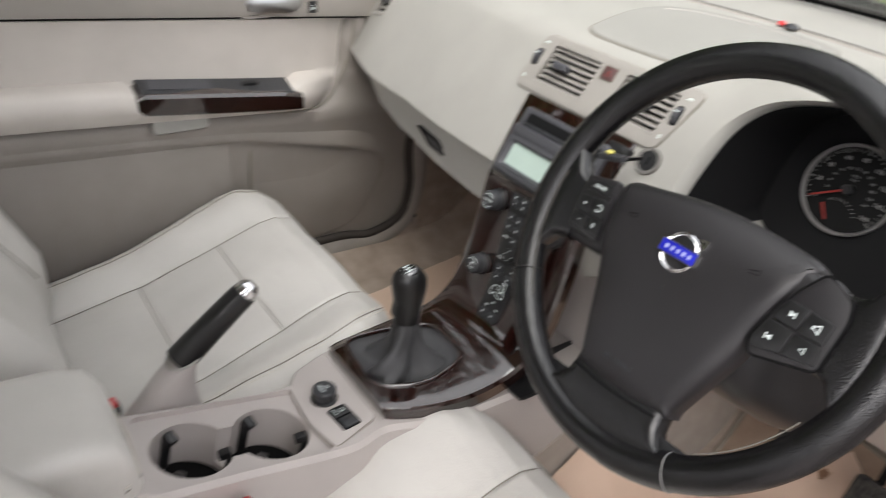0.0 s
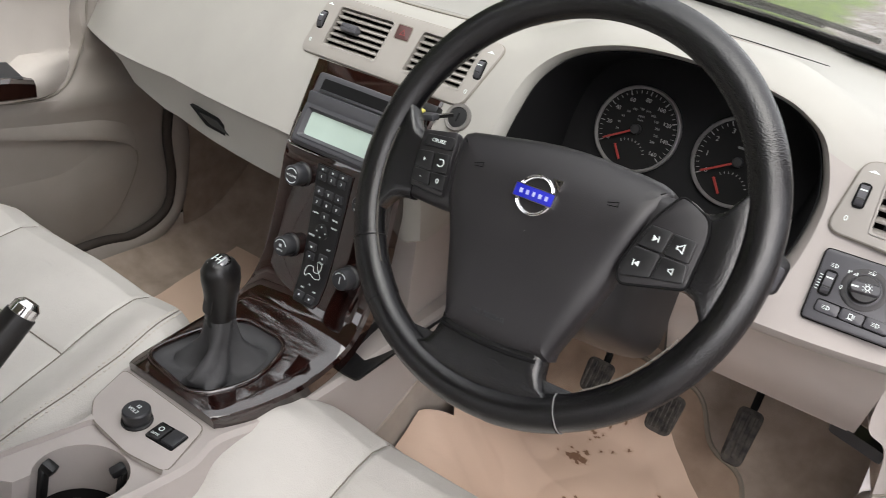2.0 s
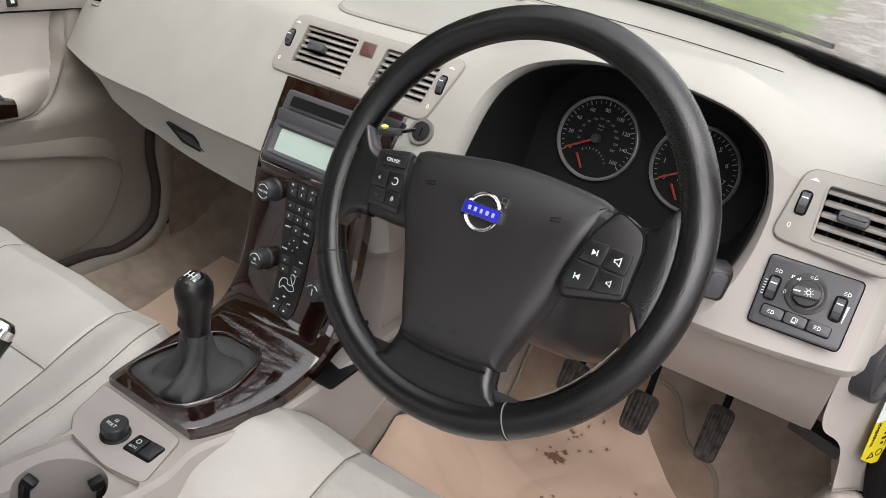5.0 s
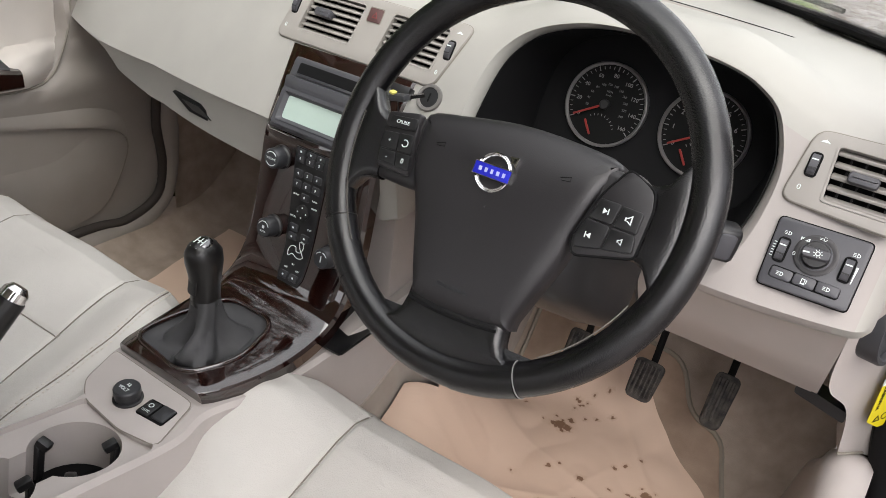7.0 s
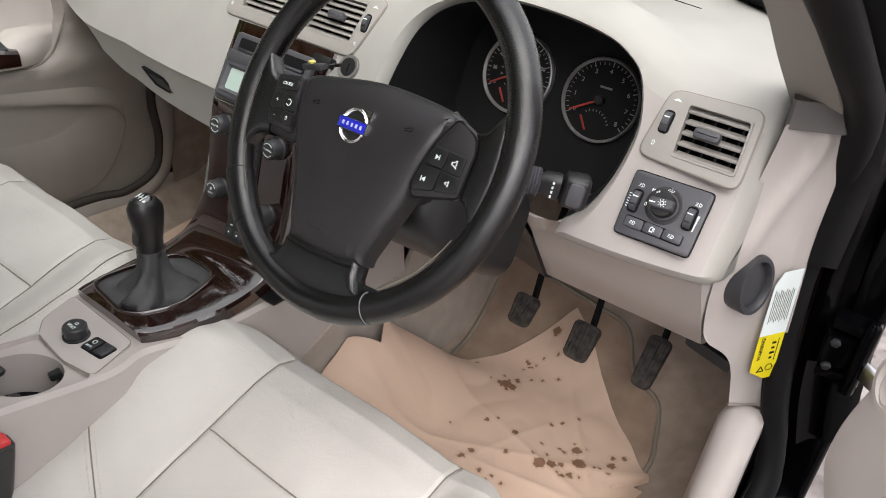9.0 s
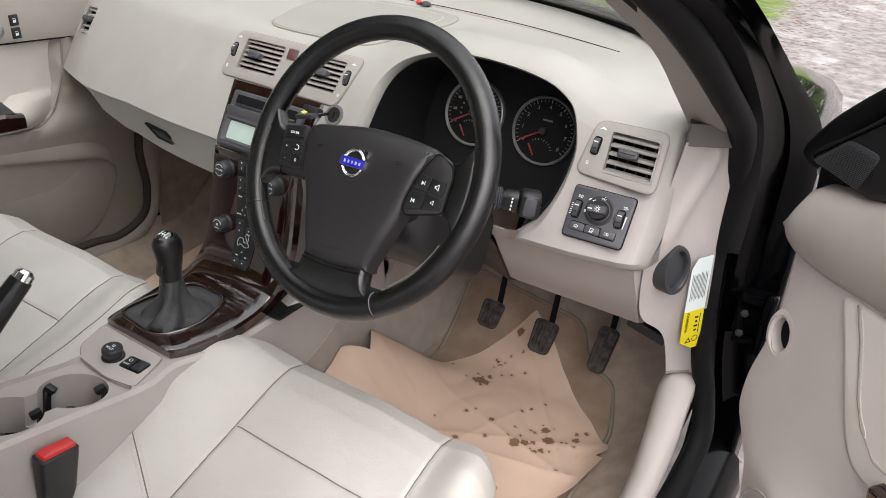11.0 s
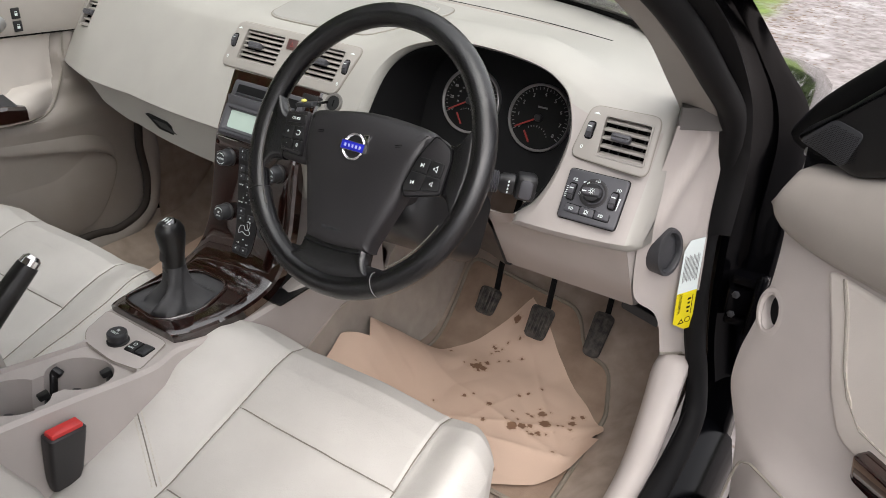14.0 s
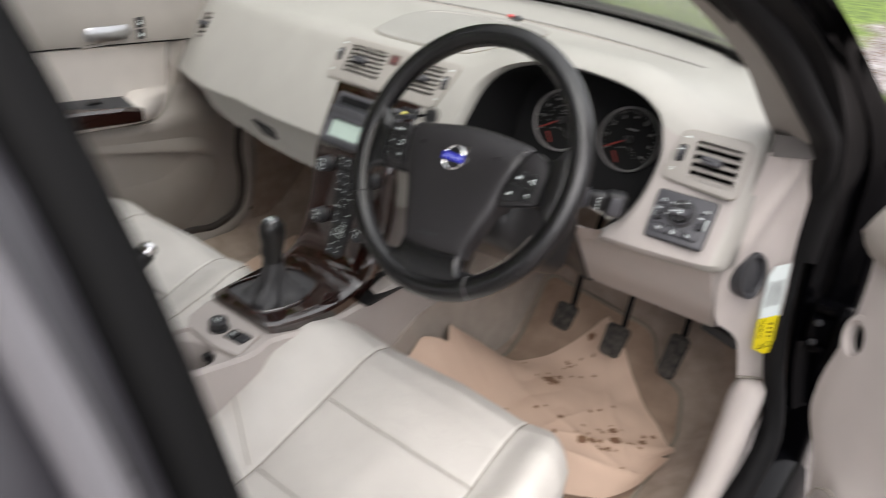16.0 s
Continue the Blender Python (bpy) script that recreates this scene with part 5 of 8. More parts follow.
cutters = [lathe([(0.0468, -0.07), (0.0468, 0.03)], 48, on_console(x, y)) for x, y in CUPS]
cutters.append(box(0.05, 0.06, 0.07, on_console(0.011, 0.165, -0.022), 0.004))
cutters.append(slab(rounded([(-0.055, 0.062), (0.070, 0.062), (0.072, 0.270), (-0.052, 0.270)], 0.012), 0, 0.04, Matrix.Translation((0, 0, con_z(0.165) - 0.0080)) @ Matrix.Translation((0, 0.165, 0)) @ Matrix.Rotation(radians(tilt), 4, "X") @ Matrix.Translation((0, -0.165, 0))))
cut(tunnel, cutters)
for x, y in CUPS:
    cup = thing("cup_holder", "round cup holder with black spring arms in console", "cup holder", "cup holders")
    m = on_console(x, y)
    part("rubber_base", lathe([(0.0462, -0.0695), (0.0462, -0.066), (0.0, -0.066)], 36, m), RUBBER, cup)
    for a in (75, 200, 320):
        ra = radians(a)
        am = m @ Matrix.Rotation(ra, 4, "Z") @ Matrix.Translation((0.0405, 0, 0))
        part("spring_arm", join(box(0.007, 0.012, 0.048, am @ Matrix.Translation((0.003, 0, -0.042)), 0.0015, 1), box(0.016, 0.012, 0.010, am @ Matrix.Translation((-0.003, 0, -0.017)) @ Matrix.Rotation(radians(-22), 4, "Y"), 0.003)), BLACK, cup)

switchplate = thing("console_switch_plate", "beige plate holding power socket and two black switches", "switch plate")
SPM = Matrix.Translation((-0.012, 0.305, 0.5195))
part("plate", slab(rounded([(0.083, -0.036), (0.060, 0.034), (-0.088, 0.036), (-0.068, -0.020), (-0.04, -0.040), (0.03, -0.046)], 0.010), -0.006, 0.0015, SPM, 0.0015), BEIGE_DARK, switchplate)
part("plate_line", tube([SPM @ Vector((x, y, 0.0005)) for x, y in rounded([(0.083, -0.036), (0.060, 0.034), (-0.088, 0.036), (-0.068, -0.020), (-0.04, -0.040), (0.03, -0.046)], 0.010)], 0.0008, 5, closed=True), SEAM, switchplate)
socket = thing("power_socket_cap", "round black power socket cap with white print", "socket cap")
SM = Matrix.Translation((-0.014, 0.296, 0.520))
part("collar", lathe([(0.0175, 0.0), (0.0175, 0.003), (0.0155, 0.004)], 28, SM), BLACK, socket)
part("cap", lathe([(0.0145, 0.003), (0.0150, 0.009), (0.0158, 0.0105), (0.0155, 0.0175), (0.0140, 0.0192), (0.0, 0.0196)], 28, SM), CHARCOAL, socket)
lettering("12", 0.0062, SM @ Matrix.Translation((0, 0.0035, 0.0198)), WHITE, socket)
lettering("VOLT", 0.0062, SM @ Matrix.Translation((0, -0.004, 0.0198)), WHITE, socket)
switch = thing("console_switch", "pair of black push switches beside the socket", "switch")
for i, x in enumerate((0.0195, 0.0395)):
    m = Matrix.Translation((x, 0.300 + 0.004 * i, 0.521)) @ Matrix.Rotation(radians(6), 4, "Z")
    b = part("push_button", slab(rrect(0.0180, 0.0225, 0.002), 0, 0.0040, m, 0.0014), CHARCOAL if i else BLACK, switch)
    if i == 0:
        lettering("DSTC", 0.0045, m @ Matrix.Translation((0, -0.006, 0.0041)), WHITE, b, "print")
        part("print", frame_ring(circle(0.0034, 10, 0, 0.0035), circle(0.0024, 10, 0, 0.0035), 0.0040, 0.0043, m), WHITE, b)
part("switch_bed", slab(rrect(0.041, 0.0265, 0.003), -0.002, 0.0012, Matrix.Translation((0.0295, 0.302, 0.521)) @ Matrix.Rotation(radians(6), 4, "Z")), DARK_HOLE, switch)

# ---------- handbrake ----------
brake_lever = thing("handbrake", "black leather handbrake lever with silver button, raised", "handbrake")
hb = [Vector(p) for p in ((-0.098, 0.085, 0.50), (-0.096, 0.118, 0.555), (-0.093, 0.150, 0.600))]
part("gaiter", loft([[(cx + w * math.cos(a), cy + d * math.sin(a), z + 0.25 * d * math.sin(a)) for a in np.linspace(0, 2 * math.pi, 24, endpoint=False)] for cx, cy, z, w, d in ((-0.094, 0.095, 0.46, 0.034, 0.075), (-0.095, 0.100, 0.50, 0.030, 0.062), (-0.095, 0.113, 0.535, 0.026, 0.045), (-0.094, 0.130, 0.570, 0.022, 0.028), (-0.093, 0.146, 0.592, 0.0205, 0.021))]), BEIGE_DARK, brake_lever, "beige gaiter", 60)
grip = [(-0.093, 0.140, 0.590), (-0.091, 0.165, 0.613), (-0.088, 0.190, 0.637), (-0.086, 0.212, 0.657), (-0.0845, 0.224, 0.668)]
part("grip", tube(catmull(grip, 4), 0.0165, 16, taper=[1.15 - 0.012 * i for i in range(17)]), SMOOTH_BLACK, brake_lever, "black leather grip", 60)
part("button", tube([(-0.0845, 0.224, 0.668), (-0.0838, 0.231, 0.6745), (-0.0834, 0.235, 0.678)], 0.0145, 16, taper=[1.0, 0.95, 0.6]), CHROME, brake_lever, "chrome end button")
part("gaiter_ring", tube([(-0.093 + 0.021 * math.cos(a), 0.146 + 0.021 * math.sin(a), 0.594 + 0.006 * math.sin(a)) for a in np.linspace(0, 2 * math.pi, 24, endpoint=False)], 0.002, 6, closed=True), BEIGE, brake_lever)

ar = []
for y, zt, half, zb in ((0.052, 0.575, 0.055, 0.545), (0.046, 0.618, 0.070, 0.54), (0.03, 0.642, 0.076, 0.54), (0.0, 0.652, 0.078, 0.54), (-0.12, 0.66, 0.079, 0.55), (-0.38, 0.66, 0.078, 0.56)):
    ar.append([(x, y, z) for x, z in rounded([(half, zt), (-half, zt), (-half, zb), (half, zb)], 0.022, 6)])
armrest = part("armrest", loft(ar), LEATHER, console, "cream leather centre armrest", 60)
for dz in (0.0, 0.006):
    part("stitching", tube([(0.0765, 0.032, 0.585 + dz), (0.060, 0.050, 0.583 + dz), (0.0, 0.0535, 0.582 + dz), (-0.06, 0.050, 0.583 + dz), (-0.0765, 0.032, 0.585 + dz)], 0.0011, 5), SEAM if dz == 0 else STITCH, armrest)


def buckle(x, y, z, lean):
    out = thing("seat_belt_buckle", "black seat belt buckle with red release button", "buckle", "seat belt buckles")
    m = Matrix.Translation((x, y, z)) @ Matrix.Rotation(radians(lean), 4, "Y") @ Matrix.Rotation(radians(-8), 4, "X")
    part("case", loft([[(a, b, h) for a, b in rrect(w, d, 0.006, 4)] for h, w, d in ((-0.09, 0.018, 0.04), (-0.07, 0.022, 0.048), (-0.01, 0.026, 0.054), (0.0, 0.026, 0.054), (0.002, 0.022, 0.050))], m=m), BLACK_PAD, out)
    part("release_button", slab(rrect(0.019, 0.046, 0.003), 0.0, 0.008, m, 0.003), RED, out, "red release button")
    return out


buckle(0.098, 0.128, 0.520, 4)
buckle(-0.135, 0.045, 0.520, -6)


# ---------- steering wheel details ----------
def in_wheel(pts, z):
    return [(x, y, z) for x, y in pts]


def spoke(side):
    rows = []
    for r, top, bot, zf, zb in ((0.080, 0.034, -0.036, 0.006, -0.022), (0.100, 0.032, -0.036, 0.006, -0.02), (0.125, 0.028, -0.034, 0.005, -0.016), (0.146, 0.026, -0.033, 0.004, -0.012)):
        rows.append([(side * r, y, z) for y, z in rounded([(top, zf), (top, zb), (bot, zb), (bot, zf)], 0.008, 4)])
    return loft(rows, m=WHEEL)


def web(side):
    """Leather that sweeps from the spoke's end into the rim."""
    rows = []
    for xc, top, bot, b, zf, zb in ((0.128, 0.027, -0.036, 0, 0.0065, -0.013), (0.138, 0.028, -0.0365, 0, 0.008, -0.013), (0.145, 0.0325, -0.040, 0.05, 0.009, -0.013), (0.148, 0.042, -0.048, 0.2, 0.0098, -0.012), (0.150, 0.051, -0.056, 0.5, 0.0095, -0.010), (0.156, 0.062, -0.066, 0.9, 0.007, -0.008), (0.165, 0.066, -0.070, 1.0, 0.003, -0.004)):
        ring = []
        for y, z in [(y, z) for y, z in rounded([(top, zf), (top, zb), (bot, zb), (bot, zf)], 0.011, 6)] + [(bot + (top - bot) * k, zf) for k in np.linspace(0.16, 0.84, 9)]:
            ring.append((side * (xc * (1 - b) + b * math.sqrt(0.172 ** 2 - y * y)), y, z))
        rows.append(ring)
    return loft(rows, m=WHEEL)


def low_spoke():
    rows = []
    for yc, half, b, zf, zb in ((-0.114, 0.0530, 0, 0.0080, -0.018), (-0.128, 0.0525, 0, 0.0092, -0.018), (-0.138, 0.0545, 0.05, 0.0105, -0.016), (-0.1445, 0.061, 0.3, 0.0108, -0.013), (-0.149, 0.073, 0.6, 0.0100, -0.011), (-0.156, 0.094, 0.9, 0.0080, -0.008), (-0.166, 0.100, 1.0, 0.004, -0.005)):
        ring = []
        for x, z in [(x, z) for x, z in rounded([(half, zf), (half, zb), (-half, zb), (-half, zf)], 0.012, 6)] + [(-half + 2 * half * k, zf) for k in np.linspace(0.14, 0.86, 11)]:
            ring.append((x, yc * (1 - b) - b * math.sqrt(0.172 ** 2 - x * x), z))
        rows.append(ring)
    return loft(rows, m=WHEEL)


for sd in (-1, 1):
    part("spoke", spoke(sd), BLACK_PAD, wheel, angle=50)
    part("leather_web", web(sd), BLACK_LEATHER, wheel, "black grained leather", 60)
part("spoke", low_spoke(), BLACK_LEATHER, wheel, "black grained leather lower spoke", 60)
part("pad_seam", tube([WHEEL @ Vector((x, -0.1325 + 1.5 * x * x, 0.0098)) for x in np.linspace(-0.047, 0.047, 16)], 0.0016, 6), DARK_HOLE, wheel)
part("hub_back", loft([[(0.075 * math.cos(a) * k, -0.045 + 0.072 * math.sin(a) * k, z) for a in np.linspace(0, 2 * math.pi, 32, endpoint=False)] for k, z in ((0.9, -0.010), (0.95, -0.024), (0.75, -0.040))], m=WHEEL), BLACK, wheel, "black hub behind the cover", 50)


def rim_point(a, r=0.1783, z=0.0):
    return WHEEL @ Vector((r * math.cos(a), r * math.sin(a), z))


def rim_loop(a, s=1.02):
    c, d = rim_point(a), (rim_point(a, 0.19) - rim_point(a)).normalized()
    n = (WHEEL.to_3x3() @ Vector((0, 0, 1))).normalized()
    return [c + 0.0155 * s * (math.cos(t) * d + math.sin(t) * n) for t in np.linspace(0, 2 * math.pi, 20, endpoint=False)]


for deg in (-152, -64):
    part("rim_seam", tube(rim_loop(radians(deg), 1.04), 0.0005, 6, closed=True), material("worn_edge", (0.22, 0.215, 0.21), 0.6) if deg == -64 else BLACK, wheel)
    part("rim_wrap", tube([rim_point(radians(deg + k)) for k in np.linspace(0.5, 20, 8)] if deg == -152 else [rim_point(radians(deg - k)) for k in np.linspace(0.5, 20, 8)], 0.0162, 16), BLACK_LEATHER, wheel)
for i in range(44):
    b = radians(172 + 1.05 * i)
    part("stitch", box(0.0034, 0.0010, 0.0008, WHEEL @ Matrix.Rotation(b, 4, "Z") @ Matrix.Translation((0.1635, 0, 0.0096)) @ Matrix.Rotation(radians(90), 4, "Z") @ Matrix.Rotation(radians(40), 4, "Y")), THREAD, wheel)
for i in range(26):
    b = radians(-56 + 1.2 * i)
    part("stitch", box(0.0034, 0.0010, 0.0008, WHEEL @ Matrix.Rotation(b, 4, "Z") @ Matrix.Translation((0.1628, 0, 0.0094)) @ Matrix.Rotation(radians(90), 4, "Z")), THREAD, wheel)
# badge: ring, blue bar, arrow
badge = part("badge_ring", loft([[(r * math.cos(t), r * math.sin(t), z) for t in np.linspace(0, 2 * math.pi, 40, endpoint=False)] for r, z in ((0.0180, 0.0135), (0.0180, 0.0158), (0.0172, 0.0167), (0.0164, 0.0160), (0.0156, 0.0165), (0.0146, 0.0158), (0.0142, 0.0145))], caps=False, m=WHEEL @ Matrix.Translation((-0.002, 0, 0))), CHROME, wheel, "chrome badge ring")
BM = WHEEL @ Matrix.Translation((-0.002, 0, 0)) @ Matrix.Rotation(radians(-3), 4, "Z")
part("badge_disc", lathe([(0.0140, 0.0135), (0.0140, 0.0148), (0, 0.0149)], 32, BM), BLACK, wheel)
part("badge_bar", slab(rrect(0.0375, 0.0112, 0.0008), 0.015, 0.0178, BM, 0.0006), BLUE, wheel, "blue badge bar")
part("badge_bar_rim", frame_ring(rrect(0.0385, 0.0122, 0.0010), rrect(0.0372, 0.0108, 0.0008), 0.015, 0.0181, BM), CHROME, wheel)
for i, w in enumerate((0.0050, 0.0046, 0.0040, 0.0050, 0.0046)):
    part("badge_mark", box(w * 0.62, 0.0040, 0.0004, BM @ Matrix.Translation((-0.0122 + 0.0061 * i, 0, 0.0178)), 0.0), material("pale_blue_print", (0.42, 0.45, 0.68), 0.5) if i == 0 else bpy.data.materials["pale_blue_print"], wheel)
part("badge_arrow", join(box(0.005, 0.0020, 0.002, BM @ Matrix.Translation((0.0140, 0.0130, 0.0150)) @ Matrix.Rotation(radians(45), 4, "Z")), frame_ring([(0.0198, 0.0186), (0.0105, 0.0180), (0.0192, 0.0092)], [(0.0182, 0.0172), (0.0138, 0.0169), (0.0179, 0.0126)], 0.0142, 0.0162, BM)), CHROME, wheel)
lettering("SRS AIRBAG", 0.0062, WHEEL @ Matrix.Translation((-0.006, -0.108, pad_z(-0.012, -0.102))), CHARCOAL, wheel, depth=0.0004)
for sx in (-1, 1):
    part("horn_mark", tube([WHEEL @ Vector((sx * 0.064 + x, 0.012 + y, pad_z(sx * 0.064 + x, 0.012 + y) + 0.0002)) for x, y in ((-0.005, 0.0), (-0.001, 0.001), (0.004, 0.0025), (0.0045, -0.0015), (-0.004, -0.002))], 0.0004, 5), DARK_HOLE, wheel)

# thumb buttons on the spokes
lp = rounded([(-0.0965, 0.0345), (-0.134, 0.0295), (-0.1305, -0.018), (-0.1285, -0.0235), (-0.0905, -0.0265)], 0.004)
part("button_pod", slab(lp, 0.002, 0.0108, WHEEL, 0.002), BLACK_PAD, wheel)
for pts, txt in (([(-0.0975, 0.0280), (-0.1275, 0.0262), (-0.1285, 0.0152), (-0.0960, 0.0165)], "CRUISE"), ([(-0.1130, 0.0112), (-0.1310, 0.0098), (-0.1300, -0.0060), (-0.1105, -0.0062)], "+"), ([(-0.0962, 0.0122), (-0.1120, 0.0112), (-0.1095, -0.0062), (-0.0930, -0.0056)], "o"), ([(-0.1102, -0.0074), (-0.1298, -0.0072), (-0.1275, -0.0190), (-0.1072, -0.0202)], "-"), ([(-0.0928, -0.0068), (-0.1092, -0.0074), (-0.1062, -0.0203), (-0.0905, -0.0215)], "0")):
    b = part("thumb_button", slab(rounded(pts, 0.002), 0.009, 0.0128, WHEEL, 0.0009), BLACK, wheel, "black thumb button")
    cx, cy = sum(p[0] for p in pts) / 4, sum(p[1] for p in pts) / 4
    if txt == "o":
        part("print", tube([WHEEL @ Vector((cx + 0.0034 * math.cos(a), cy + 0.0034 * math.sin(a), 0.0129)) for a in np.linspace(2.2, -2.6, 12)], 0.0005, 5), WHITE, b)
    else:
        lettering(txt, 0.0068 if txt != "CRUISE" else 0.0048, WHEEL @ Matrix.Translation((cx, cy, 0.0129)), WHITE, b, "print")
rp = rounded([(0.1135, 0.0335), (0.101, 0.015), (0.0930, -0.001), (0.0830, -0.0345), (0.0890, -0.0460), (0.1390, -0.0345), (0.1415, 0.0075), (0.1380, 0.0215), (0.126, 0.0300)], 0.005)
part("pod_gap", tube([WHEEL @ Vector((x, y, 0.0098)) for x, y in rounded([(0.1135, 0.0335), (0.101, 0.015), (0.0930, -0.001), (0.0830, -0.0345), (0.0890, -0.0460), (0.1390, -0.0345), (0.1415, 0.0075), (0.1380, 0.0215)], 0.005)], 0.0012, 5, closed=True), DARK_HOLE, wheel)
part("button_pod", slab(rp, 0.002, 0.0108, WHEEL, 0.002), BLACK_PAD, wheel)
for k, pts in enumerate(([(0.1165, 0.0042), (0.0985, 0.0052), (0.0928, -0.0125), (0.1137, -0.0138)], [(0.1362, 0.0022), (0.1180, 0.0038), (0.1152, -0.0140), (0.1352, -0.0155)], [(0.1132, -0.0152), (0.0922, -0.0138), (0.0850, -0.0315), (0.0885, -0.0390), (0.1108, -0.0348)], [(0.1350, -0.0168), (0.1147, -0.0154), (0.1122, -0.0346), (0.1368, -0.0310)])):
    b = part("thumb_button", slab(rounded(pts, 0.002), 0.009, 0.0128, WHEEL, 0.0009), BLACK, wheel, "black thumb button")
    cx, cy = sum(p[0] for p in pts) / len(pts), sum(p[1] for p in pts) / len(pts)
    s = (1, 0, -1, 0)[k]
    if s:
        part("print", join(slab([(-0.002 * s, 0.0025), (-0.002 * s, -0.0025), (0.002 * s, 0.0)][::s], 0.0127, 0.0130, WHEEL @ Matrix.Translation((cx, cy, 0))), box(0.0009, 0.005, 0.0004, WHEEL @ Matrix.Translation((cx + 0.0026 * s, cy, 0.0129)))), WHITE, b)
    else:
        g = 1.0 if k == 1 else 0.7
        o = [(-0.0035 * g, 0.0015 * g), (-0.0035 * g, -0.0015 * g), (-0.0015 * g, -0.0015 * g), (0.0025 * g, -0.0042 * g), (0.0025 * g, 0.0042 * g), (-0.0015 * g, 0.0015 * g)]
        part("print", frame_ring(o, [(x * 0.62, y * 0.62) for x, y in o], 0.0127, 0.0130, WHEEL @ Matrix.Translation((cx, cy, 0))), WHITE, b)


# ---------- seats ----------
def seat_height(u, y):
    """Cushion height over its half width u (-1..1) at y."""
    base = interp(y, (-0.10, 0.02, 0.20, 0.34, 0.42, 0.455, 0.485, 0.508, 0.522), (0.395, 0.385, 0.420, 0.468, 0.497, 0.502, 0.492, 0.462, 0.405))
    a = abs(u)
    bolster = 0.026 * smoothstep(0.50, 0.80, a) * (1 - smoothstep(0.40, 0.50, y) * 0.75)
    edge = -0.040 * max(0, (a - 0.80) / 0.20) ** 2.6
    dome = 0.006 * math.cos(min(1, a / 0.55) * math.pi / 2)
    return base + bolster + edge + dome


SEAT_HALF = 0.270


def seat_width(y):
    """The cushion's half width: fullest behind the front, then rounding off."""
    return SEAT_HALF * float(np.interp(y, (-0.1, 0.10, 0.20, 0.30, 0.37, 0.42, 0.455, 0.48, 0.50, 0.513, 0.522), (0.97, 0.98, 1.0, 1.05, 1.085, 1.07, 1.02, 0.94, 0.82, 0.68, 0.52)))


def groove(d, w=0.0028, h=0.0032):
    return -h * math.exp(-(d / w) ** 2)


def seat_top(u, y):
    z = seat_height(u, y)
    x = u * seat_width(y)
    z += groove(abs(x) - 0.146 + 0.02 * max(0, y - 0.34)) * (1 if y < 0.49 else 0.5)
    if abs(x) < 0.146:
        z += groove(y - 0.34 + 0.004 * math.cos(x * 12)) + groove(y - 0.195)
    z += 0.0016 * noise.noise((x * 22, y * 22, 3.1)) + 0.0022 * noise.noise((x * 9, y * 9, 7.7))
    # wrinkles across the bolsters
    z += 0.0012 * math.sin(y * 95 + 8 * noise.noise((x * 14, y * 8, 1))) * smoothstep(0.55, 0.8, abs(u)) * noise.noise((x * 6, y * 6, 9))
    return z


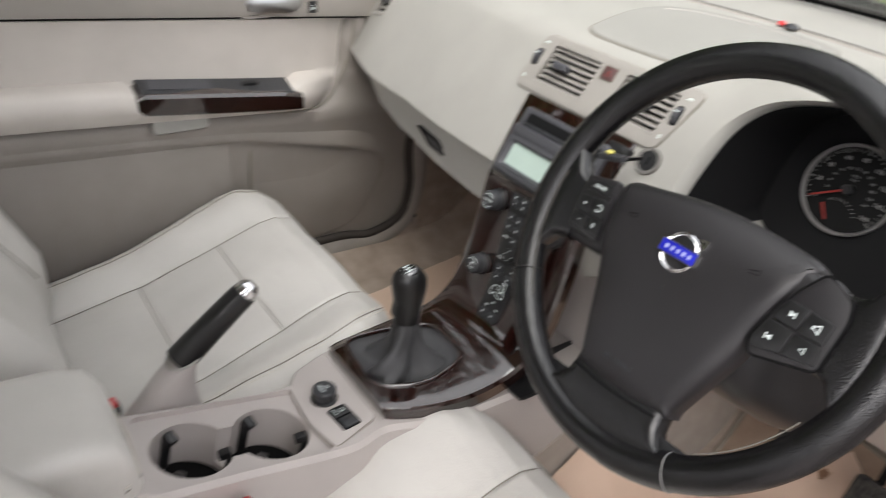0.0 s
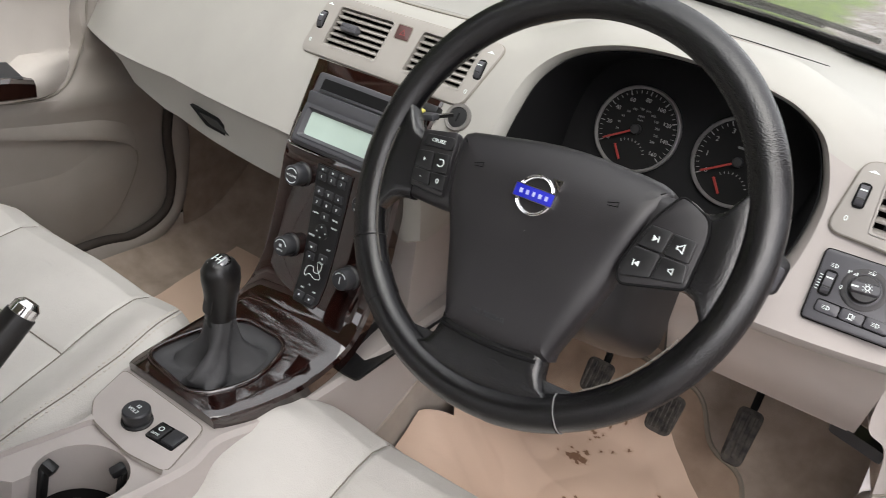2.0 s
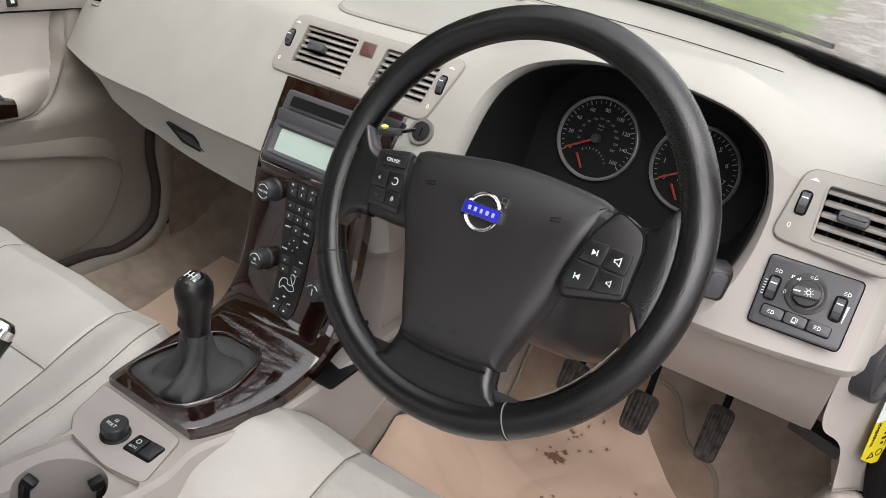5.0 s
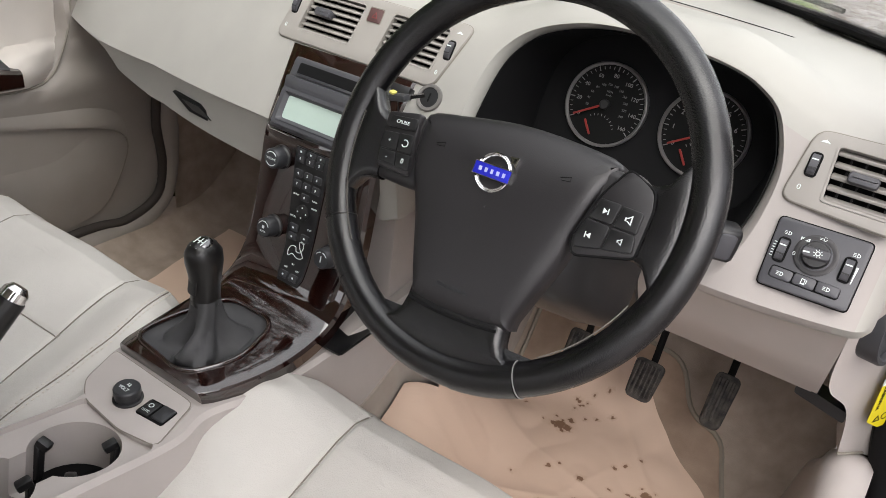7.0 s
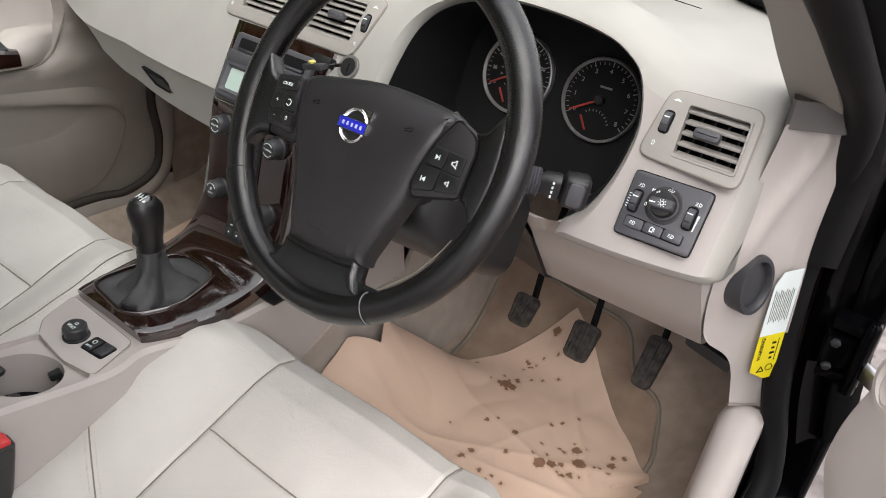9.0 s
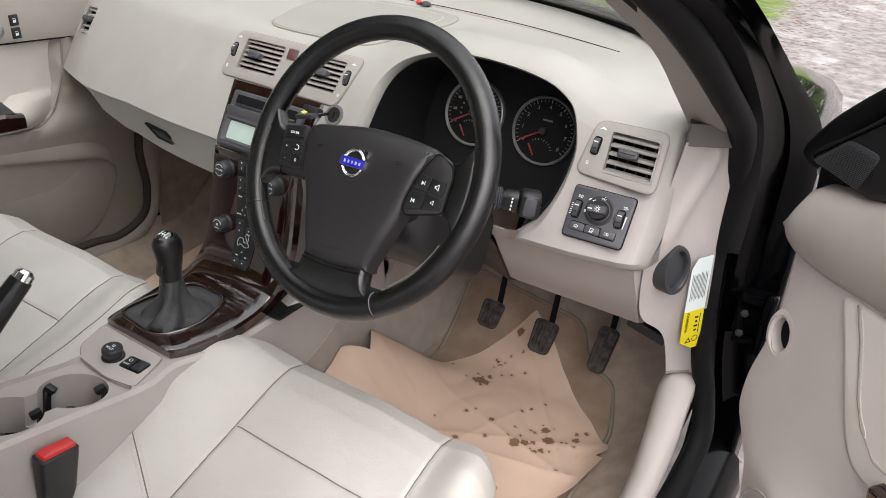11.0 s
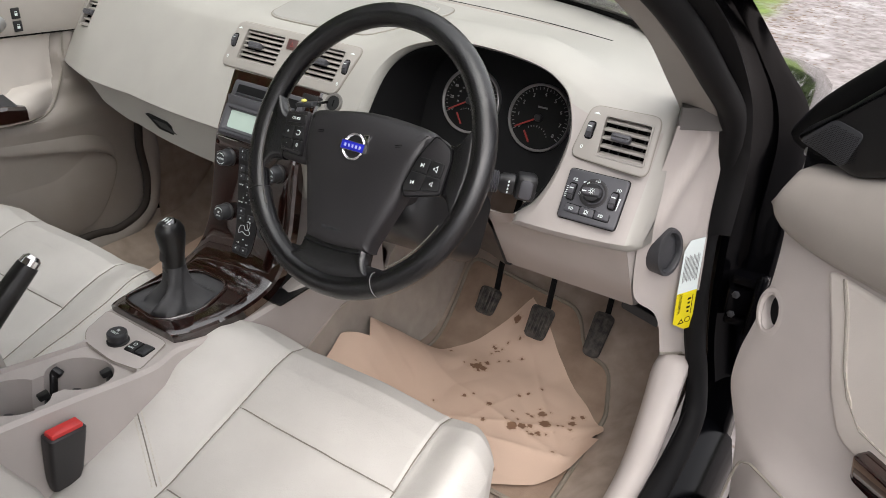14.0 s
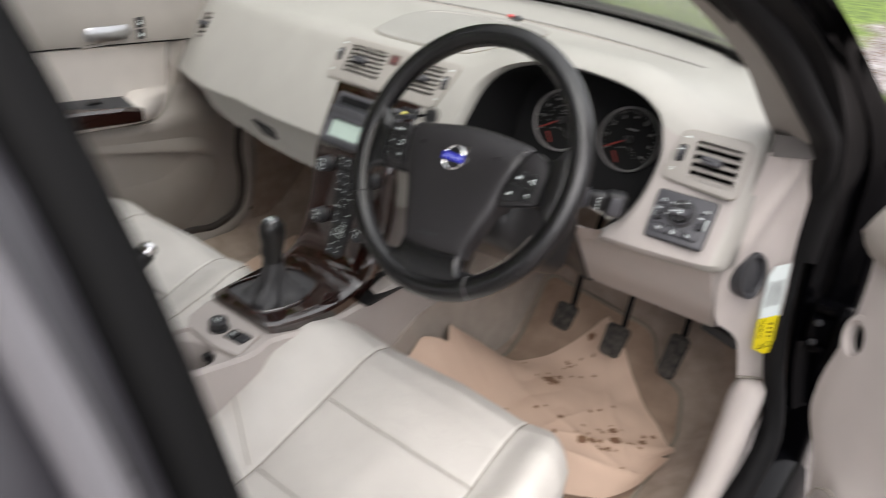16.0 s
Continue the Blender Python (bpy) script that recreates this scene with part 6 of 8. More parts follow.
def seat(cx, name, label, slant):
    out = thing(name, label, "car seat", "front seats", at=(cx, 0.2, 0.25))

    def across(d):
        """The driver's cushion: full on the tunnel side, steep on the door side."""
        if not slant or abs(d) < 0.150:
            return cx + d
        return cx + math.copysign(0.150 + (abs(d) - 0.150) * (0.68 if d > 0 else 1.36), d)

    us = np.sin(np.linspace(-1, 1, 201) * math.pi / 2) * 0.3 + np.linspace(-1, 1, 201) * 0.7
    ys = list(np.linspace(-0.08, 0.44, 190)) + list(np.linspace(0.443, 0.522, 30))
    rows = []
    for y in ys:
        rows.append([(across(u * seat_width(y)), y, seat_top(u, y)) for u in us])
    bm = bmesh.new()
    vs = [[bm.verts.new(p) for p in r] for r in rows]
    low = [[bm.verts.new((across(s * (seat_width(y) - 0.004)), y - 0.006, 0.335)) for y in ys] for s in (-1, 1)]
    for a, b in zip(vs, vs[1:]):
        for i in range(len(us) - 1):
            bm.faces.new((a[i], a[i + 1], b[i + 1], b[i]))
    for s, e in ((0, 0), (1, -1)):
        for i in range(len(ys) - 1):
            bm.faces.new((vs[i][e], vs[i + 1][e], low[s][i + 1], low[s][i]))
    bm.faces.new([*vs[-1], low[1][-1], low[0][-1]])
    under(part("cushion", bm, LEATHER, angle=70), out)
    under(part("seat_base", box(0.46, 0.46, 0.09, pose(cx, 0.22, 0.30), 0.02), TAUPE), out)
    for s in (-1, 1):
        under(part("insert_seam", tube([(cx + s * (0.146 - 0.02 * max(0, y - 0.34)), y, seat_top(s * (0.146 - 0.02 * max(0, y - 0.34)) / seat_width(y), y) + 0.0012) for y in np.linspace(-0.03, 0.488, 50)], 0.0010, 5), SEAM), out)
        # double-stitched seam: along the edge, or slanting in over the bolster
        if slant:
            line = [((0.272 - 0.118 * k) / seat_width(0.274 - 0.086 * k), 0.274 - 0.086 * k) for k in np.linspace(0, 1, 40)]
        else:
            line = [(0.83 - 0.02 * (0.48 - y) / 0.44, y) for y in np.linspace(0.48, 0.02, 70)]
        under(part("bolster_seam", tube([(across(s * u * seat_width(y)), y, seat_top(s * u, y) + 0.0006) for u, y in line], 0.0010, 5), SEAM), out)
        for off in (-0.0055, 0.0055):
            for u, y in line:
                v, y = u + off * (0.6 if slant else 1.0) / SEAT_HALF, y - (off * 0.8 if slant else 0.0)
                if v < 0.985:
                    under(part("stitch", box(0.0013, 0.0036, 0.0009, Matrix.Translation((across(s * v * seat_width(y)), y, seat_top(s * v, y) + 0.0003)) @ Matrix.Rotation(radians(s * -54 if slant else 0), 4, "Z")), STITCH), out)
    for yy in (0.34, 0.195):
        under(part("cross_seam", tube([(cx + x, yy - 0.004 * math.cos(x * 12), seat_top(x / seat_width(yy), yy - 0.004 * math.cos(x * 12)) + 0.0014) for x in np.linspace(-0.144, 0.144, 30)], 0.0010, 5), SEAM), out)
    # backrest, reclined
    B = Matrix.Translation((cx, 0.02, 0.40)) @ Matrix.Rotation(radians(32), 4, "X")
    rows = []
    for h, half, front, side in ((0.0, 0.235, 0.03, 0.05), (0.06, 0.25, 0.055, 0.085), (0.18, 0.262, 0.055, 0.10), (0.34, 0.262, 0.05, 0.10), (0.50, 0.245, 0.045, 0.085), (0.60, 0.215, 0.04, 0.06), (0.645, 0.17, 0.02, 0.03), (0.655, 0.12, 0.0, 0.0)):
        ring = []
        for k in np.linspace(-1, 1, 25):
            a = abs(k)
            d = front + (side - front) * smoothstep(0.5, 0.82, a) - side * 1.0 * max(0, (a - 0.82) / 0.18) ** 2
            ring.append((k * half, d, h))
        ring += [(k * half * 0.92, -0.06, h) for k in np.linspace(1, -1, 9)]
        rows.append(ring)
    under(part("backrest", loft(rows, m=B), LEATHER, angle=70), out)
    for s in (-1, 1):
        under(part("backrest_seam", tube([B @ Vector((s * (0.146 + 0.0 * h), 0.062 + 0.006 * smoothstep(0, 0.1, h), h)) for h in np.linspace(0.06, 0.5, 12)], 0.0013, 5), SEAM), out)
    return out


seat(0.346, "driver_seat", "cream leather driver's seat with grey stitched seams", True)
seat(-0.386, "passenger_seat", "cream leather front passenger seat, lightly creased", False)

# ---------- floor ----------
def foot_z(x, y):
    rise = smoothstep(0.92, 1.25, y) * 0.20 + smoothstep(1.18, 1.4, y) * 0.25
    side = 0.05 * smoothstep(0.60, 0.69, abs(x)) if abs(x) < 0.9 else 0
    return 0.250 + rise + side + 0.002 * noise.noise((x * 14, y * 14, 0))


rows = [[(x, y, foot_z(x, y)) for x in np.linspace(-0.72, 0.72, 49)] for y in np.linspace(-0.9, 1.42, 70)]
floor = tagged(part("floor", sheet(rows, 0.03), CARPET, angle=60), "worn taupe carpet rising into the footwells", "floor", kind="structure")

def dense(pts, step=0.012):
    out = []
    for a, b in zip(pts, pts[1:] + pts[:1]):
        n = max(1, int(math.dist(a, b) / step))
        out += [(a[0] + (b[0] - a[0]) * i / n, a[1] + (b[1] - a[1]) * i / n) for i in range(n)]
    return out


footmat = thing("floor_mat", "brown carpet floor mat with bound edge under the pedals", "mat")
MO = dense(rounded([(0.61, 0.60), (0.605, 0.90), (0.565, 1.005), (0.502, 1.015), (0.455, 1.08), (0.33, 1.09), (0.165, 1.105), (0.195, 0.90), (0.190, 0.60)], 0.03, 5))


def drape(outline, lift, rings=10, zf=None):
    zf = zf or foot_z
    cx = sum(p[0] for p in outline) / len(outline)
    cy = sum(p[1] for p in outline) / len(outline)
    rows = []
    for i in range(rings):
        k = 1 - i / rings * 0.98
        rows.append([(cx + (x - cx) * k, cy + (y - cy) * k, zf(cx + (x - cx) * k, cy + (y - cy) * k) + lift) for x, y in outline])
    bm = loft(rows, caps=False)
    bm.faces.new([v for v in bm.verts][-len(outline):])
    return bm


part("mat", drape(MO, 0.006), MAT, footmat, angle=60)
part("binding", tube([(x, y, foot_z(x, y) + 0.007) for x, y in MO], 0.0045, 6, closed=True), material("mat_binding", (0.25, 0.22, 0.18), 0.9), footmat)


def paper_z(x, y):
    up = foot_z(x, y) + 0.012
    up += 0.165 * smoothstep(0.31, 0.14, x) * interp(y, (0.50, 0.60, 0.655, 0.70, 0.735, 0.80, 0.88), (0.05, 0.55, 0.80, 0.84, 0.80, 0.52, 0.02)) + 0.02 * smoothstep(0.72, 0.5, y)
    crumple = 0.006 * noise.noise((x * 7, y * 7, 4)) + 0.005 * abs(noise.noise((x * 15 + 3, y * 11, 8)))
    # sharp creases where the sheet was folded and trodden
    for a, b, c, h in ((0.93, -0.36, 0.10, 0.006), (0.25, 0.97, 0.855, 0.005), (-0.45, 0.89, 0.47, 0.006), (0.80, 0.60, 0.905, 0.004), (-0.2, 0.98, 0.60, 0.004)):
        d = abs(a * x + b * y - c)
        crumple += h * math.exp(-d / 0.012) * (0.6 + 0.8 * noise.noise((x * 6, y * 6, c * 9)))
    curl = 0.03 * smoothstep(0.57, 0.65, x) * smoothstep(0.90, 0.80, y)
    return up + crumple + curl


PO = [(0.142, 0.600), (0.140, 0.652), (0.178, 0.692), (0.146, 0.736), (0.229, 0.876), (0.348, 1.066), (0.405, 1.035), (0.565, 0.896), (0.600, 0.860), (0.622, 0.832), (0.630, 0.806), (0.612, 0.800), (0.632, 0.778), (0.612, 0.705), (0.57, 0.645), (0.50, 0.59), (0.42, 0.50), (0.14, 0.50)]


paper = tagged(part("paper_mat", drape(dense(PO, 0.008), 0.0, 60, paper_z), KRAFT, angle=35), "brown kraft paper floor protector, creased and stained", "paper mat")
PO2 = [(-0.50, 0.45), (-0.16, 0.45), (-0.155, 0.80), (-0.20, 0.93), (-0.563, 0.935), (-0.545, 0.80), (-0.52, 0.65)]
paper2 = tagged(part("paper_mat", drape(dense(PO2), 0.014, 24, lambda x, y: foot_z(x, y) + 0.05 * smoothstep(-0.3, -0.16, x) + 0.005 * noise.noise((x * 8, y * 8, 2))), KRAFT, angle=35), "clean brown kraft paper in the passenger footwell", "paper mat")


def pedal(x, y, z, w, h, name, label, ridges, tilt_deg):
    out = thing(name, label, "pedal", "pedals")
    m = Matrix.Translation((x, y, z)) @ Matrix.Rotation(radians(tilt_deg), 4, "X")
    part("pad", slab(rounded([(w / 2, h / 2), (-w / 2, h / 2), (-w / 2 * 0.82, -h / 2), (w / 2 * 0.82, -h / 2)], 0.012, 5), -0.012, 0.004, m, 0.004), DUSTY_RUBBER, out)
    for i in range(ridges):
        xx = w * 0.84 * ((i + 0.5) / ridges - 0.5)
        part("ridge", box(w / ridges * 0.42, h * 0.80, 0.005, m @ Matrix.Translation((xx, 0, 0.005)), 0.0012, 1), DUSTY_RUBBER, out)
    part("arm", tube([m @ Vector((0, 0.01, -0.01)), m @ Vector((0.0, 0.03, -0.03)), Vector((x, y + 0.06, z + 0.09)), Vector((x, y + 0.13, z + 0.24))], 0.0062, 8), DARK_HOLE, out)
    return out


pedal(0.305, 0.925, 0.397, 0.047, 0.058, "clutch_pedal", "worn black rubber clutch pedal, dusty ridges", 5, 52)
pedal(0.425, 0.925, 0.392, 0.050, 0.068, "brake_pedal", "worn black rubber brake pedal, mud on ridges", 6, 52)
pedal(0.540, 0.955, 0.395, 0.040, 0.092, "accelerator_pedal", "long black rubber accelerator pedal, dusty", 3, 48)

# footwell walls under the dashboard, with the shade there put into the carpet colour
part_w = part("footwell_wall", sheet([[(x, 1.30, z) for z in (0.2, 0.5, 0.8)] for x in (-0.72, 0, 0.72)], 0.02), SHADED_CARPET)
tagged(part_w, "carpeted bulkhead behind the pedals, underdash shade in its colour", "wall", kind="structure")


# ---------- driver's side door opening ----------
apost = thing("a_post_trim", "pale grey plastic trim on the windscreen post and sill", "trim")
INN = [(0.669, 0.712, 0.926), (0.667, 0.708, 0.90), (0.662, 0.702, 0.856), (0.656, 0.694, 0.80), (0.653, 0.697, 0.745), (0.654, 0.708, 0.68), (0.661, 0.720, 0.645), (0.681, 0.749, 0.618), (0.691, 0.764, 0.59), (0.699, 0.776, 0.54), (0.701, 0.779, 0.526)]
OUT = [(0.709, 0.752, 0.925), (0.711, 0.768, 0.90), (0.710, 0.780, 0.85), (0.709, 0.788, 0.79), (0.711, 0.790, 0.74), (0.716, 0.797, 0.68), (0.719, 0.802, 0.645), (0.721, 0.806, 0.618), (0.722, 0.808, 0.59), (0.725, 0.813, 0.54), (0.727, 0.815, 0.518)]
rows = []
for a, b in zip(catmull(INN, 4), catmull(OUT, 4)):
    row = []
    for k in np.linspace(0, 1, 17):
        p = a.lerp(b, k)
        ridge = 0.30 + 0.45 * smoothstep(0.78, 0.92, p.z)
        p.y += 0.012 * math.sin(k * math.pi) * smoothstep(0.95, 0.88, p.z) * smoothstep(0.76, 0.82, p.z)
        p += Vector((0.006, -0.011, 0.0)) * math.exp(-((k - ridge) / 0.15) ** 2) * smoothstep(0.94, 0.90, p.z) * smoothstep(0.72, 0.80, p.z)
        row.append(p)
    back = Vector((0.004, 0.02, 0))
    rows.append([a + Vector((-0.01, 0.06, 0)), *row, b + Vector((0.012, 0.004, 0)), b + Vector((0.012, 0.03, 0))])
part("side_panel", sheet(rows, 0.003), BEIGE_DARK, apost, angle=50)
part("end_cap", loft([[(x, y, z) for x, y in rounded([(0.720, 0.746), (0.668, 0.712), (0.655, 0.77), (0.71, 0.82)], 0.008, 4)] for z in (0.921, 0.946, 0.951)]), material("grey_cap_plastic", (0.105, 0.098, 0.092), 0.55), apost, "grey end cap")
# kick panel and sill trim running back along the opening
SILL = []
for y, xi, xo, zi, zt in ((0.93, 0.684, 0.740, 0.29, 0.40), (0.86, 0.689, 0.752, 0.285, 0.465), (0.80, 0.690, 0.746, 0.285, 0.522), (0.74, 0.698, 0.749, 0.28, 0.470), (0.66, 0.705, 0.750, 0.275, 0.420), (0.55, 0.707, 0.747, 0.27, 0.408), (0.3, 0.707, 0.746, 0.27, 0.405), (-0.5, 0.707, 0.746, 0.27, 0.405)):
    SILL.append([(xi - 0.014, y, zi - 0.04), (xi - 0.006, y, zi + 0.02), (xi, y, zt - 0.035), (xi + 0.006, y, zt - 0.012), (xi + 0.018, y, zt), (xo - 0.012, y, zt + 0.001), (xo, y, zt - 0.006), (xo + 0.002, y, zt - 0.03)])
part("sill_cover", sheet(list(map(list, zip(*[catmull(c, 4) for c in zip(*SILL)]))), 0.003), BEIGE_DARK, apost, "beige sill cover", 60)
release = thing("bonnet_release", "black bonnet release handle under the knee panel", "handle")
part("handle", loft([[(x, y + 0.02 * k, z - 0.010 * k) for x, z in rounded([(x1, z1 + 0.008), (x0, z0 + 0.008), (x0, z0 - 0.008), (x1, z1 - 0.008)], 0.004, 3)] for k, (x0, z0, x1, z1), y in ((0, (0.628, 0.604, 0.690, 0.590), 0.765), (1, (0.628, 0.604, 0.690, 0.590), 0.785), (1, (0.632, 0.602, 0.686, 0.590), 0.79))]), BLACK, release)
part("panel_gap", tube([(0.700, 0.776, 0.531), (0.712, 0.792, 0.527), (0.728, 0.813, 0.522)], 0.0016, 6), SEAM, apost)
# pillar trim up to the roof
PI = [(0.664, 0.755, 0.935), (0.650, 0.70, 0.990), (0.648, 0.581, 1.067), (0.628, 0.461, 1.135), (0.575, 0.22, 1.265), (0.545, 0.10, 1.315)]
PO_ = [(0.708, 0.752, 0.938), (0.700, 0.647, 1.010), (0.680, 0.540, 1.081), (0.655, 0.453, 1.140), (0.60, 0.215, 1.270), (0.57, 0.09, 1.32)]
part("pillar_trim", sheet([[a + Vector((-0.002, 0.03, 0.01)), a, a.lerp(b, 0.35), a.lerp(b, 0.7), b, b + Vector((0.01, 0.02, 0.004))] for a, b in zip(catmull(PI, 5), catmull(PO_, 5))], 0.004), TAUPE, apost, "grey pillar trim", 60)

plug = thing("fuse_cover_plug", "round dark grey plug in the door post trim", "plug")
PM = Matrix.Translation((0.681, 0.738, 0.731)) @ Vector((0.92, -0.38, 0.14)).to_track_quat("Z", "Y").to_matrix().to_4x4()
part("rim", loft([[(0.70 * r * math.cos(a), 0.93 * r * math.sin(a), z) for a in np.linspace(0, 2 * math.pi, 32, endpoint=False)] for r, z in ((0.040, -0.02), (0.040, 0.009), (0.0385, 0.012), (0.033, 0.012), (0.031, 0.010), (0.030, 0.004))], caps=False, m=PM), CHARCOAL, plug)
part("face", loft([[(0.70 * r * math.cos(a), 0.93 * r * math.sin(a), z) for a in np.linspace(0, 2 * math.pi, 32, endpoint=False)] for r, z in ((0.031, 0.0), (0.030, 0.0045), (0.020, 0.0055), (0.008, 0.0060), (0.001, 0.0060))], m=PM), CHARCOAL, plug)

label = thing("warning_sticker", "white and yellow airbag warning sticker on the door post", "sticker")
TOP, BOT = Vector((0.705, 0.781, 0.747)), Vector((0.715, 0.793, 0.577))
up = (TOP - BOT).normalized()
side = Vector((0.55, 0.83, 0)).cross(up).cross(up).normalized()
side = side if side.x > 0 else -side
nn = side.cross(up)
nn = nn if nn.y < 0 else -nn
ST = Matrix((side, up, nn)).transposed().to_4x4()
if ST.determinant() < 0:
    ST = Matrix((side, up, side.cross(up))).transposed().to_4x4()
ST.translation = (TOP + BOT) / 2 + Vector((0.006, -0.004, 0))
part("white_half", slab([(0.019, 0.082), (-0.008, 0.082), (-0.017, 0.066), (-0.019, -0.01), (0.018, -0.01)], 0.002, 0.0026, ST), WHITE, label)
part("yellow_half", slab([(0.018, -0.0105), (-0.019, -0.0105), (-0.019, -0.066), (0.004, -0.082), (0.018, -0.082)], 0.002, 0.0026, ST), YELLOW, label)
for i in range(11):
    part("print_line", box(0.0009, 0.048 - 0.004 * (i % 3), 0.0003, ST @ Matrix.Translation((-0.013 + 0.0026 * i, 0.033, 0.0028))), GREY_PRINT, label)
lettering("WARNING!", 0.0072, ST @ Matrix.Translation((-0.011, -0.030, 0.0028)) @ Matrix.Rotation(radians(90), 4, "Z"), DARK_HOLE, label)
part("print_line", box(0.001, 0.036, 0.0003, ST @ Matrix.Translation((0.012, -0.036, 0.0028))), DARK_HOLE, label)
for i, h in enumerate((0.012, 0.009, 0.013, 0.008)):
    part("pictogram", box(h * 0.5, 0.0035, 0.0003, ST @ Matrix.Translation((0.006, -0.024 - 0.008 * i, 0.0028))), DARK_HOLE, label)
part("pictogram", frame_ring([(0.0055, -0.0), (-0.0045, 0.006), (-0.0045, -0.006)], [(0.0028, 0.0), (-0.0030, 0.0036), (-0.0030, -0.0036)], 0.0026, 0.003, ST @ Matrix.Translation((-0.004, -0.065, 0)) @ Matrix.Rotation(radians(90), 4, "Z")), DARK_HOLE, label)
part("pictogram", frame_ring(circle(0.0055, 14), circle(0.0045, 14), 0.0026, 0.003, ST @ Matrix.Translation((0.008, -0.064, 0))), DARK_HOLE, label)

# ---------- door seal, painted body ----------
SEAL = [(0.535, -0.12, 1.375), (0.56, 0.03, 1.345), (0.598, 0.20, 1.285), (0.668, 0.445, 1.150), (0.695, 0.540, 1.090), (0.716, 0.650, 1.012), (0.726, 0.735, 0.955), (0.727, 0.780, 0.90), (0.721, 0.812, 0.82), (0.718, 0.825, 0.73), (0.727, 0.822, 0.64), (0.743, 0.812, 0.555), (0.762, 0.808, 0.490), (0.775, 0.785, 0.435), (0.774, 0.73, 0.395), (0.771, 0.62, 0.378), (0.770, 0.3, 0.374), (0.770, -0.5, 0.374)]
seal = thing("door_seal", "black rubber door seal round the opening", "seal")
part("weatherstrip", tube(catmull(SEAL, 6), 0.0185, 12, flat=0.9), SEAL_RUBBER, seal)
BI = [(0.55, 0.05, 1.335), (0.60, 0.30, 1.215), (0.647, 0.45, 1.138), (0.656, 0.52, 1.104), (0.678, 0.63, 1.039), (0.692, 0.69, 1.0), (0.705, 0.745, 0.952), (0.712, 0.775, 0.90), (0.710, 0.795, 0.83), (0.709, 0.81, 0.74)]
BO = [(0.62, 0.05, 1.345), (0.672, 0.30, 1.235), (0.714, 0.48, 1.145), (0.731, 0.57, 1.095), (0.741, 0.66, 1.034), (0.747, 0.74, 0.969), (0.751, 0.79, 0.892), (0.751, 0.805, 0.86), (0.750, 0.82, 0.82), (0.748, 0.83, 0.74)]
part("seal_band", sheet([[a.lerp(b, k) + 0.014 * math.sin(math.pi * k) * Vector((0.26, -0.82, 0.51)) for k in (0, 0.06, 0.2, 0.4, 0.6, 0.8, 0.94, 1)] for a, b in zip(catmull(BI, 5), catmull(BO, 5))], 0.004), SEAL_RUBBER, seal, "broad rubber seal", 60)
part("trim_lip", tube([p + Vector((-0.014, -0.004, 0.006)) for p in catmull(SEAL, 6)], 0.0045, 6), RUBBER, seal)

body = thing("car", "gloss black car body with roof, wings and bonnet", "car")
# post and sill outside the seal: inner edge beside the rubber, outer edge beside the glass and wing
PA = [(0.62, 0.05, 1.355), (0.672, 0.30, 1.235), (0.712, 0.48, 1.145), (0.729, 0.57, 1.095), (0.739, 0.66, 1.034), (0.745, 0.74, 0.969), (0.749, 0.80, 0.89), (0.748, 0.832, 0.82), (0.748, 0.848, 0.73), (0.755, 0.845, 0.64), (0.768, 0.838, 0.55), (0.788, 0.828, 0.48)]
PB = [(0.66, 0.09, 1.368), (0.707, 0.33, 1.243), (0.747, 0.50, 1.147), (0.760, 0.61, 1.092), (0.776, 0.735, 1.024), (0.800, 0.830, 0.960), (0.812, 0.885, 0.90), (0.815, 0.885, 0.83), (0.815, 0.893, 0.74), (0.820, 0.890, 0.65), (0.830, 0.883, 0.56), (0.845, 0.873, 0.49)]
POST = []
for a, b in zip(catmull(PA, 5), catmull(PB, 5)):
    away = Vector((-0.035, 0.045, 0.012))
    POST.append([a + away, a + Vector((-0.012, 0.004, 0)), a, a.lerp(b, 0.18) + Vector((0, 0.012, 0)), a.lerp(b, 0.34) + Vector((0, 0.012, 0)), a.lerp(b, 0.46) + Vector((0, -0.002, 0.002)), a.lerp(b, 0.72) + Vector((0.002, -0.006, 0.004)), a.lerp(b, 0.90) + Vector((0.001, -0.004, 0.003)), b, b + away])
part("windscreen_post", loft(POST), FRAME_PAINT, body, "gloss black post", 40)
# the same post on the other side, seen from within
part("windscreen_post", loft([[(-p[0] + 0.0, p[1], p[2]) for p in r] for r in POST[:36]]), PAINT, body, "gloss black post", 40)
part("roof_rail", loft([[(-x + dx, y, z + dz) for dx, dz in ((-0.02, -0.03), (0.03, -0.035), (0.05, 0.02), (-0.02, 0.03))] for x, y, z in ((0.62, 0.06, 1.345), (0.585, -0.25, 1.375), (0.58, -0.8, 1.375), (0.60, -1.3, 1.32))]), PAINT, body)
part("hinge_pillar", loft([[(x, y, z) for x, y in rounded([(x1, 0.87), (0.74, 0.87), (0.74, 1.0), (x1, 1.0)], 0.012, 4)] for z, x1 in ((0.2, 0.825), (0.5, 0.825), (0.75, 0.82), (0.875, 0.80))]), FRAME_PAINT, body, "gloss black hinge pillar")
part("lower_sill", loft([[(0.772, y, 0.38), (0.80, y, 0.37), (0.835, y, 0.34), (0.85, y, 0.28), (0.84, y, 0.14), (0.78, y, 0.12)] for y in (0.88, 0.4, -0.6)]), FRAME_PAINT, body)
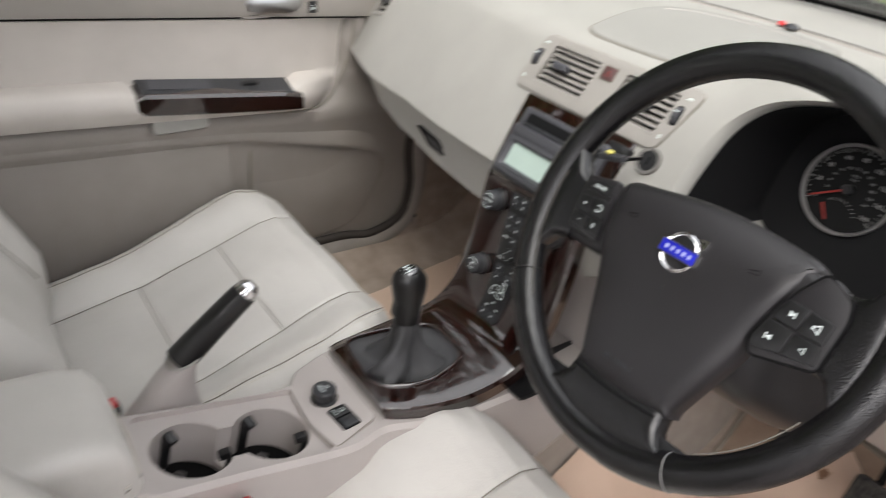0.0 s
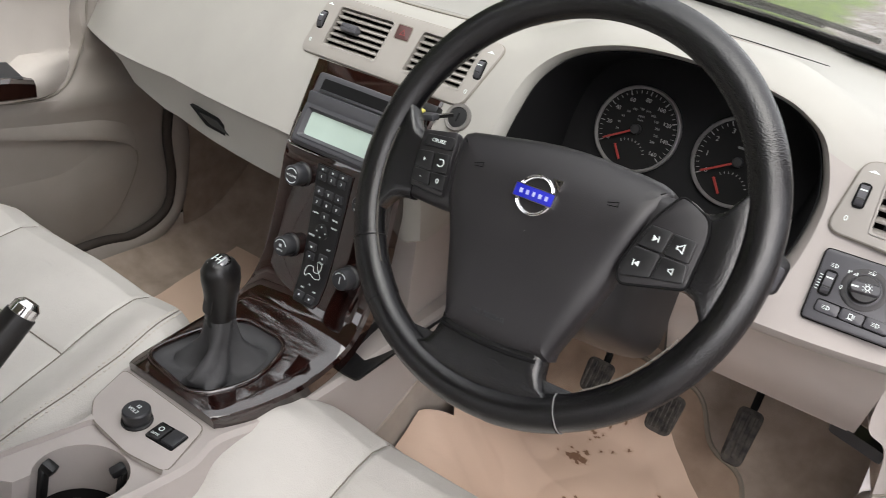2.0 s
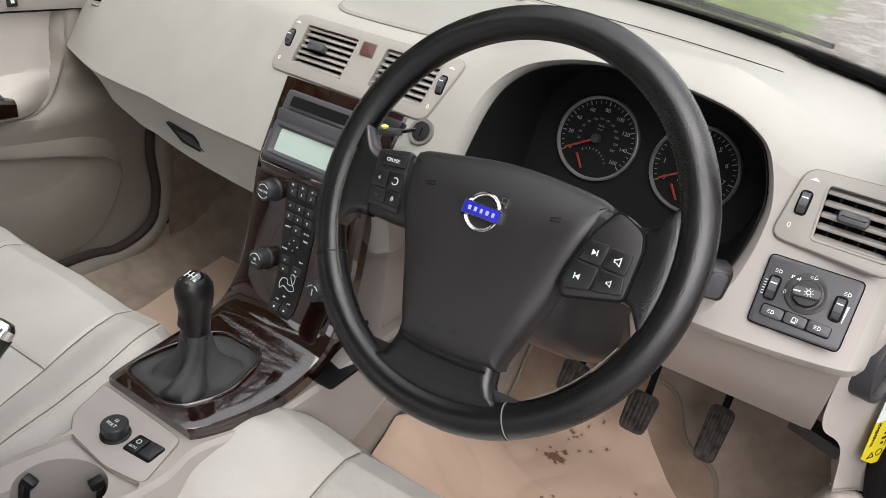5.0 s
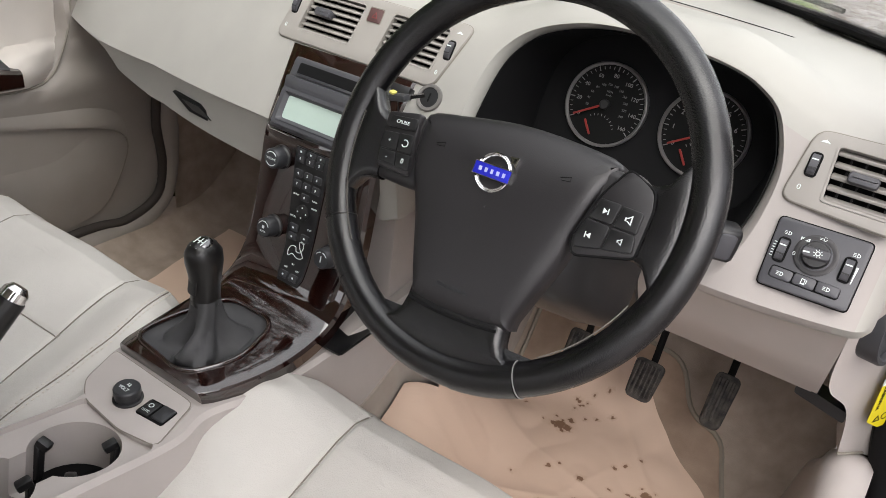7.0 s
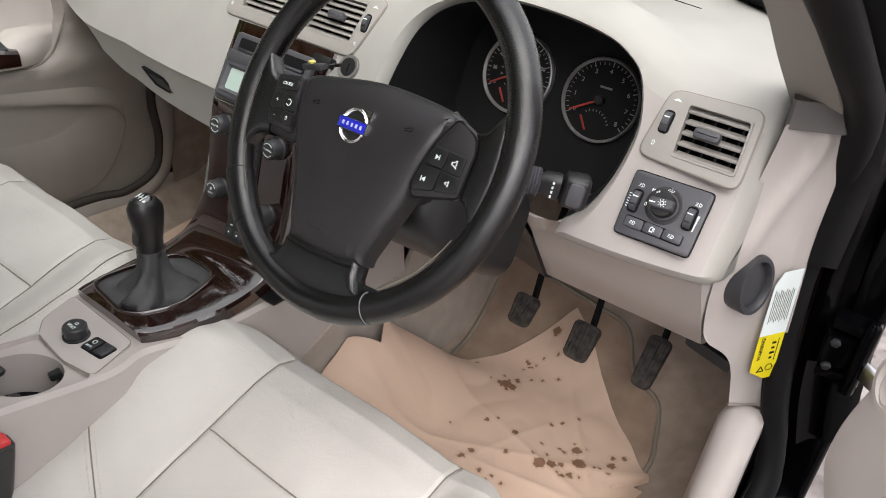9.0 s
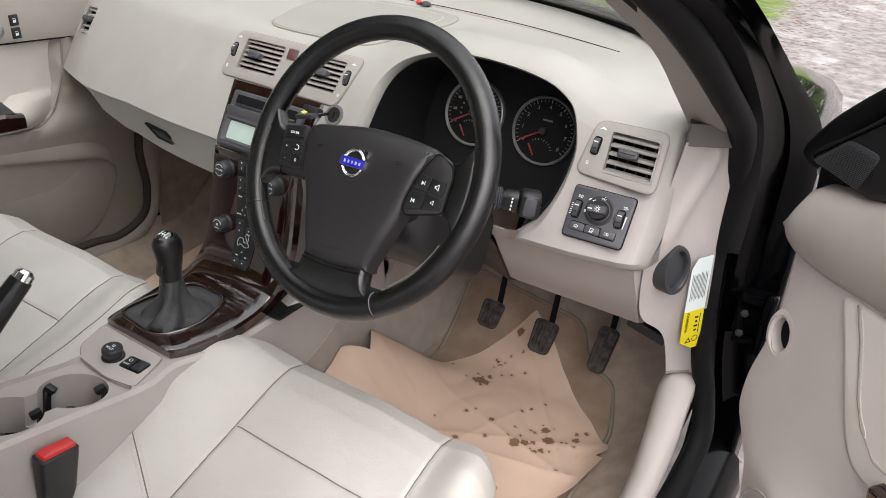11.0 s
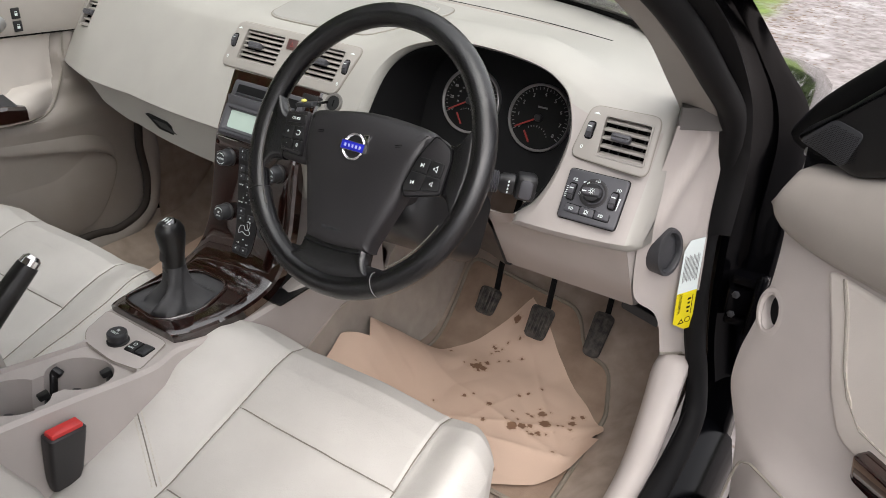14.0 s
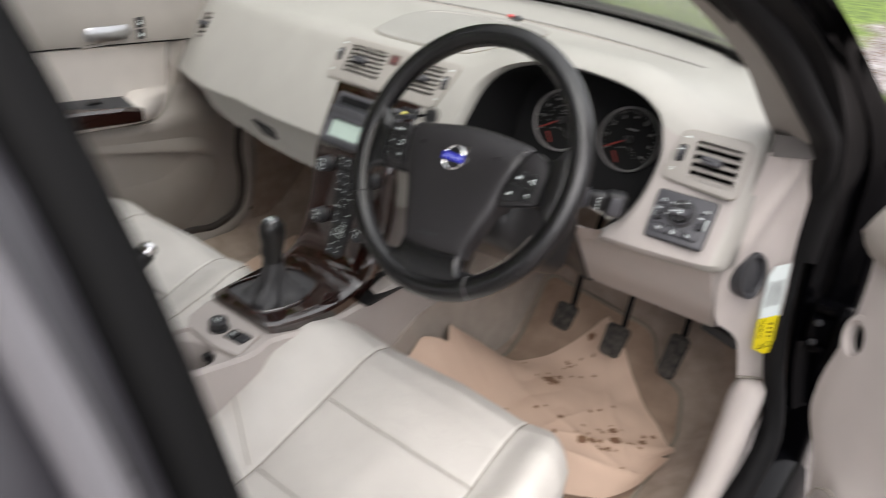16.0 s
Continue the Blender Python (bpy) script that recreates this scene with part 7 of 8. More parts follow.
part("hinge", join(box(0.05, 0.03, 0.016, pose(0.795, 0.845, 0.672), 0.004), box(0.05, 0.03, 0.016, pose(0.797, 0.845, 0.60), 0.004), box(0.045, 0.045, 0.045, pose(0.785, 0.85, 0.635, 0, 0, 20), 0.006), lathe([(0.009, -0.05), (0.009, 0.05), (0.005, 0.055)], 14, pose(0.812, 0.832, 0.636))), FRAME_PAINT, body, "black door hinge")
for z in (0.615, 0.650):
    part("hinge_bolt", lathe([(0.006, 0), (0.006, 0.004), (0.004, 0.005), (0, 0.005)], 6, Matrix.Translation((0.782, 0.826, z)) @ Matrix.Rotation(radians(90), 4, "X")), CHARCOAL, body, "dark bolt")
part("check_strap", box(0.09, 0.012, 0.022, pose(0.845, 0.815, 0.622, 0, 0, -38), 0.003), SATIN, body, "steel check strap")

# front wing, bonnet, headlamp
WING = []
for y, zt, xo in ((0.96, 0.900, 0.812), (1.15, 0.885, 0.806), (1.4, 0.858, 0.796), (1.65, 0.822, 0.776), (1.85, 0.780, 0.748), (1.98, 0.735, 0.69), (2.06, 0.67, 0.60)):
    WING.append([(xo - 0.16, y, zt + 0.012), (xo - 0.10, y, zt + 0.008), (xo - 0.045, y, zt - 0.006), (xo - 0.015, y, zt - 0.035), (xo, y, zt - 0.10), (xo - 0.005, y, 0.50), (xo - 0.02, y, 0.20)])
part("front_wing", sheet(WING, 0.004), PAINT, body, "gloss black front wing", 50)
BON = []
for y, zc, half in ((1.26, 0.915, 0.64), (1.4, 0.893, 0.655), (1.65, 0.848, 0.64), (1.85, 0.800, 0.61), (2.0, 0.745, 0.55), (2.12, 0.66, 0.46)):
    BON.append([(half * k, y - 0.20 * (abs(k) ** 2) * (1 if y < 1.3 else 0.3), zc - 0.020 * k ** 4) for k in np.linspace(-1, 1, 21)])
part("bonnet", sheet(BON, 0.004), PAINT, body, "gloss black bonnet", 50)
part("scuttle", sheet([[(x, glass_base(x) + 0.012, 0.950), (x, glass_base(x) + 0.05, 0.915), (x, glass_base(x) + 0.10, 0.905)] for x in np.linspace(-0.68, 0.68, 30)], 0.004), BLACK, body, "black scuttle panel")
wiper = thing("windscreen_wiper", "black wiper arm resting at the glass base", "wiper")
part("arm", tube([(x, glass_base(x) - 0.03 + 0.02 * abs(x), 0.978 + 0.004 * x) for x in np.linspace(-0.15, 0.42, 14)], 0.006, 8), BLACK, wiper)
part("blade", tube([(x, glass_base(x) - 0.045, 0.985) for x in np.linspace(-0.3, 0.50, 18)], 0.004, 6), RUBBER, wiper)
# glass
GL = []
for k in np.linspace(0, 1, 9):
    GL.append([(x * (1 - 0.22 * k), (glass_base(x * 1.0) + 0.004) * (1 - k) + k * (0.20 - 0.12 * (x / 0.68) ** 2), 0.955 * (1 - k) + 1.36 * k + 0.035 * math.sin(k * math.pi) - 0.02 * k * (x / 0.68) ** 2) for x in np.linspace(-0.68, 0.68, 25)])
ws = part("windscreen", sheet(GL, 0.002), CLEAR, body, "clear windscreen")
part("screen_band", tube([(x, glass_base(x) + 0.002, 0.958) for x in np.linspace(-0.68, 0.68, 30)], 0.012, 8, flat=0.7), RUBBER, body, "black screen edge")
# roof, and an unseen wall added at the cabin's rear to enclose the light
ROOF = [[(x, y, zc - 0.06 * (x / 0.58) ** 2) for x in np.linspace(-0.58, 0.58, 17)] for y, zc in ((0.17, 1.375), (0.0, 1.405), (-0.4, 1.43), (-0.9, 1.42), (-1.4, 1.36))]
part("roof", sheet(ROOF, 0.03), PAINT, body, "gloss black roof")
ceiling = tagged(part("ceiling", sheet([[(x, y, z - 0.035) for x, y, z in r] for r in ROOF], 0.006), HEADLINER), "pale grey cloth headlining", "ceiling", kind="structure")
rear = tagged(part("wall_rear", sheet([[(x, -1.35, z) for z in (0.2, 0.6, 0.93)] for x in (-0.74, 0.0, 0.74)], 0.02), TAUPE), "plain unseen wall, added to close the cabin's rear", "wall", kind="structure")
for s in (-1, 1):
    w = part("side_panel", sheet([[(s * 0.76, y, 0.2), (s * 0.76, y, 0.6), (s * 0.73, y, 0.92)] for y in (-0.42, -0.9, -1.35)], 0.03), PAINT, body)
BP = []
for z, x, y in ((0.36, 0.785, -0.214), (0.70, 0.782, -0.209), (0.92, 0.752, -0.199), (1.02, 0.712, -0.197), (1.15, 0.655, -0.206), (1.30, 0.585, -0.238), (1.39, 0.53, -0.26)):
    BP.append([(x - 0.05, y, z), (x - 0.012, y + 0.006, z), (x + 0.004, y - 0.004, z), (x + 0.012, y - 0.03, z), (x + 0.02, y - 0.05, z), (x + 0.03, y - 0.19, z), (x - 0.04, y - 0.19, z)])
part("centre_post", loft(BP), material("satin_black_paint", (0.030, 0.029, 0.034), 0.30, vary=0.1), body, "gloss black centre post", 40)
# the post's pale streak of reflection, added as a grey strip
part("frame_strip", tube(catmull([(x + 0.020, y - 0.045, z) for z, x, y in ((0.36, 0.785, -0.214), (0.92, 0.752, -0.199), (1.15, 0.655, -0.206), (1.39, 0.53, -0.26))], 6), 0.009, 8), material("post_streak_grey", (0.10, 0.097, 0.105), 0.45), body, "pale streak of reflection on the post, built as a grey strip")
part("centre_post_seal", tube(catmull([(x + 0.0, y - 0.006, z) for z, x, y in ((0.36, 0.785, -0.214), (0.70, 0.782, -0.209), (0.92, 0.752, -0.199), (1.02, 0.712, -0.197), (1.15, 0.655, -0.206), (1.30, 0.585, -0.238), (1.39, 0.53, -0.26))], 5), 0.016, 10), RUBBER, body, "black rubber seal")

# ---------- passenger's door, shut ----------
pdoor = thing("passenger_door", "shut passenger door with beige panel and armrest", "car door")


def px_at(z):
    """How far out the passenger door's trim stands at a height."""
    return interp(z, (0.20, 0.34, 0.50, 0.60, 0.66, 0.685, 0.70, 0.715, 0.725, 0.76, 0.83, 0.845, 0.90, 0.96), (-0.705, -0.700, -0.695, -0.688, -0.668, -0.655, -0.656, -0.664, -0.700, -0.704, -0.700, -0.690, -0.690, -0.705))


def slope(y):
    return -0.062 * (y - 0.4)


zs = [0.20, 0.34, 0.45, 0.55, 0.60, 0.63, 0.65, 0.665, 0.685, 0.70, 0.71, 0.715, 0.72, 0.725, 0.735, 0.75, 0.77, 0.80, 0.82, 0.836]
def pad_end(z):
    return interp(z, (0.640, 0.655, 0.70, 0.751, 0.836), (0.58, 0.635, 0.674, 0.697, 0.708))


zp = zs[7:]
rows = []
for k in np.linspace(0, 1, 60):
    row = []
    for z in zp:
        y = -0.3 + k * (pad_end(z - 0.014) + 0.3)
        e = smoothstep(0.955, 1.0, k)
        sunk = 0.014 * smoothstep(0.245, 0.275, y) * smoothstep(0.585, 0.555, y) if 0.695 <= z <= 0.737 else 0.0
        bulge = max(0.0, px_at(z) + 0.700) * smoothstep(0.575, 0.69, y) * 0.8
        row.append((px_at(z) - bulge - 0.012 * smoothstep(0.50, 0.68, y) * smoothstep(0.62, 0.70, z) - 0.006 * e, y, z + slope(y) - sunk))
    rows.append(row)
part("door_panel", sheet(rows, 0.006), DOOR_PAD, pdoor, "cream padded door panel", 60)
def card_x(y, z):
    up = smoothstep(0.64, 0.70, z)
    on = smoothstep(pad_end(z) - 0.022, pad_end(z) - 0.004, y)
    return px_at(min(z, 0.66)) - 0.085 * up * (1 - on) - 0.026 * up * on - 0.004 * smoothstep(0.6, 0.8, y)


rows = [[(card_x(y, z), y, z + slope(y)) for z in zs] for y in np.linspace(-0.3, 0.862, 50)]
part("lower_card", sheet(rows, 0.006), LOWER_DOOR, pdoor, "taupe lower door card", 60)
rows = [[(px_at(z) + (0.03 * smoothstep(0.70, 0.88, y)), y, z + slope(y)) for z in (0.842, 0.850, 0.87, 0.90, 0.93, 0.955, 0.965)] for y in np.linspace(-0.3, 0.90, 40)]
part("upper_panel", sheet(rows, 0.006), TAUPE, pdoor, "grey upper door panel", 60)
part("belt_gap", tube([(-0.694, y, 0.839 + slope(y)) for y in np.linspace(-0.3, 0.72, 30)], 0.0035, 6), DARK_HOLE, pdoor)
part("arm_gap", tube(catmull([(-0.664, -0.3, 0.664 + slope(-0.3)), (-0.662, 0.1, 0.664 + slope(0.1)), (-0.664, 0.44, 0.662), (-0.672, 0.575, 0.646), (-0.680, 0.638, 0.655), (-0.688, 0.676, 0.70), (-0.692, 0.699, 0.751), (-0.690, 0.708, 0.815)], 6), 0.0022, 6), SEAM, pdoor)
pk = catmull([(-0.690, -0.25, 0.640), (-0.690, 0.20, 0.622), (-0.690, 0.435, 0.602), (-0.690, 0.543, 0.580), (-0.690, 0.667, 0.552), (-0.690, 0.755, 0.522), (-0.690, 0.785, 0.484), (-0.691, 0.764, 0.423), (-0.693, 0.715, 0.360), (-0.695, 0.645, 0.340), (-0.697, 0.45, 0.33)], 6)
part("pocket_edge", tube(pk, 0.0028, 6), SEAM, pdoor)
lip = []
for i, q in enumerate(pk[:40]):
    o = 0.017 * (1 - smoothstep(24, 39, i))
    lip.append([(-0.6935, q.y, q.z), (-0.6935 + o, q.y, q.z + 0.001), (-0.6915 + o, q.y, q.z + 0.009), (-0.693 + 0.6 * o, q.y, q.z + 0.030), (-0.693, q.y, q.z + 0.055)])
part("pocket_lip", sheet(lip, 0.002), LOWER_DOOR, pdoor, "rounded lip over the door pocket", 60)
part("pocket_divider", tube([(-0.6865, 0.473, 0.590), (-0.6865, 0.472, 0.53), (-0.687, 0.469, 0.40)], 0.0035, 6), SEAM, pdoor)
YZ = Matrix(((0, 0, 1, -0.694), (1, 0, 0, 0), (0, 1, 0, 0), (0, 0, 0, 1)))
pocket = [(p.y, p.z) for p in pk[13:]]
part("pocket_face", slab([(0.445, 0.335), *pocket[::-1], (0.445, 0.600)], 0.0, 0.006, YZ, 0.002), LOWER_DOOR, pdoor, "taupe door pocket face")
part("pocket_face", slab([(0.43, 0.33), (0.43, 0.600), (-0.25, 0.636), (-0.25, 0.34)], 0.0, 0.012, YZ, 0.004), LOWER_DOOR, pdoor)
wood = []
for y, zt, zb, ins in ((0.262, 0.711, 0.690, 0.0), (0.274, 0.7185, 0.685, 0.004), (0.40, 0.706, 0.672, 0.006), (0.53, 0.692, 0.660, 0.006), (0.573, 0.682, 0.656, 0.002)):
    xf, zt, zb = -0.649 + ins, zt + 0.006, zb + 0.002
    wood.append([(xf - 0.045, y, zt + 0.011), (xf - 0.005, y, zt + 0.001), (xf, y, zt - 0.005), (xf - 0.001, y, zb + 0.003), (xf - 0.005, y, zb), (xf - 0.045, y, zb + 0.004)])
part("wood_trim", loft(wood), WOOD, pdoor, "glossy dark wood armrest trim", 35)
PLATE = lambda g, lift: [[(x, y, z + lift) for x, z in rounded([(-0.651 - g, za), (-0.702 + g, za + 0.015), (-0.702 + g, za - 0.008), (-0.655 - g, za - 0.012)], 0.002, 2)] for y, za in ((0.270 + g, 0.7200), (0.40, 0.7065), (0.52, 0.6945), (0.556 - g, 0.6900))]
part("switch_plate", loft(PLATE(0.0, 0.0065)), CHARCOAL, pdoor, "dark grey switch plate")
part("switch_recess", loft([[(x, y, z) for x, z in ((-0.664, za), (-0.692, za + 0.0092), (-0.692, za + 0.005), (-0.664, za - 0.004))] for y, za in ((0.285, 0.7300), (0.40, 0.7178))]), PANEL_GREY, pdoor)
part("window_switch", box(0.012, 0.03, 0.008, pose(-0.676, 0.475, 0.715, 0, 18, 0), 0.002), BLACK, pdoor)
part("pull_cup", loft([[(x, y, z) for y, z in rrect(w, h, 0.008, 4, 0.335, 0.660)] for x, w, h in ((-0.69, 0.10, 0.03), (-0.664, 0.105, 0.034), (-0.660, 0.098, 0.028))]), BEIGE, pdoor)
REL = Matrix(((0, 0, 1, -0.6895), (1, 0, 0, 0.515), (0, 1, 0, 0.857), (0, 0, 0, 1)))
part("release_bezel", slab(rounded([(0.125, 0.032), (-0.045, 0.028), (-0.055, 0.0), (-0.045, -0.026), (0.125, -0.024)], 0.010), 0, 0.003, REL, 0.0015), BEIGE_DARK, pdoor)
part("release_cup", slab(rounded([(0.078, 0.026), (-0.03, 0.022), (-0.042, 0.0), (-0.03, -0.020), (0.078, -0.018)], 0.008), 0.002, 0.0042, REL), LINING, pdoor)
part("release_lever", loft([[REL @ Vector(p) for p in ((u, c - h, 0.004), (u, c - h, w - 0.004), (u, c - 0.4 * h, w), (u, c + 0.5 * h, w - 0.002), (u, c + h, w - 0.006), (u, c + h, 0.004))] for u, c, h, w in ((-0.036, 0.004, 0.006, 0.006), (-0.030, 0.003, 0.013, 0.011), (-0.01, 0.001, 0.016, 0.016), (0.03, 0.0, 0.0155, 0.017), (0.06, 0.0, 0.015, 0.015), (0.073, 0.001, 0.010, 0.008))]), SATIN, pdoor, "satin metal release lever", 50)
for z in (0.846, 0.872):
    b = part("lock_button", box(0.006, 0.018, 0.022, pose(-0.684, 0.612, z), 0.002), BLACK, pdoor, "black lock button")
    part("padlock_mark", join(box(0.0006, 0.006, 0.005, pose(-0.6806, 0.612, z - 0.002)), tube([(-0.6808, 0.6095, z), (-0.6808, 0.6095, z + 0.004), (-0.6808, 0.6145, z + 0.004), (-0.6808, 0.6145, z)], 0.0006, 5)), WHITE, b)
part("door_shell", sheet([[(-0.78, y, 0.2), (-0.80, y, 0.6), (-0.76, y, 0.965)] for y in (-0.3, 0.4, 1.0)], 0.03), PAINT, pdoor)
pg = part("window_pane", sheet([[(-0.755 + 0.20 * k, y - 0.0 * k, 0.96 + 0.38 * k) for k in np.linspace(0, 1, 5)] for y in np.linspace(-1.3, 0.62, 9)], 0.003), CLEAR, pdoor, "clear side window")
# the shut door's front edge and the post on that side
ppost = thing("a_post_trim", "grey plastic trim on the passenger side post", "trim")
PSEAL = catmull([(-0.676, 0.875, 0.76), (-0.676, 0.862, 0.62), (-0.676, 0.854, 0.566), (-0.676, 0.848, 0.506), (-0.677, 0.856, 0.42), (-0.679, 0.836, 0.345), (-0.683, 0.757, 0.312), (-0.690, 0.663, 0.320), (-0.692, 0.4, 0.31)], 6)
PEDGE = catmull([(-0.664, 0.920, 0.76), (-0.664, 0.896, 0.62), (-0.664, 0.892, 0.546), (-0.664, 0.896, 0.49), (-0.664, 0.888, 0.41), (-0.665, 0.866, 0.335), (-0.666, 0.810, 0.292), (-0.668, 0.713, 0.276), (-0.670, 0.4, 0.270)], 6)
part("post_seal", tube(PSEAL, 0.010, 10), material("brown_seal", (0.035, 0.028, 0.024), 0.7), ppost, "dark door seal")
part("post_cover", sheet([[a.lerp(b, k) + Vector((0.008 * math.sin(k * math.pi), 0, 0)) for k in (0.0, 0.2, 0.45, 0.7, 0.9, 1.0)] + [b + Vector((-0.03, 0.015, 0))] for a, b in zip(PSEAL, PEDGE)], 0.003), LOWER_DOOR, ppost, "taupe post cover", 60)
part("cover_joint", tube([PSEAL[12].lerp(PEDGE[12], k) + Vector((0.008 * math.sin(k * math.pi) + 0.0005, 0, 0)) for k in (0.1, 0.3, 0.5, 0.7, 0.95)], 0.0012, 5), SEAM, ppost)
part("kick_carpet", sheet([[(-0.685, 1.35, z), (-0.684, 1.0, z), (-0.682, 0.885, z)] for z in (0.22, 0.45, 0.60, 0.76)], 0.004), CARPET, ppost)
part("pillar_trim", sheet([[(-0.66, 0.80, 0.955), (-0.70, 0.78, 0.96)], [(-0.645, 0.58, 1.07), (-0.69, 0.55, 1.085)], [(-0.57, 0.22, 1.27), (-0.61, 0.20, 1.28)], [(-0.54, 0.10, 1.32), (-0.58, 0.09, 1.33)]], 0.02), TAUPE, ppost)

# ---------- driver's door, open ----------
ddoor = thing("driver_door", "open driver's door with cream padded panel and black mirror corner", "car door")
DM = Matrix(((0.766, 0, -0.643, 0.83), (-0.643, 0, -0.766, 0.665), (0, 1, 0, 0), (0, 0, 0, 1)))


def skin(rows, thick=0.006):
    return sheet([[DM @ Vector(p) for p in r] for r in rows], thick)


# lower card: front edge swells round the hand hole, then runs back
ROWL = []
for h, s0, w0 in ((0.22, 0.06, -0.02), (0.40, 0.046, -0.012), (0.47, 0.038, -0.006), (0.54, 0.030, 0.0), (0.575, 0.010, 0.0), (0.61, -0.008, 0.0), (0.66, -0.008, 0.0), (0.70, 0.0, 0.0), (0.745, 0.008, 0.0), (0.79, 0.010, 0.0), (0.83, 0.008, 0.0), (0.858, 0.004, 0.0)):
    r = [(s0 - 0.004, h, w0 - 0.05), (s0, h, w0 - 0.012), (s0 + 0.006, h, w0 - 0.003)]
    for s in np.linspace(s0 + 0.02, 1.0, 40):
        r.append((s, h, w0 + 0.0 + 0.025 * smoothstep(0.62, 0.50, h) * smoothstep(0.05, 0.12, s)))
    ROWL.append(r)
card = part("door_card", skin(list(map(list, zip(*[catmull(c, 3) for c in zip(*ROWL)])))), BEIGE_DARK, ddoor, "beige moulded door card", 60)
hole = DM @ Matrix.Translation((0.027, 0.742, 0.0))
cut(card, [loft([[(0.62 * r * math.cos(a), r * math.sin(a), z) for a in np.linspace(0, 2 * math.pi, 28, endpoint=False)] for r, z in ((0.024, -0.04), (0.024, 0.03))], m=hole)])
part("hole_rim", loft([[(0.66 * r * math.cos(a), r * math.sin(a), z) for a in np.linspace(0, 2 * math.pi, 32, endpoint=False)] for r, z in ((0.024, -0.016), (0.024, 0.003), (0.028, 0.0065), (0.034, 0.006), (0.037, 0.001))], caps=False, m=hole), BEIGE_DARK, ddoor)
part("hole_back", loft([[(0.62 * r * math.cos(a), r * math.sin(a), z) for a in np.linspace(0, 2 * math.pi, 24, endpoint=False)] for r, z in ((0.030, -0.010), (0.001, -0.010))], caps=False, m=hole), DARK_HOLE, ddoor)
# upper roll
UP = []
for s, lo, hi in ((-0.004, 0.866, 0.900), (0.001, 0.857, 0.922), (0.012, 0.851, 0.937), (0.042, 0.847, 0.946), (0.085, 0.847, 0.955), (0.15, 0.852, 0.975), (0.25, 0.858, 0.985), (0.6, 0.87, 0.99), (1.0, 0.88, 0.99)):
    UP.append([(s, lo, -0.004), (s, lo + 0.002, 0.010), (s, lo + 0.012, 0.019), (s, (lo + hi) / 2, 0.024), (s, hi - 0.022, 0.019), (s, hi - 0.006, 0.006), (s, hi, -0.016), (s, hi, -0.06)])
part("upper_roll", skin(list(map(list, zip(*[catmull(c, 4) for c in zip(*UP)])))), TAUPE, ddoor, "grey padded top roll", 60)
# leather pad with stitched edge
LE = rounded([(0.086, 0.845), (0.114, 0.788), (0.147, 0.708), (0.176, 0.666), (1.0, 0.652), (1.0, 0.868), (0.24, 0.853)], 0.02, 6)
part("leather_pad", slab(LE, -0.002, 0.010, DM, 0.008, 3), DOOR_PAD, ddoor, "cream leather insert", 60)
part("stitching", tube([DM @ Vector(p) for p in ((0.116, 0.845, 0.0104), (0.134, 0.81, 0.0104), (0.156, 0.75, 0.0104), (0.172, 0.724, 0.0104), (0.200, 0.70, 0.0104), (0.5, 0.69, 0.0104))], 0.0011, 5), SEAM, ddoor)
for i in range(60):
    t = i / 60
    a = catmull([(0.120, 0.845, 0.0104), (0.138, 0.81, 0.0104), (0.160, 0.75, 0.0104), (0.176, 0.726, 0.0104), (0.204, 0.703, 0.0104), (0.33, 0.697, 0.0104)], 34)
    q = a[int(t * (len(a) - 1))]
    part("stitch", box(0.0011, 0.0028, 0.0010, DM @ Matrix.Translation(q) @ Matrix.Rotation(radians(20 + 50 * smoothstep(0.55, 0.8, t)), 4, "Z")), STITCH, ddoor)
part("wood_trim", slab(rounded([(0.215, 0.690), (0.222, 0.655), (0.7, 0.645), (0.7, 0.70)], 0.008), 0.004, 0.03, DM, 0.006), WOOD, ddoor, "glossy dark wood armrest trim")
part("pocket_edge", tube([DM @ Vector((p.x, p.y, 0.0265)) for p in catmull([(0.062, 0.44, 0), (0.070, 0.52, 0), (0.085, 0.545, 0), (0.13, 0.552, 0), (0.4, 0.56, 0)], 5)], 0.0018, 6), SEAM, ddoor)
part("switch_bezel", slab(rrect(0.052, 0.070, 0.010, 5, 0.240, 0.893), 0.02, 0.0265, DM, 0.003), BEIGE_DARK, ddoor)
for h in (0.9075, 0.8785):
    b = part("lock_button", slab(rrect(0.032, 0.0275, 0.004, 5, 0.240, h), 0.024, 0.031, DM, 0.002), BLACK, ddoor, "black lock button")
    part("padlock_mark", join(box(0.0068, 0.005, 0.0005, DM @ Matrix.Translation((0.239, h - 0.003, 0.0312))), tube([DM @ Vector((0.2365, h, 0.0312)), DM @ Vector((0.2365, h + 0.006, 0.0312)), DM @ Vector((0.2415, h + 0.006, 0.0312)), DM @ Vector((0.2415, h + (0.001 if h < 0.9 else 0.004), 0.0312))], 0.0007, 5)), WHITE, b)
# mirror corner with tweeter mesh and slats
part("mirror_corner", slab(rounded([(-0.012, 0.960), (0.084, 0.950), (0.165, 0.988), (0.150, 1.105), (0.125, 1.092), (0.045, 1.015), (0.0, 0.978)], 0.010), -0.05, 0.012, DM, 0.008, 3), CORNER_BLACK, ddoor, "black mirror corner cover", 50)
TW = DM @ Matrix.Translation((0.040, 0.975, 0.0124)) @ Matrix.Rotation(radians(8), 4, "Z")
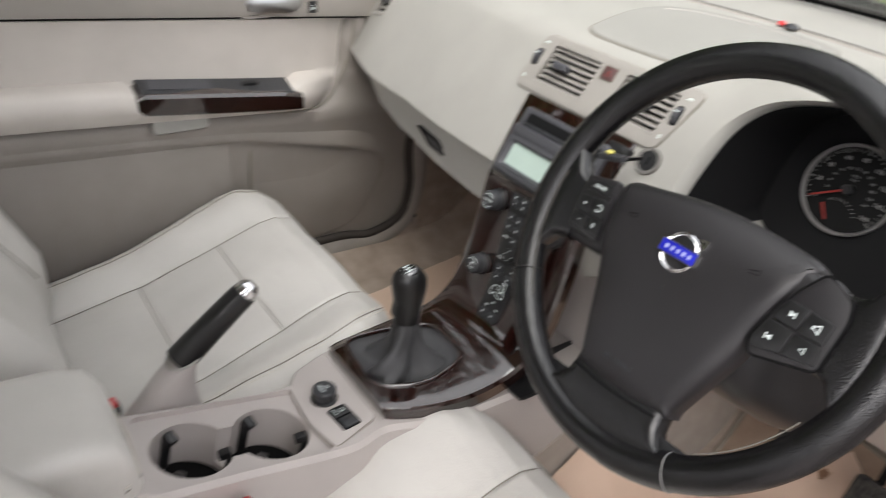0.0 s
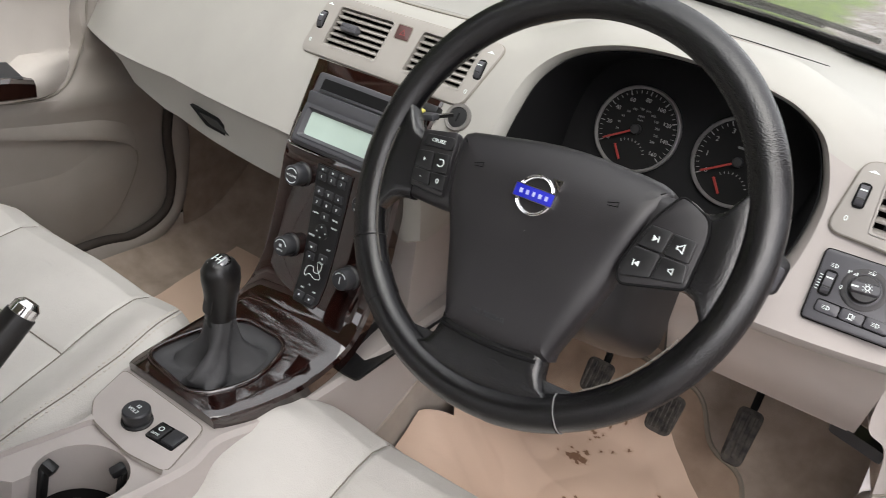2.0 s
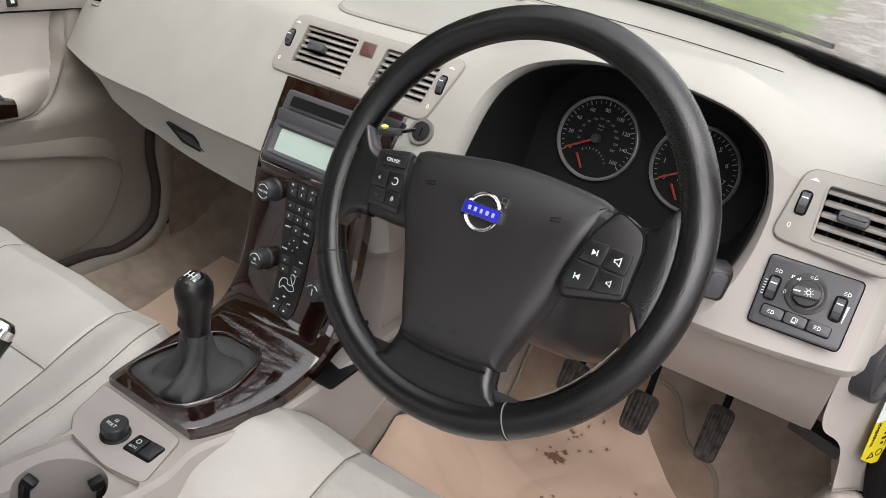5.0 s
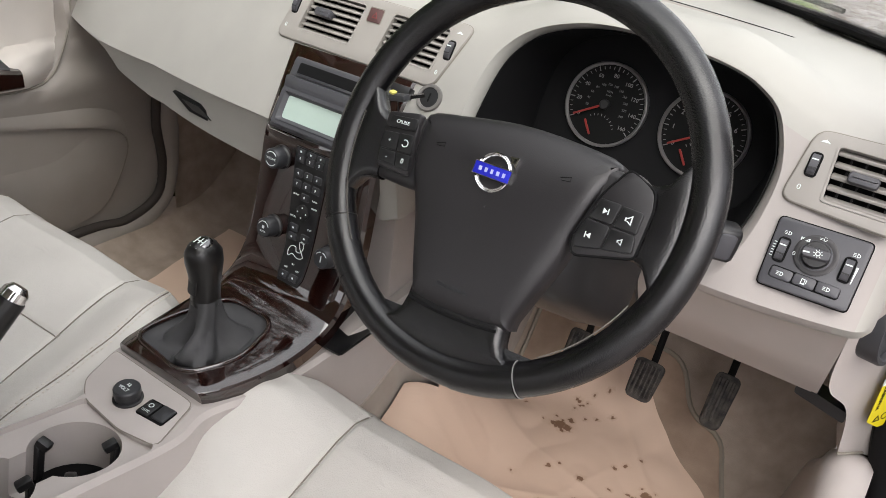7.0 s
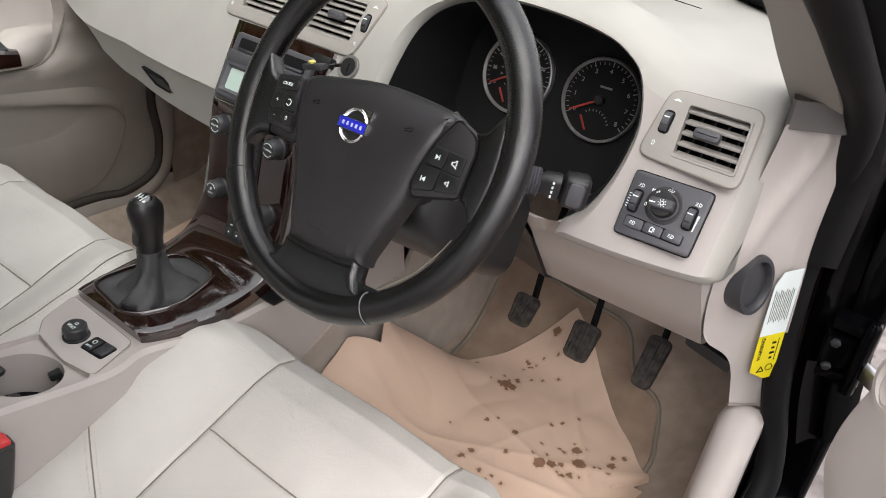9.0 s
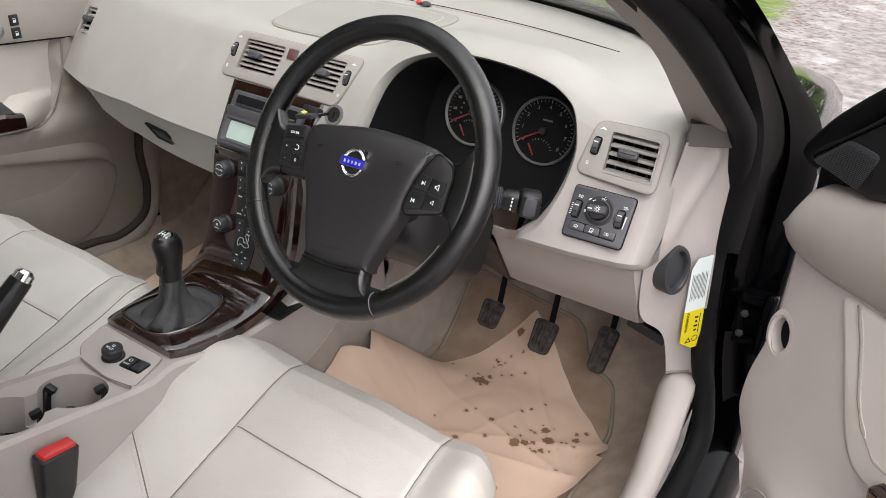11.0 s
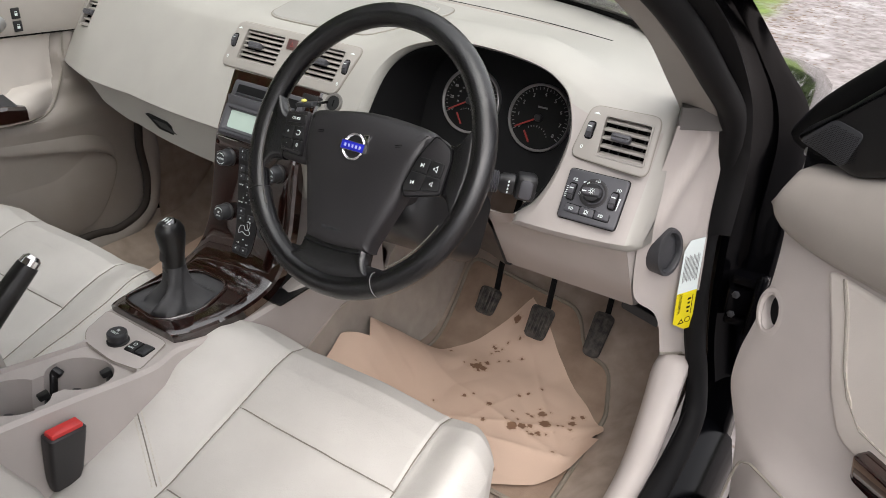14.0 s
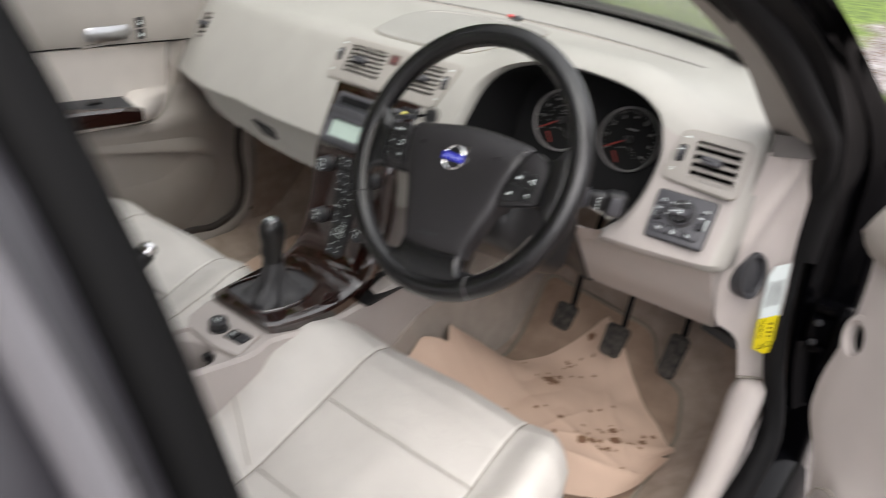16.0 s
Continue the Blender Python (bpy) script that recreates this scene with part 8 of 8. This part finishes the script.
tw = part("tweeter_mesh", slab(rounded([(0.046, 0.018), (0.004, 0.026), (-0.042, -0.008), (0.026, -0.022)], 0.008), -0.001, 0.001, TW, 0.0006), CHARCOAL, ddoor, "grey speaker mesh")
dots = []
for i in range(40):
    for j in range(22):
        x, y = -0.038 + 0.0021 * i + (0.00105 if j % 2 else 0), -0.019 + 0.0019 * j
        if y < 0.024 + (x - 0.004) * (-0.2 if x > 0.004 else 0.72) - 0.003 and y > -0.020 + (0.4 * max(0, x - 0.024)) + (0.18 * max(0, -x)) and x < 0.041:
            dots.append((x, y))
holes = bmesh.new()
for x, y in dots:
    holes.faces.new([holes.verts.new(TW @ Vector((x + 0.00068 * math.cos(k * math.pi / 3), y + 0.00068 * math.sin(k * math.pi / 3), 0.00115))) for k in range(6)])
tagged(part("mesh_holes", holes, DARK_HOLE, tw), kind="stuff")
for i in range(6):
    part("slat", box(0.022, 0.0034, 0.008, DM @ Matrix.Translation((0.140, 0.990 + 0.0138 * i, 0.0125)) @ Matrix.Rotation(radians(25), 4, "X"), 0.0008, 1), CORNER_BLACK, ddoor)
part("slat_recess", slab(rrect(0.024, 0.090, 0.004, 4, 0.138, 1.027), 0.008, 0.0124, DM), DARK_HOLE, ddoor)
part("window_frame", tube([DM @ Vector(p) for p in catmull([(-0.055, 0.94, -0.05), (-0.02, 0.99, -0.05), (0.045, 1.055, -0.055), (0.14, 1.14, -0.06), (0.30, 1.24, -0.09), (0.55, 1.33, -0.13), (0.85, 1.36, -0.15)], 5)], 0.020, 10), RUBBER, ddoor, "black window frame")
part("frame_strip", tube([DM @ Vector(p) for p in catmull([(-0.03, 0.975, -0.075), (0.04, 1.035, -0.078), (0.14, 1.12, -0.083), (0.30, 1.22, -0.11)], 5)], 0.014, 10), PAINT, ddoor)
part("door_skin", skin([[(s, h, w) for h, w in ((0.22, -0.075), (0.40, -0.10), (0.60, -0.115), (0.75, -0.112), (0.92, -0.085), (0.965, -0.055))] for s in (-0.03, 0.0, 0.2, 0.6, 1.02)], 0.004), PAINT, ddoor, "gloss black outer skin")
part("front_edge", loft([[DM @ Vector(p) for p in ((s, h, -0.012), (s - 0.012, h, -0.03), (s - 0.02, h, -0.09), (s + 0.05, h, -0.09), (s + 0.05, h, -0.012))] for h, s in ((0.22, 0.06), (0.47, 0.04), (0.60, 0.0), (0.75, 0.005), (0.86, 0.0), (0.95, -0.01))]), PAINT, ddoor, "gloss black door edge")
part("edge_bolt", lathe([(0.006, 0), (0.006, 0.004), (0.003, 0.006), (0, 0.006)], 10, DM @ Matrix.Translation((-0.012, 0.94, -0.02)) @ Matrix.Rotation(radians(-90), 4, "Y")), SATIN, ddoor)
dg = part("window_pane", skin([[(s, h, -0.05 - 0.12 * (h - 0.96)) for h in (0.96, 1.06, 1.16)] for s in (0.17, 0.5, 0.9)], 0.003), CLEAR, ddoor, "clear door window")
